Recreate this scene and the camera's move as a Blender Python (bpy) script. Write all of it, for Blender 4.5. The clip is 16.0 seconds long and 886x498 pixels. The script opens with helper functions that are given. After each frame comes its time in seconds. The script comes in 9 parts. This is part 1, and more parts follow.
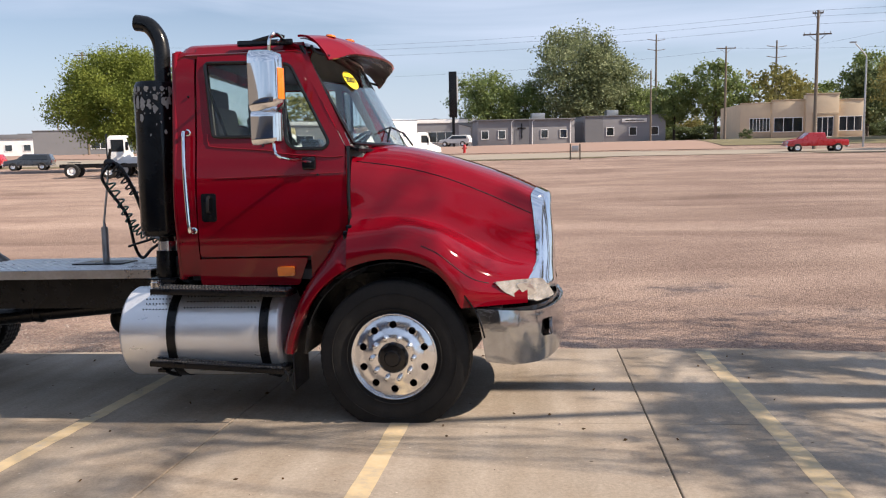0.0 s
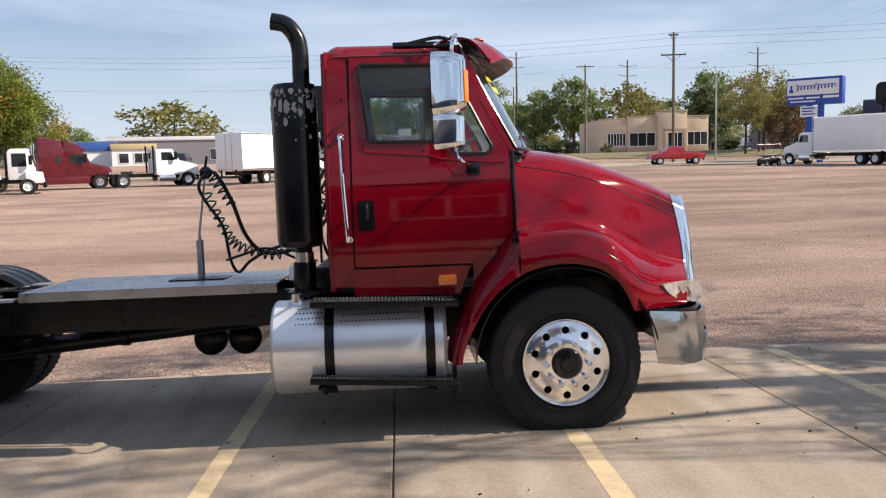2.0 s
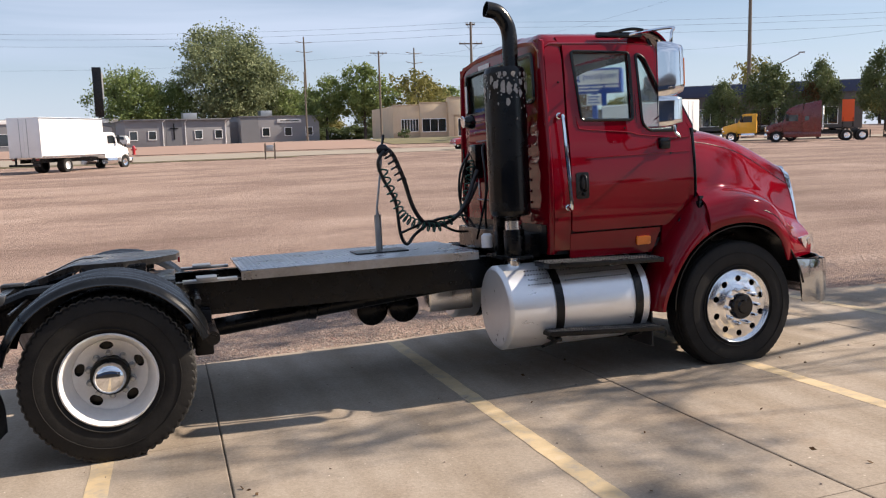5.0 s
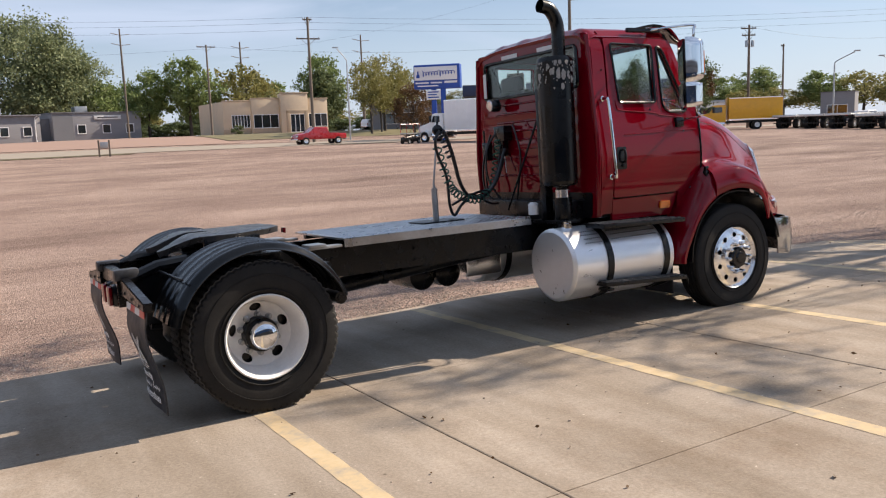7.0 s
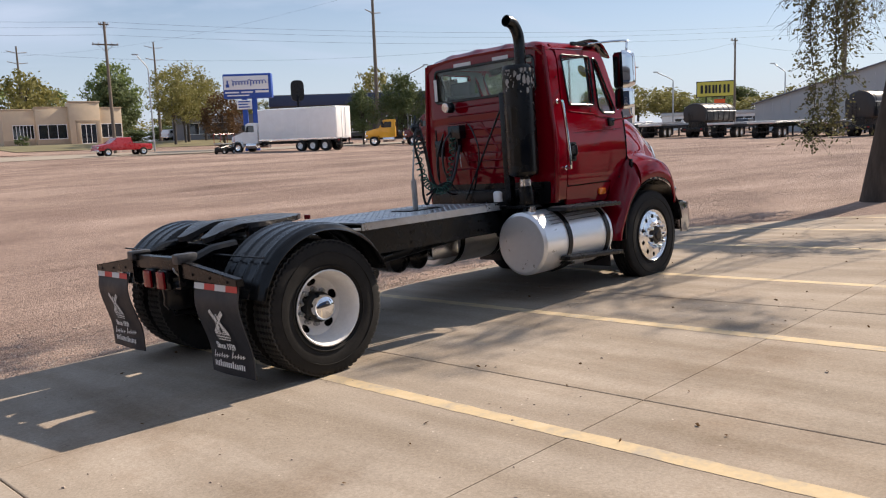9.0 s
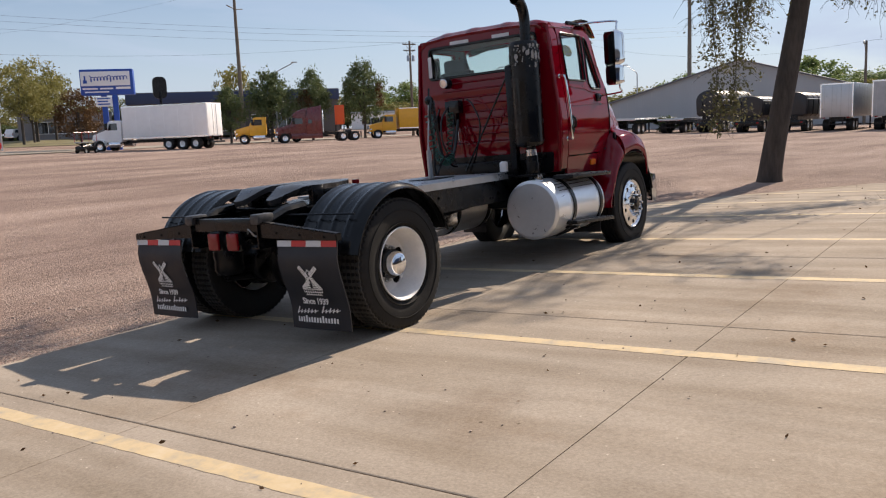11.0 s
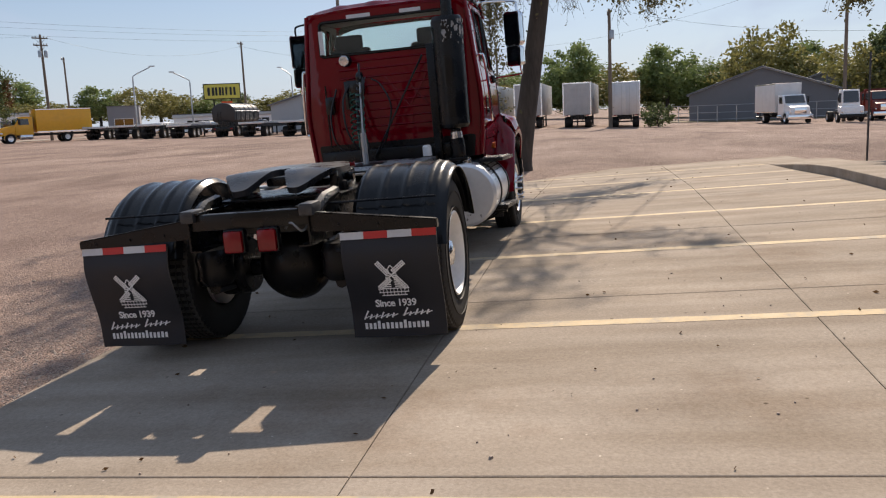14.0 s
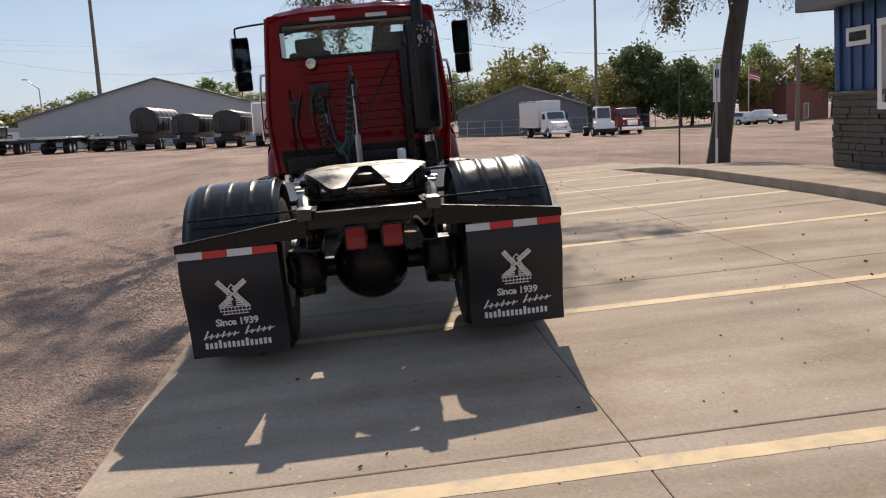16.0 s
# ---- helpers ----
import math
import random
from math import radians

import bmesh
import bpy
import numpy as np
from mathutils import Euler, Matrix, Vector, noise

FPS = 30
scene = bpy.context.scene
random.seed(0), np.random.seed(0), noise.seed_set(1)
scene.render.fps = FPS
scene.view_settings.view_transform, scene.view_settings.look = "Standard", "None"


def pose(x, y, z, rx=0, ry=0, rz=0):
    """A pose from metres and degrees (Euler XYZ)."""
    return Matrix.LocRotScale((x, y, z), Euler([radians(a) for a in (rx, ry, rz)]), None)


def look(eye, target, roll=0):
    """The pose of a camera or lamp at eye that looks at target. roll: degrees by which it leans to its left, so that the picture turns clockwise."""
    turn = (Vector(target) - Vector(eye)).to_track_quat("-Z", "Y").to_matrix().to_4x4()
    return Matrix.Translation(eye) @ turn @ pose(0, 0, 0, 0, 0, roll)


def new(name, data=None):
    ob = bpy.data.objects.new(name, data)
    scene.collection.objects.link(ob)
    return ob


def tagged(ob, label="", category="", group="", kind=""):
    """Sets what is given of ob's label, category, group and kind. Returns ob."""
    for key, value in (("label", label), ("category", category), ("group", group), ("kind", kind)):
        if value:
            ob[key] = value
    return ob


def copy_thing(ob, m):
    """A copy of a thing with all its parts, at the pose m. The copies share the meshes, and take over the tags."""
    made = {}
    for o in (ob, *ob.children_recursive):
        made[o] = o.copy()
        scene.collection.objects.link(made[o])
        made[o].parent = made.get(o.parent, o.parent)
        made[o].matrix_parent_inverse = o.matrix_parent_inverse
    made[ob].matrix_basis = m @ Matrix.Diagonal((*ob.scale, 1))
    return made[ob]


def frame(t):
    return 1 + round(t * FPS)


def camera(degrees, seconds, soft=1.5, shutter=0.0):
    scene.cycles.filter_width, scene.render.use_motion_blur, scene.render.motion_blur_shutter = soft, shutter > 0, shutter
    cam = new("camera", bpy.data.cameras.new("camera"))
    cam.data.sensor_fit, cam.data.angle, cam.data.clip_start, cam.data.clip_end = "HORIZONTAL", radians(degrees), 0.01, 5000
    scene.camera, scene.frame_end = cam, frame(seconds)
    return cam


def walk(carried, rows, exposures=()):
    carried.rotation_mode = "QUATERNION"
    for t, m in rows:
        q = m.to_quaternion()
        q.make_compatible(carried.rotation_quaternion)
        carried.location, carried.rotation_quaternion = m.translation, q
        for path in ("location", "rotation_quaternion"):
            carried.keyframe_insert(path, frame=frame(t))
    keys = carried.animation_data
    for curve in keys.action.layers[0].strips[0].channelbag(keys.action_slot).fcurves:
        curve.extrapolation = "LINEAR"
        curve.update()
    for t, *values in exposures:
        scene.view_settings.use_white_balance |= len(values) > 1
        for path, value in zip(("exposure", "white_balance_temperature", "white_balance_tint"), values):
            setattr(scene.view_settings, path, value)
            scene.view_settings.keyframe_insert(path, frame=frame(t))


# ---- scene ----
cam = camera(56.4, 16.0, soft=1.15)
METRES, EYE, TURN = 17.45, 1.71, 6.9
# the paved apron slopes away from the building: TILT and LEAN carry its plane into the level world
TILT, LEAN = -2.5, -0.5
APRON = pose(0, 0, EYE, TILT, LEAN, 0) @ pose(0, 0, -EYE)
ROWS = [
    (0.0, 0.0, 0.0, 0.0, -0.12, -4.53, 1.46),
    (0.5, -0.0312, 0.0047, 0.0006, -2.71, -4.36, 1.64),
    (1.0, -0.0635, 0.0024, 0.0011, -5.4, -4.08, 1.88),
    (1.5, -0.0956, 0.008, -0.001, -7.85, -3.95, 2.01),
    (2.0, -0.1261, 0.0155, -0.0001, -9.96, -3.81, 2.09),
    (2.5, -0.1579, 0.0174, 0.0017, -11.49, -3.91, 2.11),
    (3.0, -0.1889, 0.0217, 0.0008, -12.94, -4.17, 2.22),
    (3.5, -0.2213, 0.0211, 0.0019, -14.98, -4.54, 2.37),
    (4.0, -0.2516, 0.0251, 0.0028, -17.97, -4.92, 2.58),
    (4.5, -0.2826, 0.031, 0.0032, -21.68, -5.24, 2.79),
    (5.0, -0.3188, 0.0353, 0.0026, -25.29, -5.45, 3.0),
    (7.5, -0.4759, 0.0617, -0.0016, -41.39, -6.7, 3.94),
    (8.0, -0.5035, 0.0721, -0.0023, -45.82, -6.96, 4.09),
    (8.5, -0.5349, 0.0785, -0.0014, -49.28, -6.91, 4.23),
    (9.0, -0.564, 0.0867, -0.0025, -51.45, -6.62, 4.28),
    (11.5, -0.6463, 0.1836, -0.0135, -64.92, -7.72, 4.73),
    (12.0, -0.6479, 0.214, -0.0119, -69.03, -8.07, 4.83),
    (12.5, -0.6479, 0.2462, -0.0109, -72.96, -8.36, 4.95),
    (13.0, -0.6442, 0.2781, -0.0117, -76.94, -8.58, 5.03),
    (13.5, -0.6476, 0.3098, -0.0124, -81.31, -8.83, 5.11),
    (14.0, -0.6497, 0.343, -0.0119, -86.0, -9.19, 5.16),
    (14.5, -0.6505, 0.3761, -0.011, -90.45, -9.49, 5.17),
    (15.0, -0.6531, 0.4098, -0.0101, -94.94, -9.76, 5.18),
    (15.5, -0.6487, 0.4433, -0.01, -98.99, -9.81, 5.19),
    (16.0, -0.6507, 0.4786, -0.0082, -102.59, -9.53, 5.15),
]
walk(cam, [(t, APRON @ pose(0, 0, EYE, 0, 0, TURN) @ pose(METRES * x, METRES * y, METRES * z, 90 + pitch, roll, yaw)) for t, x, y, z, yaw, pitch, roll in ROWS],
     [(0.0, 0.77, 6500, 15), (5.0, 0.74, 6500, 15), (9.0, 0.64, 6500, 15), (11.5, 0.52, 6500, 15), (14.0, 0.46, 6500, 15), (16.0, 0.46, 6500, 15)])

# ---- light ----
SUN = (APRON.to_3x3() @ Vector((1.24, -0.17, 0.9))).normalized()
world = bpy.data.worlds.new("sky")
scene.world = world
world.use_nodes = True
wn, wl = world.node_tree.nodes, world.node_tree.links
sky = wn.new("ShaderNodeTexSky")
sky.sky_type, sky.sun_disc = "NISHITA", False
sky.sun_elevation = math.asin(SUN.z)
sky.sun_rotation = math.atan2(SUN.x, SUN.y)
sky.altitude, sky.air_density, sky.dust_density, sky.ozone_density = 400, 1.0, 0.35, 2.0
wc = wn.new("ShaderNodeTexCoord")
wmap = wn.new("ShaderNodeMapping")
wmap.inputs["Scale"].default_value = (1.2, 2.2, 7.0)
wnoise = wn.new("ShaderNodeTexNoise")
wnoise.inputs["Scale"].default_value, wnoise.inputs["Detail"].default_value = 1.6, 7.0
wnoise.inputs["Distortion"].default_value = 0.7
wramp = wn.new("ShaderNodeValToRGB")
wramp.color_ramp.elements[0].position, wramp.color_ramp.elements[1].position = 0.40, 0.70
wramp.color_ramp.elements[0].color = (0.20, 0.20, 0.20, 1)
wmix = wn.new("ShaderNodeMix")
wmix.data_type = "RGBA"
wmix.inputs[7].default_value = (6.0, 7.15, 8.75, 1)
wmul = wn.new("ShaderNodeMath")
wmul.operation = "MULTIPLY"
wmul.inputs[1].default_value = 0.92
wl.new(wc.outputs["Generated"], wmap.inputs["Vector"])
wl.new(wmap.outputs["Vector"], wnoise.inputs["Vector"])
wl.new(wnoise.outputs["Fac"], wramp.inputs["Fac"])
wl.new(wramp.outputs["Color"], wmul.inputs[0])
# whiter towards the horizon
wsep = wn.new("ShaderNodeSeparateXYZ")
whor = wn.new("ShaderNodeMapRange")
whor.inputs["From Min"].default_value, whor.inputs["From Max"].default_value = 0.0, 0.22
whor.inputs["To Min"].default_value, whor.inputs["To Max"].default_value = 0.82, 0.0
wmax = wn.new("ShaderNodeMath")
wmax.operation = "MAXIMUM"
wl.new(wc.outputs["Generated"], wsep.inputs["Vector"])
wl.new(wsep.outputs["Z"], whor.inputs["Value"])
wl.new(whor.outputs["Result"], wmax.inputs[0])
wl.new(wmul.outputs["Value"], wmax.inputs[1])
wl.new(wmax.outputs["Value"], wmix.inputs["Factor"])
wl.new(sky.outputs["Color"], wmix.inputs[6])
# bluish brightening added high overhead, out of view, as fill for the shadows
wfill = wn.new("ShaderNodeMapRange")
wfill.inputs["From Min"].default_value, wfill.inputs["From Max"].default_value = 0.30, 0.75
wfill.inputs["To Min"].default_value, wfill.inputs["To Max"].default_value = 0.0, 0.08
wover = wn.new("ShaderNodeMix")
wover.data_type = "RGBA"
wover.inputs[7].default_value = (6.4, 8.6, 11.4, 1)
wl.new(wsep.outputs["Z"], wfill.inputs["Value"])
wl.new(wfill.outputs["Result"], wover.inputs["Factor"])
wl.new(wmix.outputs[2], wover.inputs[6])
wl.new(wover.outputs[2], wn["Background"].inputs["Color"])
wn["Background"].inputs["Strength"].default_value = 0.063
sun_data = bpy.data.lights.new("sun", "SUN")
sun_data.energy, sun_data.angle, sun_data.color = 5.0, radians(0.55), (1.0, 0.872, 0.69)
sun_lamp = new("sun", sun_data)
sun_lamp.matrix_world = look((0, 0, 60), Vector((0, 0, 60)) - SUN)
scene.view_settings.exposure = 0.58

# ---- materials ----
def surf(name, col, rough=0.6, metal=0.0, var=0.15, scale=3.0, bump=0.0, bscale=40.0, coat=0.0, rvar=0.12, tint=None, spec=0.5, stretch=(1, 1, 1)):
    """A painted, metal or mineral surface: colour and roughness vary at two scales, with fine relief."""
    m = bpy.data.materials.new(name)
    m.use_nodes = True
    n, l = m.node_tree.nodes, m.node_tree.links
    b = n["Principled BSDF"]
    co = n.new("ShaderNodeTexCoord")
    mp = n.new("ShaderNodeMapping")
    mp.inputs["Scale"].default_value = stretch
    l.new(co.outputs["Object"], mp.inputs["Vector"])
    big, fine = n.new("ShaderNodeTexNoise"), n.new("ShaderNodeTexNoise")
    big.inputs["Scale"].default_value, big.inputs["Detail"].default_value, big.inputs["Roughness"].default_value = scale, 6, 0.6
    fine.inputs["Scale"].default_value, fine.inputs["Detail"].default_value = bscale, 4
    l.new(mp.outputs["Vector"], big.inputs["Vector"])
    l.new(mp.outputs["Vector"], fine.inputs["Vector"])
    add = n.new("ShaderNodeMath")
    add.operation = "MULTIPLY_ADD"
    add.inputs[1].default_value, add.inputs[2].default_value = 0.35, 0.0
    l.new(fine.outputs["Fac"], add.inputs[0])
    l.new(big.outputs["Fac"], add.inputs[2])
    rg = n.new("ShaderNodeValToRGB")
    e = rg.color_ramp.elements
    e[0].position, e[1].position = 0.35, 0.95
    t = tint or col
    e[0].color = (*[max(0.0, c * (1 - var)) for c in col], 1)
    e[1].color = (*[min(1.0, c * (1 + var)) for c in t], 1)
    l.new(add.outputs["Value"], rg.inputs["Fac"])
    l.new(rg.outputs["Color"], b.inputs["Base Color"])
    mr = n.new("ShaderNodeMapRange")
    mr.inputs["To Min"].default_value, mr.inputs["To Max"].default_value = max(0.02, rough - rvar), min(1, rough + rvar)
    mr.inputs["From Min"].default_value, mr.inputs["From Max"].default_value = 0.3, 0.7
    l.new(big.outputs["Fac"], mr.inputs["Value"])
    l.new(mr.outputs["Result"], b.inputs["Roughness"])
    b.inputs["Metallic"].default_value = metal
    b.inputs["Specular IOR Level"].default_value = spec
    b.inputs["Coat Weight"].default_value = coat
    b.inputs["Coat Roughness"].default_value = 0.04
    if bump:
        bp = n.new("ShaderNodeBump")
        bp.inputs["Strength"].default_value, bp.inputs["Distance"].default_value = bump, 0.01
        l.new(fine.outputs["Fac"], bp.inputs["Height"])
        l.new(bp.outputs["Normal"], b.inputs["Normal"])
    return m


def glass(name, col=(0.75, 0.85, 0.82), rough=0.02, alpha=None):
    m = bpy.data.materials.new(name)
    m.use_nodes = True
    b = m.node_tree.nodes["Principled BSDF"]
    b.inputs["Base Color"].default_value = (*col, 1)
    b.inputs["Roughness"].default_value = rough
    b.inputs["Transmission Weight"].default_value = 1.0
    b.inputs["IOR"].default_value = 1.38
    return m


def leaf(name, a, b2):
    m = bpy.data.materials.new(name)
    m.use_nodes = True
    n, l = m.node_tree.nodes, m.node_tree.links
    b = n["Principled BSDF"]
    g = n.new("ShaderNodeNewGeometry")
    co = n.new("ShaderNodeTexCoord")
    ns = n.new("ShaderNodeTexNoise")
    ns.inputs["Scale"].default_value = 0.55
    ns.inputs["Detail"].default_value = 4
    l.new(co.outputs["Object"], ns.inputs["Vector"])
    mx = n.new("ShaderNodeMath")
    mx.operation = "MULTIPLY_ADD"
    mx.inputs[1].default_value = 0.34
    l.new(g.outputs["Random Per Island"], mx.inputs[0])
    sb = n.new("ShaderNodeMath")
    sb.operation = "SUBTRACT"
    sb.inputs[1].default_value = 0.16
    l.new(ns.outputs["Fac"], sb.inputs[0])
    l.new(sb.outputs["Value"], mx.inputs[2])
    r = n.new("ShaderNodeValToRGB")
    r.color_ramp.elements[0].color, r.color_ramp.elements[1].color = (*a, 1), (*b2, 1)
    l.new(mx.outputs["Value"], r.inputs["Fac"])
    l.new(r.outputs["Color"], b.inputs["Base Color"])
    b.inputs["Roughness"].default_value = 0.6
    b.inputs["Specular IOR Level"].default_value = 0.22
    tr = n.new("ShaderNodeBsdfTranslucent")
    l.new(r.outputs["Color"], tr.inputs["Color"])
    mixs = n.new("ShaderNodeMixShader")
    mixs.inputs["Fac"].default_value = 0.32
    l.new(b.outputs["BSDF"], mixs.inputs[1])
    l.new(tr.outputs["BSDF"], mixs.inputs[2])
    l.new(mixs.outputs["Shader"], n["Material Output"].inputs["Surface"])
    return m


def concrete_mat():
    m = surf("concrete", (0.350, 0.302, 0.252), 0.92, var=0.22, scale=0.8, bump=0.25, bscale=55, rvar=0.05, spec=0.06)
    n, l = m.node_tree.nodes, m.node_tree.links
    b = n["Principled BSDF"]
    src = b.inputs["Base Color"].links[0].from_socket
    co = n.new("ShaderNodeTexCoord")
    # tyre-worn streaks along the bays, and small dark spots
    mp = n.new("ShaderNodeMapping")
    mp.inputs["Scale"].default_value = (2.2, 0.35, 1)
    st = n.new("ShaderNodeTexNoise")
    st.inputs["Scale"].default_value, st.inputs["Detail"].default_value = 1.3, 8
    l.new(co.outputs["Object"], mp.inputs["Vector"])
    l.new(mp.outputs["Vector"], st.inputs["Vector"])
    r1 = n.new("ShaderNodeValToRGB")
    r1.color_ramp.elements[0].position, r1.color_ramp.elements[1].position = 0.30, 0.62
    r1.color_ramp.elements[0].color = (0.74, 0.71, 0.67, 1)
    l.new(st.outputs["Fac"], r1.inputs["Fac"])
    vo = n.new("ShaderNodeTexVoronoi")
    vo.inputs["Scale"].default_value = 3.1
    l.new(co.outputs["Object"], vo.inputs["Vector"])
    r2 = n.new("ShaderNodeValToRGB")
    r2.color_ramp.elements[0].position, r2.color_ramp.elements[1].position = 0.02, 0.05
    r2.color_ramp.elements[0].color = (0.35, 0.33, 0.31, 1)
    l.new(vo.outputs["Distance"], r2.inputs["Fac"])
    m1, m2 = n.new("ShaderNodeMix"), n.new("ShaderNodeMix")
    for mm in (m1, m2):
        mm.data_type, mm.blend_type = "RGBA", "MULTIPLY"
        mm.inputs["Factor"].default_value = 1.0
    l.new(src, m1.inputs[6])
    l.new(r1.outputs["Color"], m1.inputs[7])
    l.new(m1.outputs[2], m2.inputs[6])
    l.new(r2.outputs["Color"], m2.inputs[7])
    chip = n.new("ShaderNodeTexVoronoi")
    chip.inputs["Scale"].default_value = 7.5
    l.new(co.outputs["Object"], chip.inputs["Vector"])
    r3 = n.new("ShaderNodeValToRGB")
    r3.color_ramp.elements[0].position, r3.color_ramp.elements[1].position = 0.035, 0.06
    r3.color_ramp.elements[0].color = (1.7, 1.75, 1.8, 1)
    l.new(chip.outputs["Distance"], r3.inputs["Fac"])
    rust = n.new("ShaderNodeTexNoise")
    rust.inputs["Scale"].default_value, rust.inputs["Detail"].default_value, rust.inputs["Roughness"].default_value = 0.55, 10, 0.72
    l.new(co.outputs["Object"], rust.inputs["Vector"])
    r4 = n.new("ShaderNodeValToRGB")
    r4.color_ramp.elements[0].position, r4.color_ramp.elements[1].position = 0.52, 0.70
    r4.color_ramp.elements[0].color, r4.color_ramp.elements[1].color = (1, 1, 1, 1), (0.82, 0.76, 0.71, 1)
    l.new(rust.outputs["Fac"], r4.inputs["Fac"])
    pores = n.new("ShaderNodeTexNoise")
    pores.inputs["Scale"].default_value, pores.inputs["Detail"].default_value, pores.inputs["Roughness"].default_value = 38, 6, 0.8
    l.new(co.outputs["Object"], pores.inputs["Vector"])
    r5 = n.new("ShaderNodeValToRGB")
    r5.color_ramp.elements[0].position, r5.color_ramp.elements[1].position = 0.30, 0.62
    r5.color_ramp.elements[0].color, r5.color_ramp.elements[1].color = (0.80, 0.79, 0.78, 1), (1.08, 1.08, 1.08, 1)
    l.new(pores.outputs["Fac"], r5.inputs["Fac"])
    last = m2.outputs[2]
    for ramp in (r3, r4, r5):
        mm = n.new("ShaderNodeMix")
        mm.data_type, mm.blend_type = "RGBA", "MULTIPLY"
        mm.inputs["Factor"].default_value = 1.0
        l.new(last, mm.inputs[6])
        l.new(ramp.outputs["Color"], mm.inputs[7])
        last = mm.outputs[2]
    l.new(last, b.inputs["Base Color"])
    return m


def dirt_mat():
    """Compacted pinkish gravel with tyre-polished bands, grading to coarse stones."""
    m = surf("gravel_lot", (0.308, 0.215, 0.179), 0.92, var=0.22, scale=0.22, bump=0.8, bscale=14, tint=(0.340, 0.255, 0.209), rvar=0.05, spec=0.08)
    n, l = m.node_tree.nodes, m.node_tree.links
    b = n["Principled BSDF"]
    src = b.inputs["Base Color"].links[0].from_socket
    co = n.new("ShaderNodeTexCoord")
    mp = n.new("ShaderNodeMapping")
    mp.inputs["Scale"].default_value = (0.10, 0.34, 1)
    mp.inputs["Rotation"].default_value = (0, 0, radians(-9))
    st = n.new("ShaderNodeTexNoise")
    st.inputs["Scale"].default_value, st.inputs["Detail"].default_value, st.inputs["Roughness"].default_value = 0.8, 11, 0.62
    st.inputs["Distortion"].default_value = 0.9
    l.new(co.outputs["Object"], mp.inputs["Vector"])
    l.new(mp.outputs["Vector"], st.inputs["Vector"])
    r1 = n.new("ShaderNodeValToRGB")
    r1.color_ramp.elements[0].position, r1.color_ramp.elements[1].position = 0.34, 0.62
    r1.color_ramp.elements[0].color, r1.color_ramp.elements[1].color = (0.66, 0.65, 0.66, 1), (1.10, 1.13, 1.14, 1)
    l.new(st.outputs["Fac"], r1.inputs["Fac"])
    vo = n.new("ShaderNodeTexVoronoi")
    vo.inputs["Scale"].default_value = 55
    l.new(co.outputs["Object"], vo.inputs["Vector"])
    grit = n.new("ShaderNodeTexNoise")
    grit.inputs["Scale"].default_value, grit.inputs["Detail"].default_value, grit.inputs["Roughness"].default_value = 16, 8, 0.8
    l.new(co.outputs["Object"], grit.inputs["Vector"])
    both = n.new("ShaderNodeMix")
    both.data_type = "RGBA"
    both.inputs["Factor"].default_value = 0.55
    l.new(vo.outputs["Color"], both.inputs[6])
    l.new(grit.outputs["Fac"], both.inputs[7])
    r2 = n.new("ShaderNodeValToRGB")
    r2.color_ramp.elements[0].position, r2.color_ramp.elements[1].position = 0.22, 0.78
    r2.color_ramp.elements[0].color, r2.color_ramp.elements[1].color = (0.40, 0.39, 0.40, 1), (1.62, 1.60, 1.58, 1)
    l.new(both.outputs[2], r2.inputs["Fac"])
    hgt = n.new("ShaderNodeMath")
    hgt.operation = "SUBTRACT"
    l.new(grit.outputs["Fac"], hgt.inputs[0])
    l.new(vo.outputs["Distance"], hgt.inputs[1])
    old = [k for k in n if k.type == "BUMP"][0]
    old.inputs["Strength"].default_value, old.inputs["Distance"].default_value = 1.0, 0.013
    l.new(hgt.outputs["Value"], old.inputs["Height"])
    m1, m2 = n.new("ShaderNodeMix"), n.new("ShaderNodeMix")
    for mm in (m1, m2):
        mm.data_type, mm.blend_type = "RGBA", "MULTIPLY"
        mm.inputs["Factor"].default_value = 1.0
    l.new(src, m1.inputs[6])
    l.new(r1.outputs["Color"], m1.inputs[7])
    l.new(m1.outputs[2], m2.inputs[6])
    l.new(r2.outputs["Color"], m2.inputs[7])
    l.new(m2.outputs[2], b.inputs["Base Color"])
    return m


CONCRETE = concrete_mat()
JOINT = surf("dirt_filled_joint", (0.10, 0.082, 0.062), 0.95, var=0.5, scale=6)
DIRT = dirt_mat()
DIRT.node_tree.nodes["Principled BSDF"].inputs["Diffuse Roughness"].default_value = 0.25
RED = surf("dark_red_paint", (0.168, 0.0013, 0.0078), 0.40, 0.0, var=0.08, scale=2.0, coat=1.0, rvar=0.05, spec=0.0)
RED.node_tree.nodes["Principled BSDF"].inputs["Coat IOR"].default_value = 1.42
BLACK = surf("black_chassis_paint", (0.004, 0.0045, 0.0055), 0.26, 0.0, var=0.5, scale=5, bump=0.06, bscale=60, rvar=0.12, spec=0.35)
SATIN = surf("satin_black_steel", (0.005, 0.005, 0.006), 0.30, 0.0, var=0.5, scale=6, bump=0.08, bscale=70, spec=0.32)
PLASTIC = surf("black_plastic", (0.0065, 0.007, 0.009), 0.18, var=0.3, scale=6, bump=0.03, bscale=120, rvar=0.08, spec=0.4)
RUBBER = surf("tyre_rubber", (0.0105, 0.0108, 0.0128), 0.68, var=0.35, scale=7, bump=0.12, bscale=80, rvar=0.08, tint=(0.020, 0.019, 0.018), spec=0.25)
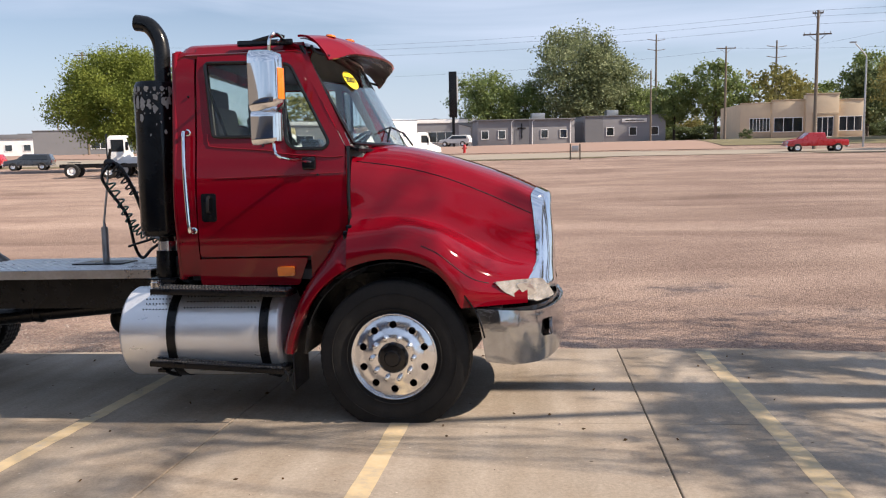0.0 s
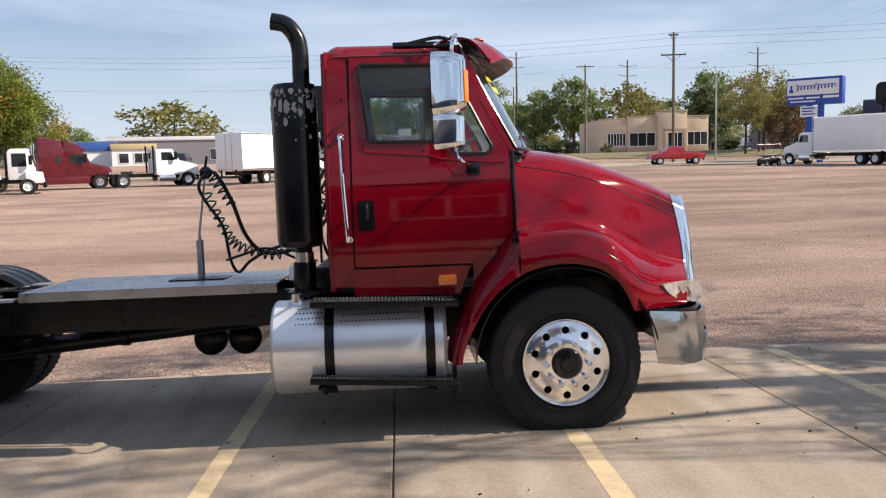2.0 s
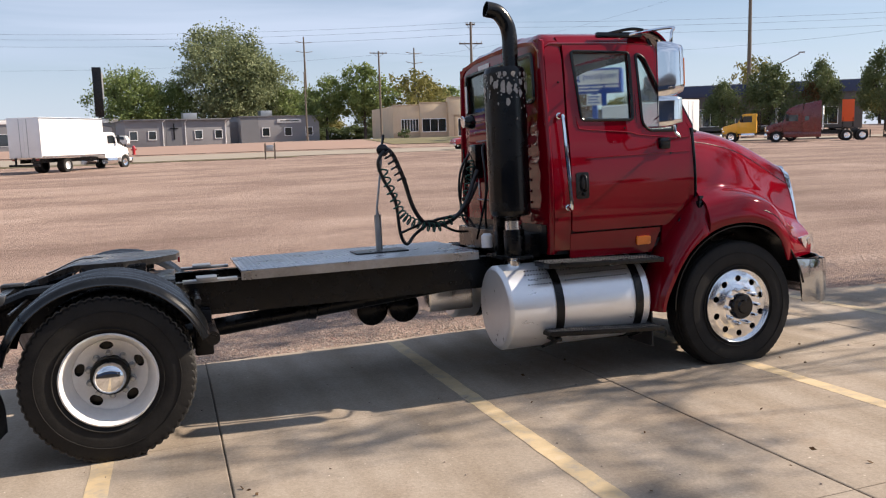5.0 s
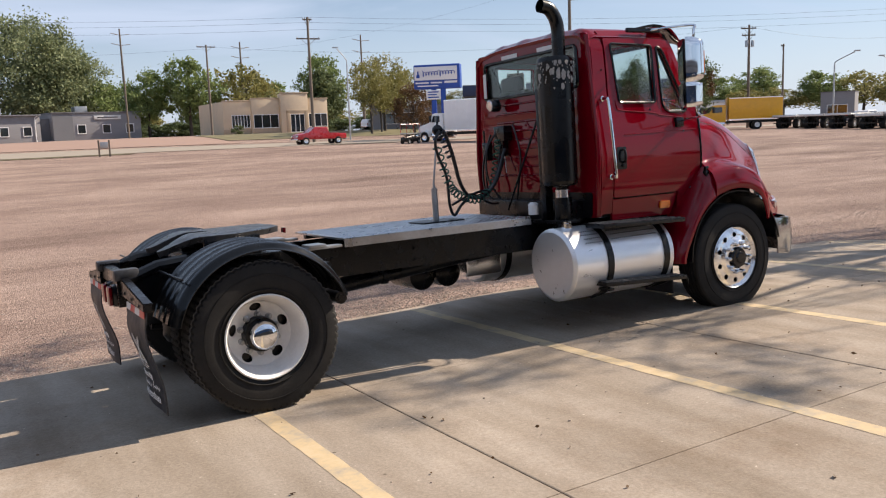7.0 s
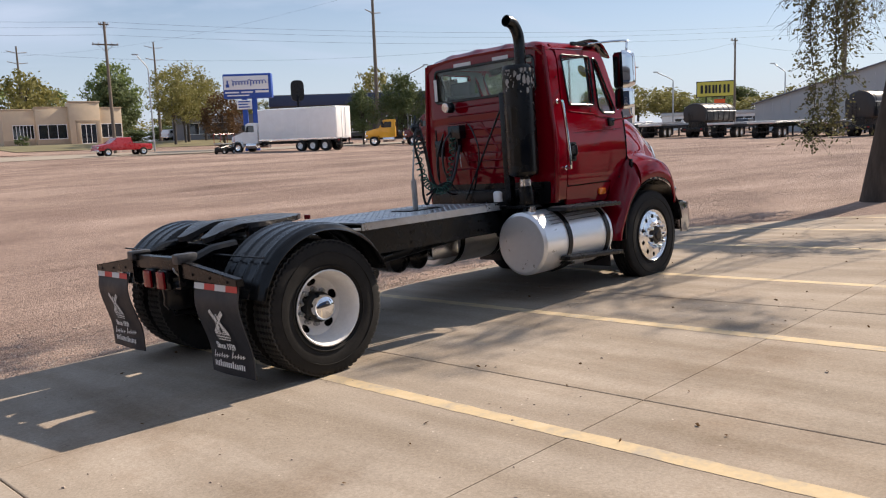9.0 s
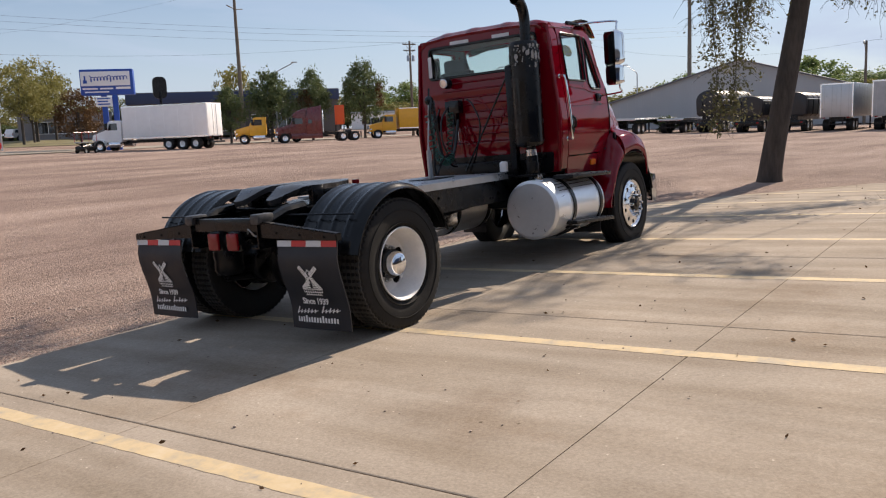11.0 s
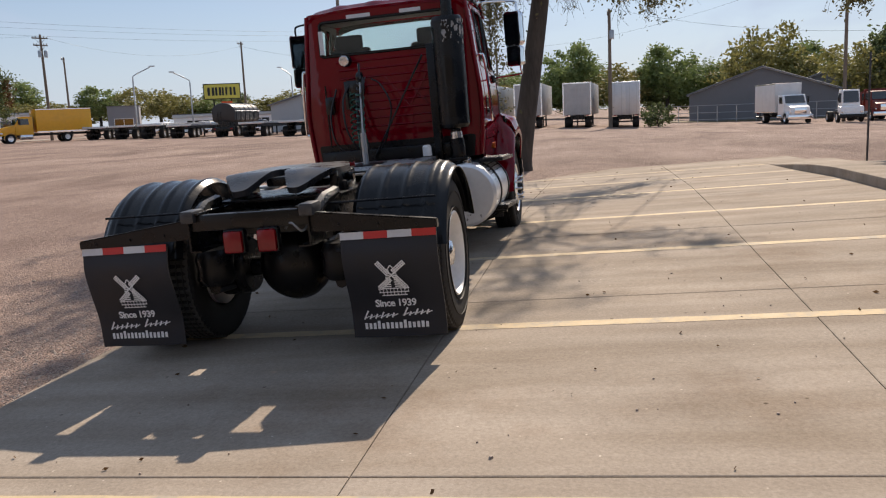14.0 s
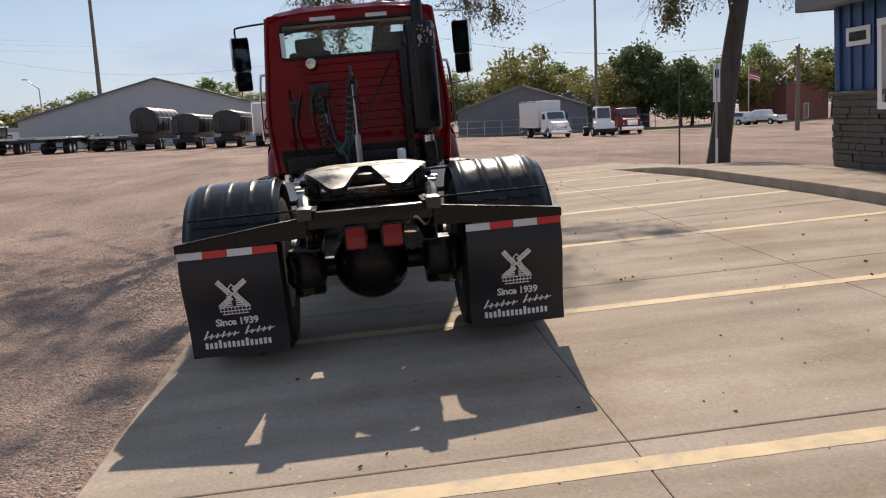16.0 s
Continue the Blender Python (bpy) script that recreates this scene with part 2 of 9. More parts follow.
TREADM = surf("dusty_tread_rubber", (0.072, 0.069, 0.065), 0.85, var=0.35, scale=9, bump=0.1, bscale=90, rvar=0.06, spec=0.15)
FLAP = surf("mud_flap_rubber", (0.013, 0.0145, 0.021), 0.5, var=0.3, scale=5, bump=0.05, bscale=90)
# base colour kept dark to stand in for dark surroundings mirrored in the glass
MIRROR = surf("mirror_glass_darkened_reflection", (0.065, 0.07, 0.08), 0.05, 1.0, var=0.04, rvar=0.02)
CHROME = surf("chrome", (0.82, 0.83, 0.85), 0.06, 1.0, var=0.04, rvar=0.03)
# chrome with the darker ground reflection put into its colour, rippled to distort it
BUMPM = surf("darkened_bumper_chrome", (0.50, 0.51, 0.53), 0.13, 1.0, var=0.12, scale=3, rvar=0.06, bump=0.35, bscale=7)
ALUM = surf("polished_aluminium", (0.90, 0.90, 0.91), 0.20, 1.0, var=0.06, scale=4, rvar=0.06, bump=0.01)
TANKM = surf("brushed_aluminium", (0.86, 0.87, 0.89), 0.34, 0.62, var=0.06, scale=3, rvar=0.08, bump=0.02, bscale=60, stretch=(1, 4, 4))
DECKM = surf("diamond_plate_aluminium", (0.50, 0.50, 0.51), 0.32, 1.0, var=0.25, scale=5, rvar=0.1)
STEELW = surf("white_painted_wheel", (0.80, 0.79, 0.78), 0.42, var=0.12, scale=6, bump=0.04)
WHITE = surf("white_paint", (0.83, 0.83, 0.83), 0.4, var=0.06, scale=1.5)
OFFWHITE = surf("weathered_white_panel", (0.66, 0.66, 0.65), 0.5, var=0.12, scale=1.2)
AMBER = surf("amber_lens", (0.75, 0.17, 0.01), 0.25, var=0.1, coat=0.6)
REDLENS = surf("red_lens", (0.22, 0.005, 0.010), 0.22, var=0.25, coat=0.4, spec=0.3)
FENDM = surf("satin_black_fender", (0.005, 0.0055, 0.0065), 0.22, var=0.35, scale=5, bump=0.05, bscale=90, rvar=0.08, spec=0.3)
LAMPL = surf("clear_lamp_lens", (0.46, 0.48, 0.54), 0.08, 0.75, var=0.55, scale=11, coat=1.0, tint=(0.75, 0.75, 0.75))
GLASS = glass("cab_glass", (0.80, 0.88, 0.86))
DARKG = surf("dark_window_glass", (0.02, 0.025, 0.03), 0.06, 0.0, var=0.3, scale=0.6, coat=1.0, rvar=0.03)
SEATM = surf("grey_seat_cloth", (0.075, 0.08, 0.085), 0.85, var=0.2, scale=9, bump=0.2)
TRIMM = surf("grey_cab_trim", (0.085, 0.088, 0.095), 0.7, var=0.15, scale=5, bump=0.1)
RUST = surf("peeling_grey_primer", (0.30, 0.285, 0.27), 0.7, var=0.3, scale=20, bump=0.2)
GALV = surf("galvanised_steel", (0.40, 0.41, 0.42), 0.42, 0.9, var=0.15, scale=8)
GREENH = surf("green_air_hose", (0.012, 0.085, 0.06), 0.4, var=0.2)
HOSE = surf("black_hose", (0.012, 0.012, 0.013), 0.45, var=0.3)
REFR = surf("red_reflective_tape", (0.55, 0.035, 0.03), 0.4, var=0.1)
REFW = surf("white_reflective_tape", (0.62, 0.62, 0.63), 0.4, var=0.1)
WORNM = surf("worn_black_steel", (0.06, 0.06, 0.063), 0.4, 0.5, var=0.6, scale=14)
PRINT = surf("white_print", (0.80, 0.80, 0.80), 0.6, var=0.1)
YSTICK = surf("yellow_sticker", (0.75, 0.62, 0.02), 0.5, var=0.08)
INK = surf("black_print", (0.012, 0.012, 0.012), 0.5, var=0.1)
GREASE = surf("greased_steel_plate", (0.055, 0.055, 0.058), 0.34, 0.6, var=0.5, scale=6, rvar=0.14, bump=0.1)
BARK = surf("bark", (0.032, 0.026, 0.022), 0.95, var=0.45, scale=5, bump=1.0, bscale=18, tint=(0.065, 0.055, 0.047), stretch=(1, 1, 0.25))
WOODP = surf("weathered_utility_pole", (0.15, 0.125, 0.10), 0.9, var=0.25, scale=3, bump=0.4, stretch=(3, 3, 0.3))
GRASS = surf("dry_grass", (0.12, 0.108, 0.045), 0.95, var=0.35, scale=0.5, bump=0.8, bscale=20, tint=(0.15, 0.13, 0.065))
ASPH = surf("pale_worn_asphalt", (0.29, 0.25, 0.20), 0.9, var=0.1, scale=0.3, bump=0.2)

# ---- building helpers ----
def mesh_of(name, bm, material, angle=35, recalc=True):
    if recalc:
        bmesh.ops.recalc_face_normals(bm, faces=bm.faces[:])
    me = bpy.data.meshes.new(name)
    bm.to_mesh(me)
    bm.free()
    for mt in (material if isinstance(material, (list, tuple)) else [material]):
        me.materials.append(mt)
    me.polygons.foreach_set("use_smooth", [True] * len(me.polygons))
    me.set_sharp_from_angle(angle=radians(angle))
    return me


def part(name, bm, material, parent, label="", angle=35, recalc=True):
    ob = new(name, mesh_of(name, bm, material, angle, recalc))
    ob.parent = parent
    if label:
        ob["label"] = label
    return ob


def share(name, me, parent, m, label=""):
    """Another part on the same mesh."""
    ob = new(name, me)
    ob.parent = parent
    ob.matrix_local = m
    if label:
        ob["label"] = label
    return ob


def empty(name, m, label, category, group=""):
    ob = new(name)
    ob.matrix_world = m
    return tagged(ob, label, category, group)


def structure(name, bm, material, label="", category="", angle=35, recalc=True):
    ob = new(name, mesh_of(name, bm, material, angle, recalc))
    return tagged(ob, label, category, kind="structure")


def box(bm, x0, x1, y0, y1, z0, z1, bev=0.0, m=None, mi=0):
    r = bmesh.ops.create_cube(bm, size=1.0)
    vs = r["verts"]
    for v in vs:
        v.co = Vector(((x0 + x1) / 2 + v.co.x * (x1 - x0), (y0 + y1) / 2 + v.co.y * (y1 - y0), (z0 + z1) / 2 + v.co.z * (z1 - z0)))
    if bev:
        es = list({e for v in vs for e in v.link_edges})
        g = bmesh.ops.bevel(bm, geom=es, offset=bev, segments=2, affect="EDGES", profile=0.6)
        vs = list({v for f in g["faces"] for v in f.verts} | {v for v in vs if v.is_valid})
    if m is not None:
        bmesh.ops.transform(bm, matrix=m, verts=vs)
    if mi:
        for f in {f for v in vs for f in v.link_faces}:
            f.material_index = mi
    return bm


def ring(bm, c, u, w, r, seg):
    return [bm.verts.new(c + (u * math.cos(2 * math.pi * i / seg) + w * math.sin(2 * math.pi * i / seg)) * r) for i in range(seg)]


def frame_of(d):
    d = d.normalized()
    u = d.cross(Vector((0, 0, 1)) if abs(d.z) < 0.9 else Vector((1, 0, 0))).normalized()
    return u, d.cross(u)


def bridge(bm, a, b):
    n = len(a)
    for i in range(n):
        bm.faces.new((a[i], a[(i + 1) % n], b[(i + 1) % n], b[i]))


def tube(bm, pts, r, seg=8, caps=True):
    """A round rod or hose along points; r may be one radius or one for each point."""
    pts = [Vector(p) for p in pts]
    rs = r if isinstance(r, (list, tuple)) else [r] * len(pts)
    last, u = None, None
    for i, p in enumerate(pts):
        d = (pts[min(i + 1, len(pts) - 1)] - pts[max(i - 1, 0)]).normalized()
        if u is None:
            u, w = frame_of(d)
        else:
            u = (u - d * u.dot(d)).normalized()
            w = d.cross(u)
        cur = ring(bm, p, u, w, rs[i], seg)
        if last:
            bridge(bm, last, cur)
        elif caps:
            bm.faces.new(cur[::-1])
        last = cur
    if caps:
        bm.faces.new(last)
    return bm


def lathe(bm, prof, origin=(0, 0, 0), axis=(0, 1, 0), seg=32, fn=None):
    """Profile of (radius, along) turned round an axis; fn(i, k, r) may change a radius."""
    o, ax = Vector(origin), Vector(axis).normalized()
    u, w = frame_of(ax)
    rows = []
    for k, (r, a) in enumerate(prof):
        if r < 1e-5:
            rows.append([bm.verts.new(o + ax * a)])
        else:
            row = []
            for i in range(seg):
                rr = fn(i, k, r) if fn else r
                t = 2 * math.pi * i / seg
                row.append(bm.verts.new(o + ax * a + (u * math.cos(t) + w * math.sin(t)) * rr))
            rows.append(row)
    for a, b in zip(rows, rows[1:]):
        if len(a) == 1 and len(b) == 1:
            continue
        for i in range(seg):
            j = (i + 1) % seg
            if len(a) == 1:
                bm.faces.new((a[0], b[j], b[i]))
            elif len(b) == 1:
                bm.faces.new((a[i], a[j], b[0]))
            else:
                bm.faces.new((a[i], a[j], b[j], b[i]))
    return bm


def grid(bm, fn, nu, nv, closed=False):
    rows = [[bm.verts.new(fn(i / nu, j / nv)) for j in range(nv + 1)] for i in range(nu + (0 if closed else 1))]
    n = len(rows)
    for i in range(n if closed else n - 1):
        for j in range(nv):
            bm.faces.new((rows[i][j], rows[(i + 1) % n][j], rows[(i + 1) % n][j + 1], rows[i][j + 1]))
    return bm


def thicken(bm, t):
    """Give an open sheet a thickness."""
    back_up(bm, bm.faces[:], t)
    return bm


def back_up(bm, faces, t):
    """A second skin behind the faces, joined round the rim."""
    bmesh.ops.recalc_face_normals(bm, faces=faces)
    bm.normal_update()
    vs = list({v for f in faces for v in f.verts})
    twin = {v: bm.verts.new(v.co - v.normal * t) for v in vs}
    own = set(faces)
    rim = [e for e in {e for f in faces for e in f.edges} if sum(1 for f in e.link_faces if f in own) == 1]
    loops = [(l.vert, l.link_loop_next.vert) for e in rim for l in e.link_loops if l.face in own]
    for f in faces:
        bm.faces.new([twin[v] for v in reversed(f.verts)])
    for a, b in loops:
        bm.faces.new((b, a, twin[a], twin[b]))


def inside(p, poly):
    c, n = False, len(poly)
    for i in range(n):
        (x1, y1), (x2, y2) = poly[i], poly[i - 1]
        if (y1 > p[1]) != (y2 > p[1]) and p[0] < (x2 - x1) * (p[1] - y1) / (y2 - y1) + x1:
            c = not c
    return c


def rounded(poly, r, n=5):
    """Round the corners of a polygon."""
    out = []
    m = len(poly)
    for i in range(m):
        p, a, b = Vector(poly[i]), Vector(poly[i - 1]), Vector(poly[(i + 1) % m])
        da, db = (a - p), (b - p)
        k = min(r, da.length * 0.45, db.length * 0.45)
        s, e = p + da.normalized() * k, p + db.normalized() * k
        for j in range(n + 1):
            t = j / n
            q = s * (1 - t) ** 2 + p * 2 * t * (1 - t) + e * t * t
            out.append((q.x, q.y))
    return out


def panel(bm, outer, holes, fn, step=0.15, thick=0.03, axis=None):
    """A shaped sheet with holes: outlines in two flat coordinates, carried to space by fn(a, b), then thickened."""
    from mathutils.geometry import delaunay_2d_cdt
    pts, edges = [], []

    def loop(poly):
        s = len(pts)
        q = []
        for i in range(len(poly)):
            a, b = Vector(poly[i]), Vector(poly[(i + 1) % len(poly)])
            k = max(1, int((b - a).length / step))
            q += [a.lerp(b, j / k) for j in range(k)]
        pts.extend(q)
        edges.extend((s + i, s + (i + 1) % len(q)) for i in range(len(q)))

    loop(outer)
    for h in holes:
        loop(h)
    xs, ys = [p[0] for p in outer], [p[1] for p in outer]
    x = min(xs) + step / 2
    while x < max(xs):
        y = min(ys) + step / 2
        while y < max(ys):
            if inside((x, y), outer) and not any(inside((x, y), h) for h in holes):
                if min((Vector((x, y)) - p).length for p in pts) > step * 0.35:
                    pts.append(Vector((x, y)))
            y += step
        x += step
    vs, _, fs, *_ = delaunay_2d_cdt(pts, edges, [], 0, 1e-5)
    bv = [bm.verts.new(fn(v.x, v.y)) for v in vs]
    faces = []
    for f in fs:
        c = sum((vs[i] for i in f), Vector((0, 0))) / len(f)
        if inside(c, outer) and not any(inside(c, h) for h in holes):
            try:
                faces.append(bm.faces.new([bv[i] for i in f]))
            except ValueError:
                pass
    bmesh.ops.delete(bm, geom=[v for v in bv if not v.link_faces], context="VERTS")
    if thick:
        back_up(bm, faces, thick)
    return bm


def curve_at(xs, ys, x):
    """Smooth interpolation through stations."""
    if x <= xs[0]:
        return ys[0]
    if x >= xs[-1]:
        return ys[-1]
    k = max(i for i in range(len(xs) - 1) if xs[i] <= x)
    h = xs[k + 1] - xs[k]
    t = (x - xs[k]) / h

    def slope(i):
        if i == 0:
            return (ys[1] - ys[0]) / (xs[1] - xs[0])
        if i == len(xs) - 1:
            return (ys[-1] - ys[-2]) / (xs[-1] - xs[-2])
        a, b = (ys[i] - ys[i - 1]) / (xs[i] - xs[i - 1]), (ys[i + 1] - ys[i]) / (xs[i + 1] - xs[i])
        return 0 if a * b <= 0 else 2 * a * b / (a + b)

    a, b = slope(k) * h, slope(k + 1) * h
    return (2 * t ** 3 - 3 * t * t + 1) * ys[k] + (t ** 3 - 2 * t * t + t) * a + (-2 * t ** 3 + 3 * t * t) * ys[k + 1] + (t ** 3 - t * t) * b


def smooth(a, b, x):
    t = min(1.0, max(0.0, (x - a) / (b - a)))
    return t * t * (3 - 2 * t)


def spline(pts, n=8):
    """A smooth run of points through the given ones."""
    pts = [Vector(p) for p in pts]
    out = []
    for i in range(len(pts) - 1):
        p0, p1, p2, p3 = pts[max(i - 1, 0)], pts[i], pts[i + 1], pts[min(i + 2, len(pts) - 1)]
        for j in range(n):
            t = j / n
            out.append(0.5 * ((2 * p1) + (p2 - p0) * t + (2 * p0 - 5 * p1 + 4 * p2 - p3) * t * t + (3 * p1 - p0 - 3 * p2 + p3) * t ** 3))
    return out + [pts[-1]]


def words(name, text, size, m, material, parent, extrude=0.001, shear=0.0, spacing=1.0, label="", bold=0.0):
    """Lettering in the built-in font, as a mesh."""
    cu = bpy.data.curves.new(name, "FONT")
    cu.body, cu.size, cu.extrude, cu.shear, cu.space_character = text, size, extrude, shear, spacing
    cu.align_x, cu.align_y, cu.resolution_u, cu.offset = "CENTER", "CENTER", 2, bold
    tmp = bpy.data.objects.new("tmp", cu)
    scene.collection.objects.link(tmp)
    me = bpy.data.meshes.new_from_object(tmp.evaluated_get(bpy.context.evaluated_depsgraph_get()))
    bpy.data.objects.remove(tmp)
    me.name = name
    me.materials.clear()
    me.materials.append(material)
    ob = new(name, me)
    ob.parent = parent
    ob.matrix_local = m
    if label:
        ob["label"] = label
    return ob


def apron_z(x):
    """Height of the paved apron in its own plane: it dips a little towards both ends."""
    return -0.006 + 0.010 * min(0.0, x + 1.5) - 0.030 * max(0.0, x - 2.0)


def curb_y(x):
    """Foot of the kerb of the walk along the building."""
    return curve_at([-12, -3.0, 0.5, 3.0, 5.3, 8.0], [0.70, 0.83, 1.0, 1.14, 1.22, 1.25], x)


def ground_z(x, y):
    """Height of the gravel lot and what lies beyond it."""
    z = -0.43 + 0.0087 * max(-14, min(x, 10)) + 0.75 * smooth(9, 75, y) + 1.45 * smooth(78, 118, y)
    z -= 0.75 * smooth(15, 66, x) * smooth(-6, 20, 8 - y)
    # a shallow drop along the apron's edge
    z += smooth(15, 9, y) * smooth(5.0, 2.0, x) * (-0.060 + 0.010 * max(-12.0, min(0.0, x + 1.5)))
    return z

# ---- ground ----
def build_ground():
    xs = sorted({-2500, -900, -400, -200, -120, -80, -50, 130, 180, 260, 420, 900, 2500} | set(range(-40, 125, 5)))
    ys = sorted({-2500, -900, -400, -200, -120, -80, 145, 180, 260, 420, 900, 2500} | set(range(-60, 136, 4)) | {9, 10, 11, 13})
    bm = bmesh.new()
    vs = [[bm.verts.new((x, y, ground_z(x, y) + (0.03 * noise.noise((x * 0.11, y * 0.11, 0)) if 14 < y < 130 else 0))) for y in ys] for x in xs]
    for i in range(len(xs) - 1):
        for j in range(len(ys) - 1):
            bm.faces.new((vs[i][j], vs[i + 1][j], vs[i + 1][j + 1], vs[i][j + 1]))
    structure("ground", bm, DIRT, "compacted pinkish-brown gravel lot with tyre tracks", "ground")


build_ground()

JX = [-17.8, -14.7, -11.65, -8.6, -5.38, -2.32, 0.73, 3.8, 6.85, 9.6]
JY = [0.25, 3.26, 5.81, 8.45]


def worn_line_mat():
    m = bpy.data.materials.new("worn_yellow_line")
    m.use_nodes = True
    n, l = m.node_tree.nodes, m.node_tree.links
    b = n["Principled BSDF"]
    co = n.new("ShaderNodeTexCoord")
    ns = n.new("ShaderNodeTexNoise")
    ns.inputs["Scale"].default_value, ns.inputs["Detail"].default_value, ns.inputs["Roughness"].default_value = 4.5, 9, 0.7
    l.new(co.outputs["Object"], ns.inputs["Vector"])
    r = n.new("ShaderNodeValToRGB")
    e = r.color_ramp.elements
    e[0].position, e[0].color = 0.32, (0.34, 0.30, 0.25, 1)
    e[1].position, e[1].color = 0.52, (0.53, 0.41, 0.245, 1)
    x = e.new(0.72)
    x.color = (0.58, 0.475, 0.33, 1)
    l.new(ns.outputs["Fac"], r.inputs["Fac"])
    l.new(r.outputs["Color"], b.inputs["Base Color"])
    b.inputs["Roughness"].default_value = 0.85
    return m


WORN = worn_line_mat()


def build_apron():
    """Concrete slabs with open joints, in the apron's own sloping plane."""
    top = new("pavement")
    top.matrix_world = APRON
    tagged(top, "pale tan concrete parking apron with yellow bay lines", "pavement", kind="structure")
    rnd = random.Random(4)
    for i in range(len(JX) - 1):
        for j in range(len(JY) - 1):
            x0, x1, y0, y1 = JX[i] + 0.0055, JX[i + 1] - 0.0055, JY[j] + 0.0030, JY[j + 1] - 0.0030
            bm = bmesh.new()
            cut = sorted({x0, x1} | {c for c in (-1.5, 2.0) if x0 < c < x1} | {x0 + 0.007, x1 - 0.007})
            cuty = [y0, y0 + 0.007, y1 - 0.007, y1]
            dz = rnd.uniform(-0.0012, 0.0)
            tops = [[bm.verts.new((x, y, apron_z(x) + dz - (0.003 if x in (x0, x1) or y in (y0, y1) else 0))) for y in cuty] for x in cut]
            bots = [[bm.verts.new((x, y, apron_z(x) - 0.22)) for y in cuty] for x in cut]
            nx, ny = len(cut), 4
            for a in range(nx - 1):
                for b in range(ny - 1):
                    bm.faces.new((tops[a][b], tops[a + 1][b], tops[a + 1][b + 1], tops[a][b + 1]))
            edge = [(a, 0) for a in range(nx)] + [(nx - 1, b) for b in range(1, ny)] + [(a, ny - 1) for a in range(nx - 2, -1, -1)] + [(0, b) for b in range(ny - 2, 0, -1)]
            for k in range(len(edge)):
                (a, b), (c, d) = edge[k], edge[(k + 1) % len(edge)]
                bm.faces.new((tops[a][b], tops[c][d], bots[c][d], bots[a][b]))
            part("slab", bm, CONCRETE, top, "", 15)
    bm = bmesh.new()
    for x in JX[1:-1]:
        box(bm, x - 0.012, x + 0.012, JY[0], JY[-1], apron_z(x) - 0.2, apron_z(x) - 0.014)
    for y in JY[1:-1]:
        for a, b in zip((-17.8, -1.5, 2.0), (-1.5, 2.0, 9.6)):
            box(bm, a, b, y - 0.012, y + 0.012, -0.3, min(apron_z(a), apron_z(b)) - 0.014)
    part("joint_filler", bm, JOINT, top, "dark dirt-filled slab joints")
    for x in (-11.6, -8.86, -6.15, -3.47, -1.04, 1.55, 4.15, 6.75):
        bm = bmesh.new()
        y0 = curb_y(x) + 0.06
        ys = [y0 + k * (8.30 - y0) / 60 for k in range(61)]
        a = [bm.verts.new((x - 0.068 + rnd.uniform(-0.005, 0.005), y, apron_z(x - 0.06) + 0.0014)) for y in ys]
        b = [bm.verts.new((x + 0.068 + rnd.uniform(-0.005, 0.005), y, apron_z(x + 0.06) + 0.0014)) for y in ys]
        for k in range(60):
            bm.faces.new((a[k], b[k], b[k + 1], a[k + 1]))
        part("painted_line", bm, WORN, top, "faded yellow bay line")


build_apron()

# ---- the red truck tractor ----
# Its own frame: x forwards, y from its centre line (the walked side is negative), z up from the apron.
TRUCK = empty("truck_tractor", APRON @ pose(0, 6.93, 0), "dark red day-cab truck tractor with a bare black chassis", "truck")


def side_w(z):
    return curve_at([0.95, 1.10, 1.30, 1.60, 1.90, 2.06, 2.60, 2.70, 2.78], [0.985, 1.0, 1.025, 1.04, 1.02, 0.995, 0.955, 0.93, 0.86], z)


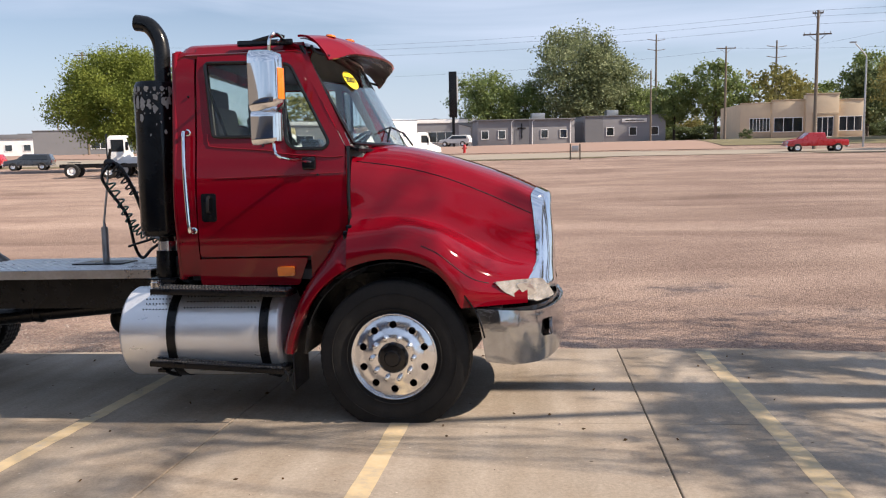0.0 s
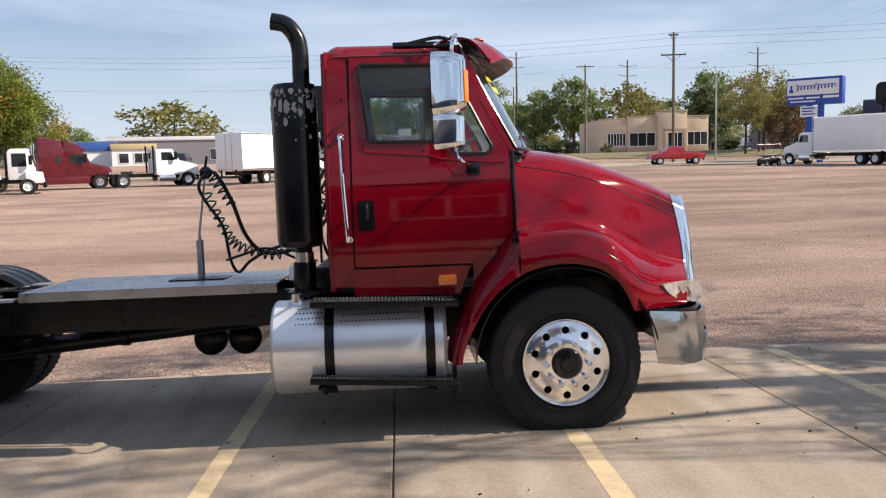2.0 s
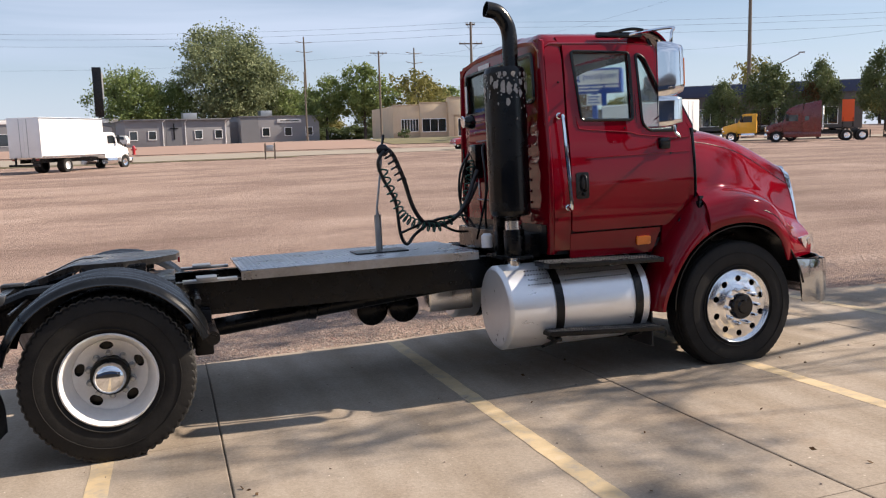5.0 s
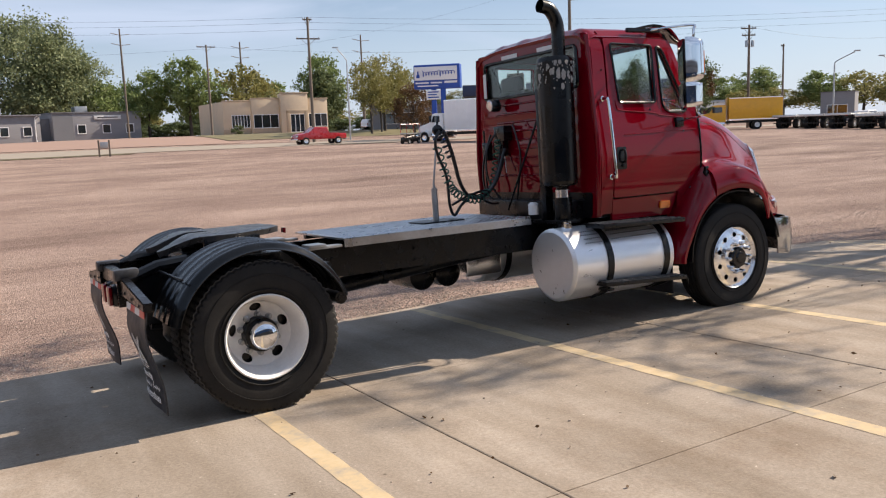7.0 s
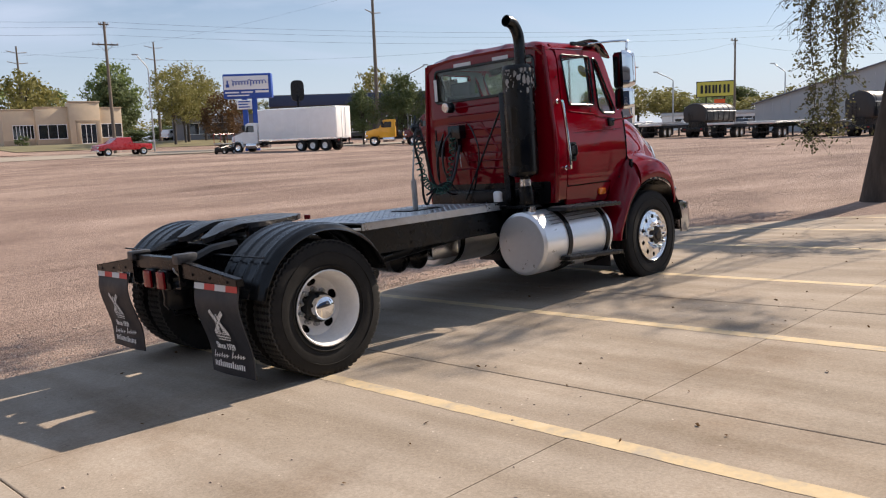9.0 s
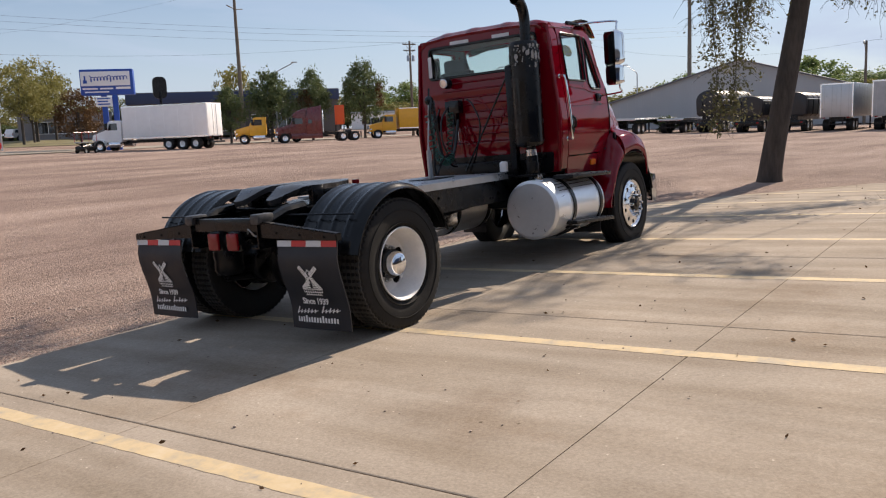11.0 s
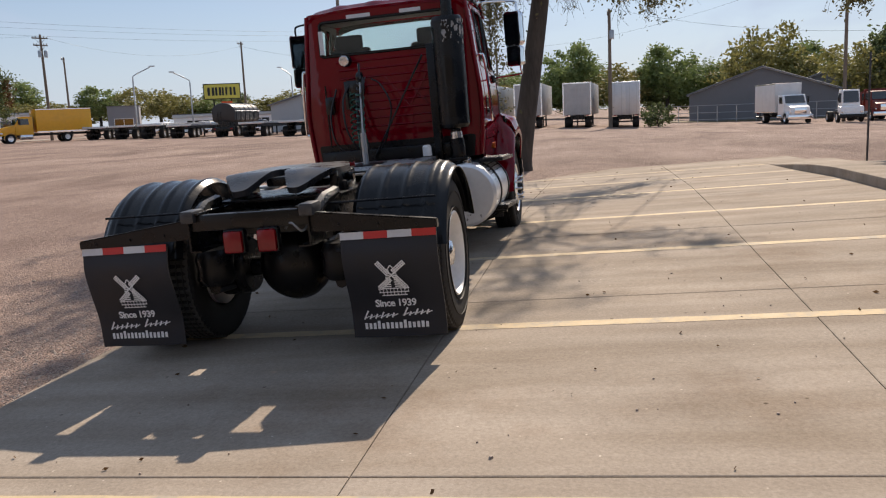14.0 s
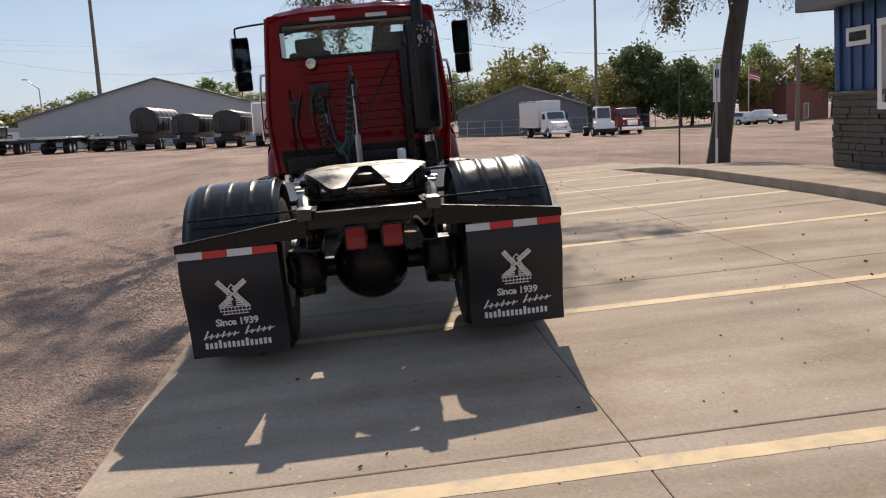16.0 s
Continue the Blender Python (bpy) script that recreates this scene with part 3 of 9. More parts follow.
def add_wheel_steer(s):
    """Polished ten-hole disc wheel of the front axle; s = -1 is the walked side."""
    c = Vector((-1.073, s * 1.02, 0.478))
    tyre_c = c.copy()
    c = c + Vector((0, s * 0.055, 0))
    holes = 10
    bm = bmesh.new()
    # disc: face bulges outwards, hand holes cut through
    ax = s
    prof_out = [(0.301, 0.060), (0.305, 0.082), (0.311, 0.088), (0.315, 0.084), (0.315, 0.070)]
    lathe(bm, [(r, ax * a) for r, a in prof_out], c, (0, 1, 0), 60)
    lathe(bm, [(0.315, ax * 0.070), (0.302, ax * 0.050), (0.296, ax * -0.05), (0.277, ax * -0.10)], c, (0, 1, 0), 60)

    def disc(a, b):
        r = math.hypot(a, b)
        d = 0.062 + 0.020 * smooth(0.30, 0.255, r) + 0.026 * smooth(0.215, 0.165, r)
        return c + Vector((a, ax * d, b))

    circ = lambda cx, cy, r, n: [(cx + r * math.cos(2 * math.pi * k / n), cy + r * math.sin(2 * math.pi * k / n)) for k in range(n)]
    hs = [circ(0.234 * math.cos(2 * math.pi * (k + 0.5) / holes), 0.234 * math.sin(2 * math.pi * (k + 0.5) / holes), 0.0275, 14) for k in range(holes)]
    panel(bm, circ(0, 0, 0.302, 60), hs + [circ(0, 0, 0.092, 24)], disc, 0.030, 0.012)
    wheel = part("wheel", bm, ALUM, TRUCK, "polished aluminium disc wheel with round hand holes")
    bm = bmesh.new()
    lathe(bm, [(0.290, ax * -0.02), (0.0, ax * -0.02)], c, (0, 1, 0), 32)
    part("brake_drum", bm, SATIN, wheel)
    bm = bmesh.new()
    lathe(bm, [(0.112, ax * 0.09), (0.110, ax * 0.125), (0.095, ax * 0.145), (0.06, ax * 0.148), (0.05, ax * 0.165), (0.0, ax * 0.168)], c, (0, 1, 0), 28)
    part("hub_cap", bm, PLASTIC, wheel, "black oil-bath hub cap")
    bm = bmesh.new()
    lathe(bm, [(0.022, 0.0), (0.020, ax * 0.02), (0.018, ax * 0.055), (0.010, ax * 0.064), (0.0, ax * 0.066)], (0, 0, 0), (0, 1, 0), 12)
    me = mesh_of("lug_nut", bm, CHROME)
    for k in range(10):
        t = 2 * math.pi * k / 10
        share("lug_nut", me, wheel, Matrix.Translation(c + Vector((0.150 * math.cos(t), ax * 0.104, 0.150 * math.sin(t)))))
    add_tyre(wheel, tyre_c, s, 0.552, 0.285, 0.502, False)


def add_tyre(wheel, c, s, R, W, floor, lugs):
    """A truck tyre with circumferential grooves; drive tyres have notched shoulders. It flattens on the ground."""
    bm = bmesh.new()
    h = W / 2
    rim = 0.302 if lugs else 0.300
    prof = [(rim, -h * 0.74), (rim + 0.02, -h * 0.86), (0.36, -h * 0.97), (0.415, -h), (0.47, -h * 0.985), (0.507, -h * 0.95), (R - 0.018, -h * 0.90), (R - 0.004, -h * 0.80)]
    gro = [-0.50, -0.18, 0.18, 0.50]
    for g in gro:
        prof += [(R, h * g - 0.008), (R - 0.016, h * g - 0.006), (R - 0.016, h * g + 0.006), (R, h * g + 0.008)]
    prof += [(R - 0.004, h * 0.80), (R - 0.018, h * 0.90), (0.507, h * 0.95), (0.47, h * 0.985), (0.415, h), (0.36, h * 0.97), (rim + 0.02, h * 0.86), (rim, h * 0.74)]
    n = len(prof)

    def notch(i, k, r):
        if lugs and k in (6, 7, n - 8, n - 7) and i % 3 == 0:
            return r - 0.013
        if not lugs and k in (6, 7, n - 8, n - 7) and i % 3 == 0:
            return r - 0.005
        return r

    lathe(bm, prof, c, (0, 1, 0), 192, notch)
    low = c.z - floor
    for v in bm.verts:
        if v.co.z < low + 0.02:
            d = low - v.co.z
            if v.co.z < low:
                v.co.z = low
            v.co.y += math.copysign(1, v.co.y - c.y) * 0.012 * min(1, max(0, (d + 0.02) / 0.04))
    tyre = part("tyre", bm, RUBBER, wheel, "", 30)
    if lugs:
        # dusty tread blocks: five ribs, cut across by sipes
        ribs = [-0.82, -0.53, -0.47, -0.21, -0.15, 0.15, 0.21, 0.47, 0.53, 0.82]
        bm = bmesh.new()
        for ya, yb in zip(ribs[::2], ribs[1::2]):
            lathe(bm, [(R - 0.012, h * ya), (R + 0.003, h * ya + 0.003), (R + 0.003, h * yb - 0.003), (R - 0.012, h * yb)], c, (0, 1, 0), 192, lambda i, k, r: r - (0.011 if i % 3 == 0 and k in (1, 2) else 0.0))
        for v in bm.verts:
            v.co.z = max(v.co.z, low)
        part("tread", bm, TREADM, wheel, "dusty grey tyre tread", 30)
    # raised bead and lettering ring on the sidewall
    bm = bmesh.new()
    for r in (0.345, 0.455):
        lathe(bm, [(r - 0.004, s * h * 0.95), (r - 0.002, s * (h + 0.004)), (r + 0.002, s * (h + 0.004)), (r + 0.004, s * h * 0.95)], c, (0, 1, 0), 72)
    part("sidewall_ring", bm, RUBBER, wheel)
    return tyre


def add_wheel_drive(s):
    """Dual rear wheels: deep white steel disc outside, a second tyre inside."""
    z = 0.497
    co = Vector((-6.065, s * 1.095, z))
    ax = s
    bm = bmesh.new()
    lathe(bm, [(0.304, ax * 0.118), (0.313, ax * 0.128), (0.303, ax * 0.134), (0.290, ax * 0.115), (0.278, ax * 0.06), (0.264, ax * -0.02), (0.240, ax * -0.065)], co, (0, 1, 0), 64)
    circ = lambda cx, cy, r, n: [(cx + r * math.cos(2 * math.pi * k / n), cy + r * math.sin(2 * math.pi * k / n)) for k in range(n)]

    def oval(t):
        cx, cy = 0.200 * math.cos(t), 0.200 * math.sin(t)
        return [(cx + 0.046 * math.cos(q) * -math.sin(t) + 0.031 * math.sin(q) * math.cos(t), cy + 0.046 * math.cos(q) * math.cos(t) + 0.031 * math.sin(q) * math.sin(t)) for q in [2 * math.pi * k / 14 for k in range(14)]]

    def disc(a, b):
        r = math.hypot(a, b)
        return co + Vector((a, ax * (-0.065 - 0.03 * smooth(0.235, 0.17, r)), b))

    panel(bm, circ(0, 0, 0.242, 56), [oval(math.pi * 2 * (k + 0.30) / 5) for k in range(5)] + [circ(0, 0, 0.085, 24)], disc, 0.04, 0.012)
    wheel = part("wheel", bm, STEELW, TRUCK, "white-painted steel disc wheel with oval hand holes")
    bm = bmesh.new()
    lathe(bm, [(0.25, ax * -0.11), (0.0, ax * -0.11)], co, (0, 1, 0), 32)
    part("brake_drum", bm, SATIN, wheel)
    bm = bmesh.new()
    lathe(bm, [(0.130, ax * -0.10), (0.126, ax * 0.005), (0.120, ax * 0.012), (0.10, ax * 0.014)], co, (0, 1, 0), 32)
    part("hub", bm, SATIN, wheel)
    bm = bmesh.new()
    lathe(bm, [(0.104, ax * 0.0), (0.104, ax * 0.065), (0.099, ax * 0.085), (0.082, ax * 0.100), (0.046, ax * 0.111), (0.0, ax * 0.115)], co, (0, 1, 0), 36)
    part("hub_cap", bm, CHROME, wheel, "chrome dome axle cover", 60)
    bm = bmesh.new()
    lathe(bm, [(0.024, 0.0), (0.024, ax * 0.022), (0.017, ax * 0.025), (0.014, ax * 0.048), (0.0, ax * 0.050)], (0, 0, 0), (0, 1, 0), 8)
    me = mesh_of("lug_nut", bm, GALV)
    for k in range(10):
        t = 2 * math.pi * (k + 0.5) / 10
        share("lug_nut", me, wheel, Matrix.Translation(co + Vector((0.1435 * math.cos(t), ax * -0.082, 0.1435 * math.sin(t)))))
    add_tyre(wheel, co, s, 0.553, 0.275, 0.562, True)
    ci = co - Vector((0, s * 0.335, 0))
    add_tyre(wheel, ci, s, 0.553, 0.275, 0.562, True)
    bm = bmesh.new()
    lathe(bm, [(0.293, -0.12), (0.27, 0.0), (0.293, 0.12)], ci, (0, 1, 0), 40)
    part("inner_rim", bm, STEELW, wheel)


for s in (-1, 1):
    add_wheel_steer(s)
    add_wheel_drive(s)


# --- hood and fenders ---
HX = [-1.38, -1.05, -0.75, -0.50, -0.30, -0.15, 0.06]
HS = [  # (half width, height) of each line along the hood, station by station
    [(0, 2.06), (0, 2.02), (0, 1.945), (0, 1.865), (0, 1.79), (0, 1.725), (0, 1.62)],
    [(0.45, 2.05), (0.42, 2.01), (0.40, 1.935), (0.37, 1.855), (0.34, 1.78), (0.32, 1.715), (0.29, 1.61)],
    [(0.80, 1.985), (0.75, 1.95), (0.69, 1.88), (0.64, 1.80), (0.59, 1.72), (0.55, 1.66), (0.51, 1.55)],
    [(0.93, 1.90), (0.86, 1.85), (0.79, 1.775), (0.72, 1.69), (0.66, 1.61), (0.62, 1.54), (0.57, 1.44)],
    [(1.0, 1.72), (0.93, 1.66), (0.86, 1.59), (0.79, 1.50), (0.73, 1.42), (0.69, 1.36), (0.63, 1.28)],
    [(1.02, 1.52), (0.98, 1.49), (0.92, 1.42), (0.86, 1.32), (0.80, 1.23), (0.76, 1.17), (0.68, 1.12)],
    [(1.08, 1.43), (1.09, 1.445), (1.07, 1.39), (1.03, 1.28), (0.97, 1.17), (0.91, 1.10), (0.80, 1.06)],
    [(1.17, 1.36), (1.19, 1.39), (1.19, 1.32), (1.155, 1.20), (1.09, 1.09), (1.02, 1.04), (0.90, 1.01)],
    [(1.215, 1.27), (1.23, 1.30), (1.23, 1.22), (1.20, 1.09), (1.14, 1.0), (1.06, 0.97), (0.93, 0.96)],
]
WC = Vector((-1.06, 0, 0.475))


def lip_z(x):
    """The wheel arch's edge."""
    d = x - WC.x + 0.02
    return WC.z + math.sqrt(max(0.0, 0.715 ** 2 - d * d)) if abs(d) < 0.62 else 0.83


def hood_pt(x, k, s):
    st = HS[k]
    w, z = curve_at(HX, [p[0] for p in st], x), curve_at(HX, [p[1] for p in st], x)
    return Vector((x - 0.20 * w * w * smooth(-0.9, 0.06, x), s * w, z))


def hood_skin(x, u, s):
    """u 0..1 from the centre line over the fender to the arch edge."""
    n = len(HS)
    if u <= 0.88:
        ks = list(range(n))
        t = u / 0.88 * (n - 1)
        px = curve_at(ks, [hood_pt(x, k, s).x for k in ks], t)
        py = curve_at(ks, [hood_pt(x, k, s).y for k in ks], t)
        pz = curve_at(ks, [hood_pt(x, k, s).z for k in ks], t)
        return Vector((px, py, pz))
    a = hood_pt(x, n - 1, s)
    t = (u - 0.88) / 0.12
    zl = max(lip_z(x), 0.83) if x < -0.42 else 0.83
    zl = min(zl, a.z - 0.03)
    return Vector((a.x, a.y + s * 0.012 * math.sin(t * math.pi), a.z + (zl - a.z) * t))


bm = bmesh.new()
XN = [-1.385 + (0.06 + 1.385) * i / 40 for i in range(41)]
for s in (-1, 1):
    grid(bm, lambda a, b: hood_skin(XN[round(a * 40)], b, s), 40, 44)
bmesh.ops.remove_doubles(bm, verts=bm.verts[:], dist=0.0008)
thicken(bm, 0.018)
HOOD = part("hood", bm, RED, TRUCK, "sloping dark red hood with flared fenders", 50)

# rear part of the arch: a flare that runs down behind the tyre
for s in (-1, 1):
    bm = bmesh.new()

    def flare(a, b):
        t = radians(178 - a * 72)
        ro = curve_at([0.0, 0.4, 0.73, 1.0], [0.80, 0.815, 0.875, 1.04], a)
        q = [0.0, 0.03, 0.35, 0.62, 0.85, 1.0, 1.0][round(b * 6)]
        y = [1.10, 1.222, 1.225, 1.195, 1.12, 1.03, 0.90][round(b * 6)]
        r = 0.702 + (ro - 0.702) * q
        low = smooth(0.35, 0.0, a)
        return Vector((WC.x - 0.02 + math.cos(t) * (r + 0.03 * low), s * (y - 0.02 * low - 0.035 * smooth(0.84, 0.94, a)), WC.z + 0.005 + math.sin(t) * r))

    grid(bm, flare, 30, 6)
    thicken(bm, 0.014)
    part("fender_flare", bm, RED, TRUCK, "", 50)
    bm = bmesh.new()
    # black splash liner over the tyre
    grid(bm, lambda a, b: Vector((WC.x + math.cos(radians(10 + a * 170)) * 0.66, s * (0.62 + 0.57 * b), WC.z + 0.03 + math.sin(radians(10 + a * 170)) * 0.66)), 24, 3)
    thicken(bm, 0.01)
    part("wheel_liner", bm, PLASTIC, TRUCK)
    bm = bmesh.new()
    box(bm, -1.86, -1.845, s * 0.86 - 0.19, s * 0.86 + 0.19, 0.20, 0.72, 0.004)
    part("splash_flap", bm, FLAP, TRUCK, "black rubber flap behind the steer tyre")
    # seam between hood and cab, with the rubber hold-down latch
    bm = bmesh.new()
    tube(bm, spline([(-1.392, s * (side_w(z) - 0.002), z) for z in (2.0, 1.8, 1.6, 1.42)] + [(-1.45, s * 1.03, 1.33), (-1.56, s * 1.03, 1.22)], 4), 0.013, 6)
    part("hood_seal", bm, PLASTIC, TRUCK)
    bm = bmesh.new()
    box(bm, -1.425, -1.375, s * 1.105 - 0.022, s * 1.105 + 0.022, 1.325, 1.39, 0.008)
    box(bm, -1.405, -1.365, s * 1.095 - 0.016, s * 1.095 + 0.016, 1.38, 1.43, 0.006)
    part("hood_latch", bm, PLASTIC, TRUCK, "black rubber hood latch")
    # headlamp: a long almond lens that wraps the corner
    bm = bmesh.new()
    hl = rounded([(-0.150, 1.000), (0.0, 1.006), (0.125, 1.002), (0.165, 0.93), (0.192, 0.865), (0.10, 0.832), (0.0, 0.862), (-0.09, 0.925)], 0.02, 3)

    def lamp(a, z, off=0.014):
        w = curve_at(HX, [p[0] for p in HS[8]], a)
        wd = w + 0.01 - 1.1 * max(0.0, a - 0.05) - 0.03 * smooth(-0.2, 0.1, a)
        return Vector((a - 0.20 * wd * wd * smooth(-0.9, 0.06, a) + off * 0.5, s * (wd + off), z))

    panel(bm, hl, [], lamp, 0.04, 0.03)
    hlm = part("headlight", bm, LAMPL, TRUCK, "clear wraparound headlight with chrome reflector", 60)
    bm = bmesh.new()
    panel(bm, rounded([(-0.02, 0.975), (0.06, 0.98), (0.095, 0.89), (0.03, 0.885)], 0.02, 3), [], lambda a, z: lamp(a, z, 0.018), 0.04, 0.006)
    part("reflector_bowl", bm, CHROME, hlm)

# dark panel gaps: along the hood's shoulder, and from the arch to the headlamp
for s in (-1, 1):
    bm = bmesh.new()
    tube(bm, [hood_skin(x, 0.88 * 3.05 / 8, s) + Vector((0, s * 0.0005, 0.0)) for x in XN[1:39]], 0.0034, 5)
    tube(bm, [hood_skin(x, 0.88 * 7.75 / 8, s) + Vector((0, s * 0.0005, 0.0)) for x in XN if -0.86 < x < -0.16], 0.0034, 5)
    part("panel_gap", bm, PLASTIC, HOOD)

# chrome grille surround and dark insert
bm = bmesh.new()


def grille(a, b):
    u = (a - 0.5) * 2
    w = curve_at([0.0, 0.25, 0.5, 0.75, 1.0], [0.800, 0.705, 0.652, 0.592, 0.518], b)
    xc = curve_at([0.0, 0.3, 0.7, 1.0], [0.110, 0.112, 0.092, 0.062], b)
    xe = -0.03 - 0.20 * w * w
    return Vector((xc + (xe - xc) * abs(u) ** 7.0, u * w, 0.90 + b * 0.73))


def grille_ring(a, b):
    """a round the opening, b from its edge outwards."""
    t = 2 * math.pi * a
    c, d = math.cos(t), math.sin(t)
    k = (abs(c) ** 8 + abs(d) ** 8) ** (-1 / 8)
    u, v = 0.5 + 0.5 * k * c, 0.5 + 0.5 * k * d
    ui, vi = 0.5 + 0.335 * k * c, 0.46 + 0.40 * k * d
    p = grille(ui + (u - ui) * b, vi + (v - vi) * b)
    return p + Vector((0.012 * math.sin(math.pi * b), 0, 0))


grid(bm, grille_ring, 96, 8)
bmesh.ops.remove_doubles(bm, verts=bm.verts[:], dist=0.0005)
back_up(bm, bm.faces[:], 0.02)
GR = part("grille_surround", bm, CHROME, TRUCK, "chrome grille surround", 50)
bm = bmesh.new()
panel(bm, [(0.10, 0.03), (0.90, 0.03), (0.88, 0.92), (0.12, 0.92)], [], lambda a, b: grille(a, b) - Vector((0.155, 0, 0)), 0.1, 0.01)
part("grille_screen", bm, PLASTIC, GR)
for k in range(7):
    bm = bmesh.new()
    b = 0.12 + k * 0.11
    tube(bm, [grille(0.14 + 0.72 * i / 10, b) - Vector((0.12, 0, 0)) for i in range(11)], 0.009, 6)
    part("grille_bar", bm, CHROME, GR)
# chrome returns from the surround onto the hood's nose
for s in (-1, 1):
    bm = bmesh.new()

    def flank(a, b):
        u = 0.66 * a
        p = hood_skin(0.062 - b * curve_at([0.0, 0.20, 0.33, 0.5, 0.66], [0.075, 0.092, 0.062, 0.020, 0.008], u), u, s)
        return p + Vector((0, s * 0.007 * smooth(0.0, 0.25, u), 0.007 * smooth(0.5, 0.1, u)))

    grid(bm, flank, 36, 4)
    thicken(bm, 0.004)
    part("surround_flank", bm, CHROME, GR, "", 50)

# bumper
bm = bmesh.new()
PLAN = [(-0.47, -1.17), (-0.31, -1.175), (-0.18, -1.145), (-0.06, -1.06), (0.03, -0.90), (0.095, -0.64), (0.14, -0.30), (0.155, 0.0)]
PLAN = PLAN + [(x, -y) for x, y in PLAN[-2::-1]]


def bump_pt(a, z):
    k = list(range(len(PLAN)))
    t = a * (len(PLAN) - 1)
    bulge = 0.020 * math.sin(math.pi * min(1, max(0, (z - 0.44) / 0.38)))
    x, y = curve_at(k, [p[0] for p in PLAN], t), sum(((PLAN[int(t)][1], PLAN[min(int(t) + 1, len(PLAN) - 1)][1])[i]) * (1 - t % 1 if i == 0 else t % 1) for i in (0, 1))
    n = 1.0 if abs(y) < 0.9 else 0.5
    return Vector((x + bulge * n, y + math.copysign(bulge * (1 - n), y), z + (0.02 if z > 0.6 else 0.0)))


h1 = rounded([(0.235, 0.60), (0.30, 0.585), (0.30, 0.70), (0.245, 0.70)], 0.012, 3)
h2 = [(1 - a, z) for a, z in h1]
panel(bm, [(0.0, 0.805), (0.006, 0.66), (0.026, 0.445), (0.12, 0.42), (0.5, 0.42), (0.88, 0.42), (0.974, 0.445), (0.994, 0.66), (1, 0.805), (0.8, 0.775), (0.5, 0.765), (0.2, 0.775)], [h1, h2], bump_pt, 0.05, 0.022)
BUM = part("bumper", bm, BUMPM, TRUCK, "chrome wraparound front bumper", 60)
bm = bmesh.new()
panel(bm, [(0.2, 0.56), (0.33, 0.56), (0.33, 0.74), (0.2, 0.74)], [], lambda a, z: bump_pt(a, z) + Vector((-0.05, 0.03, 0)), 0.1, 0.01)
part("fog_lamp_recess", bm, PLASTIC, BUM)
bm = bmesh.new()
panel(bm, [(0.67, 0.56), (0.80, 0.56), (0.80, 0.74), (0.67, 0.74)], [], lambda a, z: bump_pt(a, z) + Vector((-0.05, -0.03, 0)), 0.1, 0.01)
part("fog_lamp_recess", bm, PLASTIC, BUM)
bm = bmesh.new()
panel(bm, [(0.02, 0.70), (0.98, 0.70), (0.98, 0.80), (0.02, 0.80)], [], lambda a, z: bump_pt(a, z) * 0.955 + Vector((-0.03, 0, z * 0.045)), 0.06, 0.01)
part("valance", bm, PLASTIC, TRUCK)
for s in (-1, 1):
    part("bumper_bracket", box(bmesh.new(), -0.50, 0.08, s * 0.45 - 0.04, s * 0.45 + 0.04, 0.55, 0.80, 0.01), SATIN, TRUCK)
    part("bumper_bracket", box(bmesh.new(), -0.46, -0.30, s * 0.98 - 0.10, s * 0.98 + 0.10, 0.74, 0.82, 0.01), SATIN, TRUCK)

# --- cab ---
CAB = part("cab", box(bmesh.new(), -2.66, -1.42, -0.92, 0.92, 1.02, 1.10, 0.01), TRIMM, TRUCK, "dark red steel cab")


def skin(s, off=0.0):
    return lambda x, z: Vector((x, s * (side_w(z) + off - 0.05 * smooth(-1.7, -1.35, x) * smooth(1.9, 2.7, z)), z))


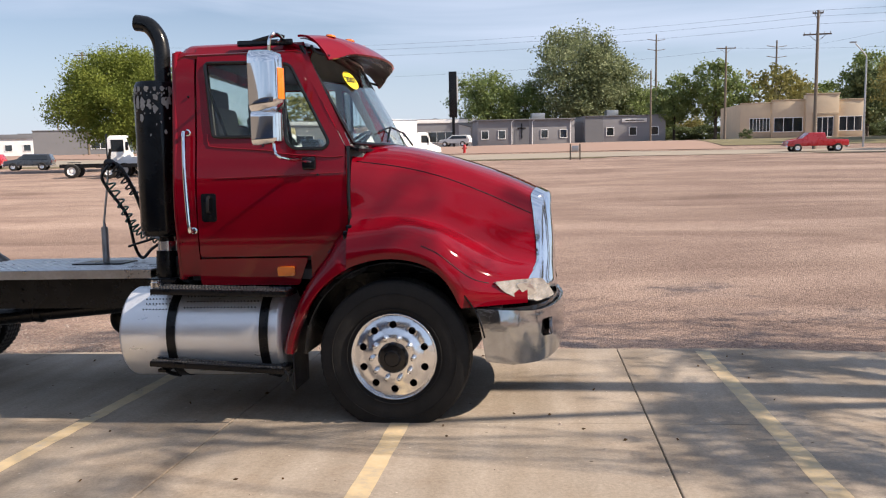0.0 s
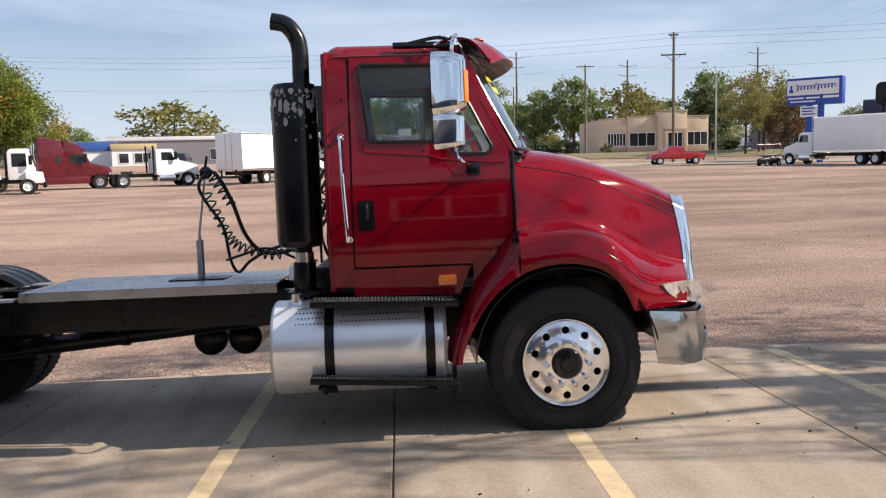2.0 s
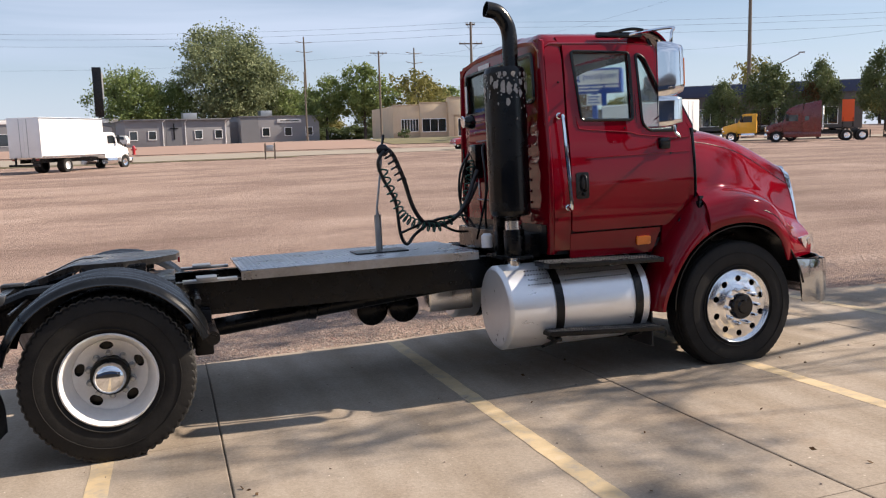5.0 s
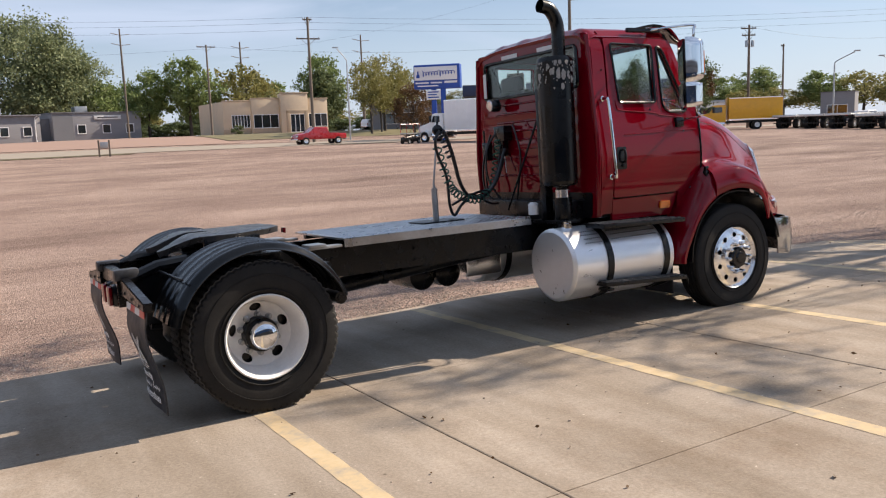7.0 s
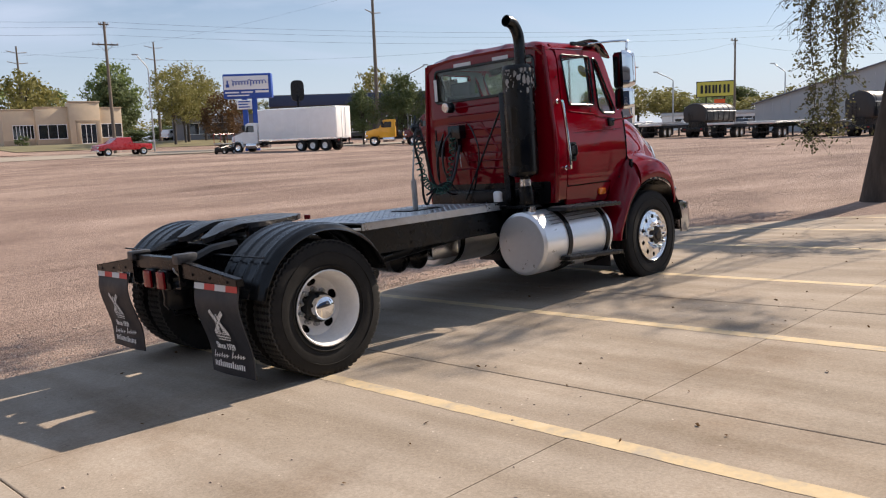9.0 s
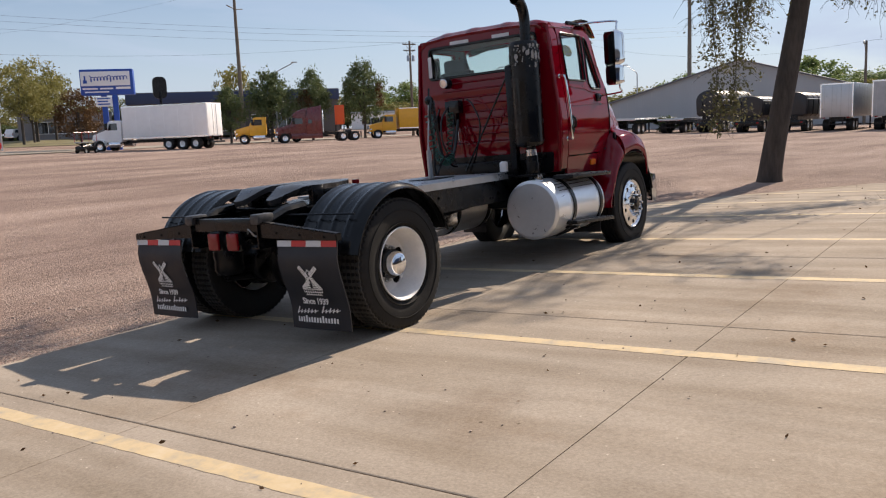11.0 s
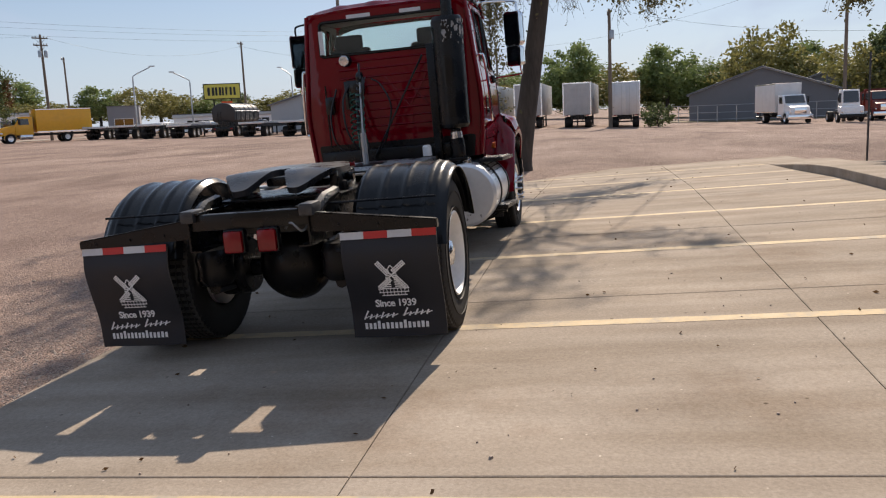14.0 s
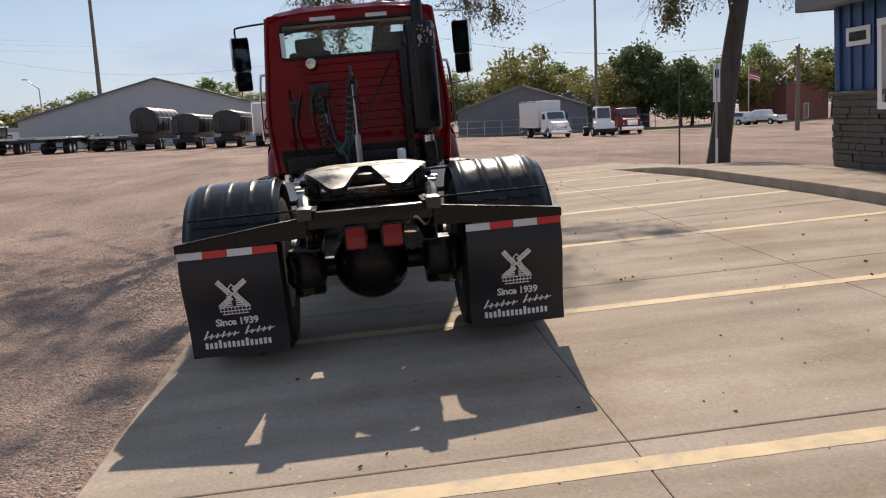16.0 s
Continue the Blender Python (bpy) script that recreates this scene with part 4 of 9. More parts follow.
WIN = rounded([(-2.47, 2.645), (-1.945, 2.632), (-1.945, 2.085), (-2.415, 2.095)], 0.035, 4)
QTR = rounded([(-1.885, 2.625), (-1.815, 2.60), (-1.535, 2.03), (-1.57, 1.985), (-1.80, 1.99), (-1.86, 2.05)], 0.04, 4)
for s in (-1, 1):
    # rear corner post
    bm = bmesh.new()
    panel(bm, [(-2.70, 1.06), (-2.555, 1.06), (-2.555, 2.735), (-2.70, 2.735)], [], skin(s), 0.12, 0.03)
    part("corner_post", bm, RED, CAB, "", 50)
    # sill below the door
    bm = bmesh.new()
    panel(bm, rounded([(-2.56, 1.19), (-2.56, 0.995), (-1.80, 0.985), (-1.72, 1.19)], 0.02, 2), [], skin(s, 0.004), 0.12, 0.03)
    part("sill_panel", bm, RED, CAB, "", 50)
    # cowl side between the door and the fender flare
    bm = bmesh.new()
    panel(bm, [(-1.70, 0.99), (-1.36, 1.10), (-1.36, 1.45), (-1.40, 1.45), (-1.66, 1.215), (-1.70, 1.20)], [], skin(s, -0.006), 0.08, 0.02)
    part("cowl_side", bm, RED, CAB, "", 50)
    # door with two openings
    bm = bmesh.new()
    outer = [(-2.545, 1.205), (-1.66, 1.205), (-1.405, 1.43), (-1.415, 2.0), (-1.775, 2.70), (-2.535, 2.715)]
    panel(bm, rounded(outer, 0.03, 3), [WIN, QTR], skin(s, 0.003), 0.10, 0.035)
    door = part("door", bm, RED, CAB, "dark red door with a side window and vent window", 50)
    # A pillar and roof rail above the door
    bm = bmesh.new()
    panel(bm, [(-2.56, 2.72), (-1.785, 2.71), (-1.41, 2.0), (-1.375, 2.0), (-1.735, 2.785), (-2.56, 2.775)], [], skin(s), 0.1, 0.03)
    part("roof_rail", bm, RED, CAB, "", 50)
    # pressed swage lines
    bm = bmesh.new()
    tube(bm, [skin(s, 0.004)(x, 1.79 + 0.02 * (x + 2.4)) for x in (-2.40, -2.2, -2.0, -1.8, -1.6, -1.44)], 0.0045, 6)
    tube(bm, spline([skin(s, 0.004)(x, z) for x, z in ((-2.46, 2.12), (-2.45, 2.05), (-2.40, 2.02), (-2.0, 1.985), (-1.90, 1.96), (-1.55, 1.925), (-1.43, 1.93))], 4), 0.006, 6)
    part("swage_line", bm, RED, door)
    # rubber window seals and glass
    for nm, w, lab in (("side_window", WIN, ""), ("vent_window", QTR, "")):
        bm = bmesh.new()
        tube(bm, [skin(s, 0.004)(x, z) for x, z in w + w[:1]], 0.013, 6)
        part("window_seal", bm, PLASTIC, door)
        bm = bmesh.new()
        panel(bm, w, [], skin(s, -0.018), 0.15, 0.004)
        g = part(nm, bm, GLASS, door)
        g.visible_shadow = False
    bm = bmesh.new()
    tube(bm, [skin(s, -0.01)(-1.915, z) for z in (2.06, 2.3, 2.62)], 0.014, 6)
    part("window_divider", bm, PLASTIC, door)
    # door handle in its recess
    bm = bmesh.new()
    panel(bm, rounded([(-2.51, 1.68), (-2.395, 1.68), (-2.395, 1.47), (-2.51, 1.47)], 0.02, 3), [], skin(s, 0.009), 0.08, 0.012)
    hnd = part("handle_plate", bm, PLASTIC, door, "black door handle plate")
    bm = bmesh.new()
    tube(bm, spline([skin(s, 0.012)(-2.445, 1.655), skin(s, 0.045)(-2.445, 1.635), skin(s, 0.048)(-2.445, 1.55), skin(s, 0.015)(-2.445, 1.535)], 5), 0.012, 8)
    lathe(bm, [(0.0, s * 0.028), (0.013, s * 0.026), (0.014, 0)], skin(s, 0.0)(-2.445, 1.505), (0, 1, 0), 10)
    part("handle_lever", bm, SATIN, hnd)
    # chrome grab bar
    bm = bmesh.new()
    tube(bm, spline([skin(s, 0.0)(-2.61, 2.135), skin(s, 0.05)(-2.612, 2.135), skin(s, 0.075)(-2.612, 2.10), skin(s, 0.065)(-2.605, 1.80), skin(s, 0.07)(-2.585, 1.44), skin(s, 0.05)(-2.58, 1.405), skin(s, 0.0)(-2.58, 1.405)], 5), 0.0155, 10)
    for z, x in ((2.135, -2.612), (1.405, -2.58)):
        lathe(bm, [(0.026, -0.004), (0.026, 0.006), (0.018, 0.012)], skin(s, 0.0)(x, z), (0, s, 0), 14)
    part("grab_bar", bm, CHROME, TRUCK, "chrome grab bar beside the door")
    # amber side marker
    bm = bmesh.new()
    panel(bm, rounded([(-1.955, 1.125), (-1.825, 1.125), (-1.825, 1.055), (-1.955, 1.055)], 0.015, 3), [], skin(s, 0.022), 0.06, 0.02)
    part("side_marker", bm, AMBER, CAB, "amber side marker lamp", 60)
    # small rivets
    for x, z in ((-2.60, 2.40), (-2.03, 2.02), (-1.62, 1.80)):
        bm = bmesh.new()
        lathe(bm, [(0.0, 0.008), (0.008, 0.006), (0.010, 0)], skin(s, 0.003)(x, z), (0, s, 0), 8)
        part("rivet", bm, SATIN, CAB)

# back wall with pressed ribs and a window
BW = 2.72
back_out = rounded([(-0.985, 1.03), (0.985, 1.03), (1.0, 1.10), (1.035, 1.60), (0.99, 2.10), (0.925, 2.755), (-0.925, 2.755), (-0.99, 2.10), (-1.035, 1.60), (-1.0, 1.10)], 0.05, 3)
RWIN = rounded([(-0.77, 2.655), (0.77, 2.655), (0.79, 2.275), (-0.79, 2.275)], 0.05, 4)


def back_skin(y, z):
    rib = 0.0
    if 1.2 < z < 2.2 and abs(y) < 0.86:
        e = smooth(0.86, 0.80, abs(y))
        rib = -0.004 * e * max(0, math.sin((z - 1.2) / 0.17 * math.pi * 2)) ** 0.7 if z < 2.15 else 0
    return Vector((-BW + rib + 0.02 * smooth(0.85, 1.03, abs(y)), y, z))


bm = bmesh.new()
panel(bm, back_out, [RWIN], back_skin, 0.042, 0.03)
BACKP = part("back_wall", bm, RED, CAB, "red ribbed rear wall of the cab", 40)
for k, (y0, y1) in enumerate(((-0.62, 0.62), (-0.62, 0.60), (-0.66, 0.58), (-0.66, 0.30), (-0.66, 0.28), (-0.66, 0.27), (-0.66, 0.28), (-0.66, 0.30), (-0.66, 0.62))):
    z = 2.195 - 0.093 * k
    part("bead_and_reflection_line", tube(bmesh.new(), [(-BW - 0.001, y0 + (y1 - y0) * i / 8, z) for i in range(9)], 0.0125, 6), RED, BACKP, "", 60)
# diagonal beads, shaped to imitate the X-shaped reflection in the paint
for y0, y1, z0, z1 in ((-0.50, -0.20, 2.10, 1.64), (-0.20, 0.08, 1.64, 2.02), (-0.50, -0.24, 1.54, 1.86), (0.30, 0.44, 2.0, 1.75), (0.44, 0.30, 1.75, 1.50), (-0.62, -0.48, 1.80, 1.56)):
    part("bead_and_reflection_line", tube(bmesh.new(), [(-BW - 0.001, y0 + (y1 - y0) * i / 6, z0 + (z1 - z0) * i / 6) for i in range(7)], 0.0115, 6), RED, BACKP, "", 60)
bm = bmesh.new()
panel(bm, rounded([(-0.90, 1.03), (0.90, 1.03), (0.92, 1.27), (-0.92, 1.27)], 0.03, 2), [], lambda y, z: Vector((-BW - 0.006, y, z)), 0.2, 0.008)
part("lower_splash_panel", bm, SATIN, BACKP, "black lower panel of the cab's back")
bm = bmesh.new()
panel(bm, RWIN, [], lambda y, z: Vector((-BW + 0.015, y, z)), 0.3, 0.004)
g = part("rear_window", bm, GLASS, CAB)
g.visible_shadow = False
bm = bmesh.new()
tube(bm, [Vector((-BW - 0.004, y, z)) for y, z in RWIN + RWIN[:1]], 0.017, 6)
part("rear_window_seal", bm, PLASTIC, CAB)
for y0, y1 in ((-0.42, -0.18), (0.16, 0.44)):
    bm = bmesh.new()
    box(bm, -BW - 0.008, -BW - 0.004, y0, y1, 2.664, 2.71)
    part("reflective_strip", bm, REFW, CAB, "white reflective tape")
bm = bmesh.new()
box(bm, -BW - 0.024, -BW - 0.020, 0.735, 0.785, 2.30, 2.56)
part("reflective_strip", bm, REFW, CAB, "white reflective tape")

# roof with shallow ribs, rounded edges
def roof(a, b):
    x = -2.74 + a * 1.07
    y = (b - 0.5) * 2
    yy = math.copysign(abs(y) ** 0.9, y) * 0.935
    z = 2.835 - 0.07 * abs(y) ** 3.0 - 0.055 * smooth(0.86, 1.0, abs(y))
    z -= 0.055 * smooth(0.10, 0.0, a) + 0.05 * smooth(0.90, 1.0, a)
    z += 0.012 * max(0, math.sin(y * math.pi * 4.5)) * smooth(0.0, 0.05, a) * smooth(1.0, 0.5, a)
    return Vector((x, yy, z))


bm = bmesh.new()
grid(bm, roof, 30, 56)
thicken(bm, 0.03)
part("roof", bm, RED, CAB, "ribbed red roof", 50)
for s in (-1, 1):
    bm = bmesh.new()
    tube(bm, spline([(-2.712, s * 0.915, 2.73), (-2.712, s * 0.975, 2.1), (-2.712, s * 1.015, 1.6), (-2.712, s * 0.97, 1.04)], 8), 0.026, 8)
    part("corner_roll", bm, RED, CAB, "", 60)


# windscreen, curved and raked
def screen(a, b):
    y = (a - 0.5) * 2
    w = 0.955 - 0.035 * b
    x0, x1 = -1.13 - 0.23 * y * y, -1.53 - 0.21 * y * y
    return Vector((x0 + (x1 - x0) * b, y * w, 2.02 + 0.72 * b))


bm = bmesh.new()
grid(bm, screen, 20, 8)
thicken(bm, 0.005)
g = part("windscreen", bm, GLASS, CAB, "raked windscreen", 60)
g.visible_shadow = False
bm = bmesh.new()
tube(bm, [screen(i / 20, 0.0) for i in range(21)] + [screen(1, j / 8) for j in range(1, 9)] + [screen(1 - i / 20, 1) for i in range(1, 21)] + [screen(0, 1 - j / 8) for j in range(1, 9)], 0.016, 6)
part("windscreen_seal", bm, PLASTIC, CAB)
bm = bmesh.new()
grid(bm, lambda a, b: Vector((-1.42 + 0.30 * b - 0.20 * ((a - 0.5) * 2) ** 2 * b, (a - 0.5) * 1.94, 2.0 + 0.035 * (1 - b) - 0.02)), 16, 4)
thicken(bm, 0.02)
part("cowl", bm, PLASTIC, CAB)
bm = bmesh.new()
grid(bm, lambda a, b: screen(a, 1.0) + Vector((-0.16 * b, 0, 0.055 * b ** 0.6)), 20, 4)
thicken(bm, 0.02)
part("roof_header", bm, RED, CAB, "", 60)
for s, y0 in ((-1, -0.62), (1, 0.12)):
    bm = bmesh.new()
    p0 = screen(0.5 + y0 * 0.5, 0.02) + Vector((0.05, 0, 0.01))
    p1 = screen(0.5 + (y0 + 0.30) * 0.5, 0.20) + Vector((0.03, 0, 0.01))
    p2 = screen(0.5 + (y0 + 0.52) * 0.5, 0.07) + Vector((0.03, 0, 0.01))
    tube(bm, [p0, p1], 0.009, 6)
    tube(bm, [screen(0.5 + (y0 + 0.02) * 0.5, 0.14) + Vector((0.025, 0, 0.005)), p1, p2 + Vector((0, 0.05, 0.05))], 0.008, 5)
    part("wiper", bm, PLASTIC, CAB, "black wiper arm and blade")

# sun visor over the windscreen
def visor(a, b):
    y = (a - 0.5) * 2
    e = smooth(0.72, 1.0, abs(y))
    x = -1.66 - 0.10 * y * y + (0.42 - 0.18 * y * y) * b
    z = 2.875 - 0.05 * y * y + 0.035 * math.sin(b * math.pi * 0.7) - 0.17 * b * b - 0.05 * e * b
    return Vector((x, y * (0.93 + 0.03 * b), z))


bm = bmesh.new()
grid(bm, visor, 28, 10)
thicken(bm, 0.016)
VIS = part("sun_visor", bm, RED, TRUCK, "dark red sun visor over the windscreen", 60)
bm = bmesh.new()
grid(bm, lambda a, b: visor(0.02 + 0.96 * a, b * 0.97) - Vector((0, 0, 0.020 + 0.012 * math.sin(b * math.pi))), 28, 10)
thicken(bm, 0.006)
part("visor_lining", bm, SATIN, VIS, "", 60)
for s in (-1, 1):
    bm = bmesh.new()
    tube(bm, spline([visor(0.5 + s * 0.49, 0.95), visor(0.5 + s * 0.50, 0.6) - Vector((0, 0, 0.08)), (-1.66, s * 0.93, 2.74)], 5), 0.012, 6)
    part("visor_bracket", bm, SATIN, VIS)
for y in (-0.72, -0.36, 0.0, 0.36, 0.72):
    bm = bmesh.new()
    p = visor(0.5 + y / 2, 0.42)
    lathe(bm, [(0.042, -0.004), (0.036, 0.008), (0.02, 0.013), (0, 0.014)], p, (0.15, 0, 1), 14)
    for v in bm.verts:
        v.co.y = p.y + (v.co.y - p.y) * 1.1
    part("clearance_lamp", bm, AMBER, VIS, "amber roof clearance lamp")

# year sticker inside the glass
p = screen(0.22, 0.70)
nrm = Vector((0.80, -0.30, 0.52)).normalized()
mt = Matrix.Translation(p + nrm * 0.012) @ nrm.to_track_quat("Z", "Y").to_matrix().to_4x4()
bm = bmesh.new()
lathe(bm, [(0.0, 0.0), (0.085, 0.0), (0.085, 0.002), (0.0, 0.002)], (0, 0, 0), (0, 0, 1), 28)
st = part("year_sticker", bm, YSTICK, CAB, "round yellow sticker reading 2007")
st.matrix_local = mt
words("sticker_text", "2007", 0.078, Matrix.Translation((0, 0, 0.004)), INK, st, 0.001, 0, 0.95, "", 0.002)

# cab interior: two seats, dash, steering wheel, headliner
for y in (-0.48, 0.48):
    bm = bmesh.new()
    box(bm, -2.42, -1.95, y - 0.24, y + 0.24, 1.55, 1.70, 0.04)
    seat = part("seat", bm, SEATM, TRUCK, "grey cloth seat")
    bm = bmesh.new()
    box(bm, -2.52, -2.40, y - 0.24, y + 0.24, 1.66, 2.36, 0.045, Matrix.Translation((-2.46, 0, 1.66)) @ Matrix.Rotation(radians(-8), 4, "Y") @ Matrix.Translation((2.46, 0, -1.66)))
    part("seat_back", bm, SEATM, seat)
    bm = bmesh.new()
    box(bm, -2.62, -2.53, y - 0.16, y + 0.16, 2.33, 2.50, 0.04)
    part("head_rest", bm, SEATM, seat)
    bm = bmesh.new()
    box(bm, -2.38, -2.0, y - 0.2, y + 0.2, 1.1, 1.56, 0.02)
    part("seat_base", bm, PLASTIC, seat)
bm = bmesh.new()
box(bm, -1.62, -1.30, -0.90, 0.90, 1.60, 2.02, 0.05)
part("dashboard", bm, TRIMM, TRUCK, "grey dashboard")
bm = bmesh.new()
sw = Matrix.Translation((-1.72, 0.48, 2.05)) @ Matrix.Rotation(radians(-38), 4, "Y")
tube(bm, [sw @ Vector((0.23 * math.cos(2 * math.pi * k / 28), 0.23 * math.sin(2 * math.pi * k / 28), 0)) for k in range(29)], 0.014, 8)
for t in (0.3, math.pi - 0.3, -math.pi / 2):
    tube(bm, [sw @ Vector((0, 0, 0)), sw @ Vector((0.22 * math.cos(t), 0.22 * math.sin(t), 0))], 0.014, 6)
tube(bm, [sw @ Vector((0, 0, 0.02)), sw @ Vector((0, 0, -0.35))], 0.03, 8)
part("steering_wheel", bm, PLASTIC, TRUCK, "black steering wheel")
bm = bmesh.new()
grid(bm, lambda a, b: Vector((-2.68 + a * 1.0, (b - 0.5) * 1.80, 2.735 - 0.03 * abs(b * 2 - 1) ** 3)), 4, 8)
thicken(bm, 0.01)
part("headliner", bm, TRIMM, CAB)
bm = bmesh.new()
box(bm, -2.69, -2.66, -0.97, 0.97, 1.1, 2.26, 0.005)
part("rear_trim", bm, TRIMM, CAB)
for s in (-1, 1):
    bm = bmesh.new()
    panel(bm, [(-2.67, 1.1), (-1.45, 1.2), (-1.45, 1.95), (-1.76, 2.68), (-2.67, 2.70)], [WIN, QTR], skin(s, -0.05), 0.12, 0.012)
    part("door_card", bm, TRIMM, CAB)
    bm = bmesh.new()
    tube(bm, spline([(-2.55, s * 0.86, 2.62), (-2.40, s * 0.84, 2.2), (-2.30, s * 0.75, 1.75)], 6), 0.012, 5)
    part("seat_belt", bm, PLASTIC, CAB)

# mirrors: long flat glass over a round convex one, chrome shells
for s in (-1, 1):
    base = Vector((-1.915, s * 1.33, 0))
    turn = Matrix.Translation(base) @ Matrix.Rotation(s * radians(33), 4, "Z")
    bm = bmesh.new()

    def shell(a, b, z0, z1, w, d):
        t = a * math.pi
        z = z0 + (z1 - z0) * b
        e = min(1.0, math.sin(math.pi * min(max(b, 0.0), 1.0)) * 3.5) ** 0.6 if 0 < b < 1 else 0.0
        return turn @ Vector((d * math.sin(t) * (0.55 + 0.45 * e), -math.cos(t) * w * (0.86 + 0.14 * e), z))

    grid(bm, lambda a, b: shell(a, b, 2.235, 2.645, 0.112, 0.195), 16, 14)
    bmesh.ops.holes_fill(bm, edges=[e for e in bm.edges if e.is_boundary], sides=0)
    mir = part("mirror_housing", bm, CHROME, TRUCK, "chrome west-coast mirror with an amber lamp", 70)
    bm = bmesh.new()
    grid(bm, lambda a, b: shell(a, b, 2.005, 2.243, 0.102, 0.175), 16, 10)
    bmesh.ops.holes_fill(bm, edges=[e for e in bm.edges if e.is_boundary], sides=0)
    part("convex_housing", bm, CHROME, mir, "chrome convex mirror housing", 70)
    for z0, z1, w in ((2.25, 2.63, 0.105), (2.015, 2.232, 0.092)):
        bm = bmesh.new()
        poly = rounded([(-w, z0), (w, z0), (w, z1), (-w, z1)], 0.03, 4)
        panel(bm, poly, [], lambda a, z: turn @ Vector((-0.012, a, z)), 0.2, 0.006)
        part("mirror_rim", bm, PLASTIC, mir)
        bm = bmesh.new()
        poly = rounded([(-w + 0.012, z0 + 0.012), (w - 0.012, z0 + 0.012), (w - 0.012, z1 - 0.012), (-w + 0.012, z1 - 0.012)], 0.025, 4)
        panel(bm, poly, [], lambda a, z: turn @ Vector((-0.0225, a, z)), 0.2, 0.002)
        part("mirror_glass", bm, MIRROR, mir)
    bm = bmesh.new()
    box(bm, -0.010, 0.010, -0.028, 0.028, 2.31, 2.52, 0.006, turn @ Matrix.Translation((0.190, -s * 0.012, 0)))
    part("mirror_lamp", bm, AMBER, mir, "amber lamp on the mirror shell")
    bm = bmesh.new()
    tube(bm, spline([turn @ Vector((0.10, 0, 2.62)), turn @ Vector((0.11, 0, 2.72)), turn @ Vector((0.11, -s * 0.05, 2.765)), (-1.86, s * 1.0, 2.785), (-2.0, s * 0.90, 2.76)], 6), 0.012, 8)
    part("mirror_arm", bm, CHROME if s < 0 else SATIN, mir, "tubular mirror arm")
    bm = bmesh.new()
    tube(bm, spline([turn @ Vector((0.11, 0, 2.03)), turn @ Vector((0.12, 0, 1.96)), turn @ Vector((0.15, -s * 0.03, 1.915)), (-1.70, s * 1.14, 1.90), (-1.66, s * 1.04, 1.89)], 6), 0.011, 8)
    part("mirror_arm", bm, CHROME, mir)
    bm = bmesh.new()
    box(bm, -1.73, -1.63, s * 1.035 - 0.022, s * 1.035 + 0.022, 1.835, 1.93, 0.015)
    part("mirror_foot", bm, PLASTIC, mir, "black mirror bracket")
    bm = bmesh.new()
    box(bm, -2.22, -1.80, s * 0.925 - 0.02, s * 0.925 + 0.02, 2.755, 2.80, 0.012)
    tube(bm, spline([(-2.1, s * 0.93, 2.79), (-1.92, s * 0.96, 2.82), (-1.84, s * 1.02, 2.80)], 5), 0.014, 6)
    part("mirror_base", bm, PLASTIC, mir)

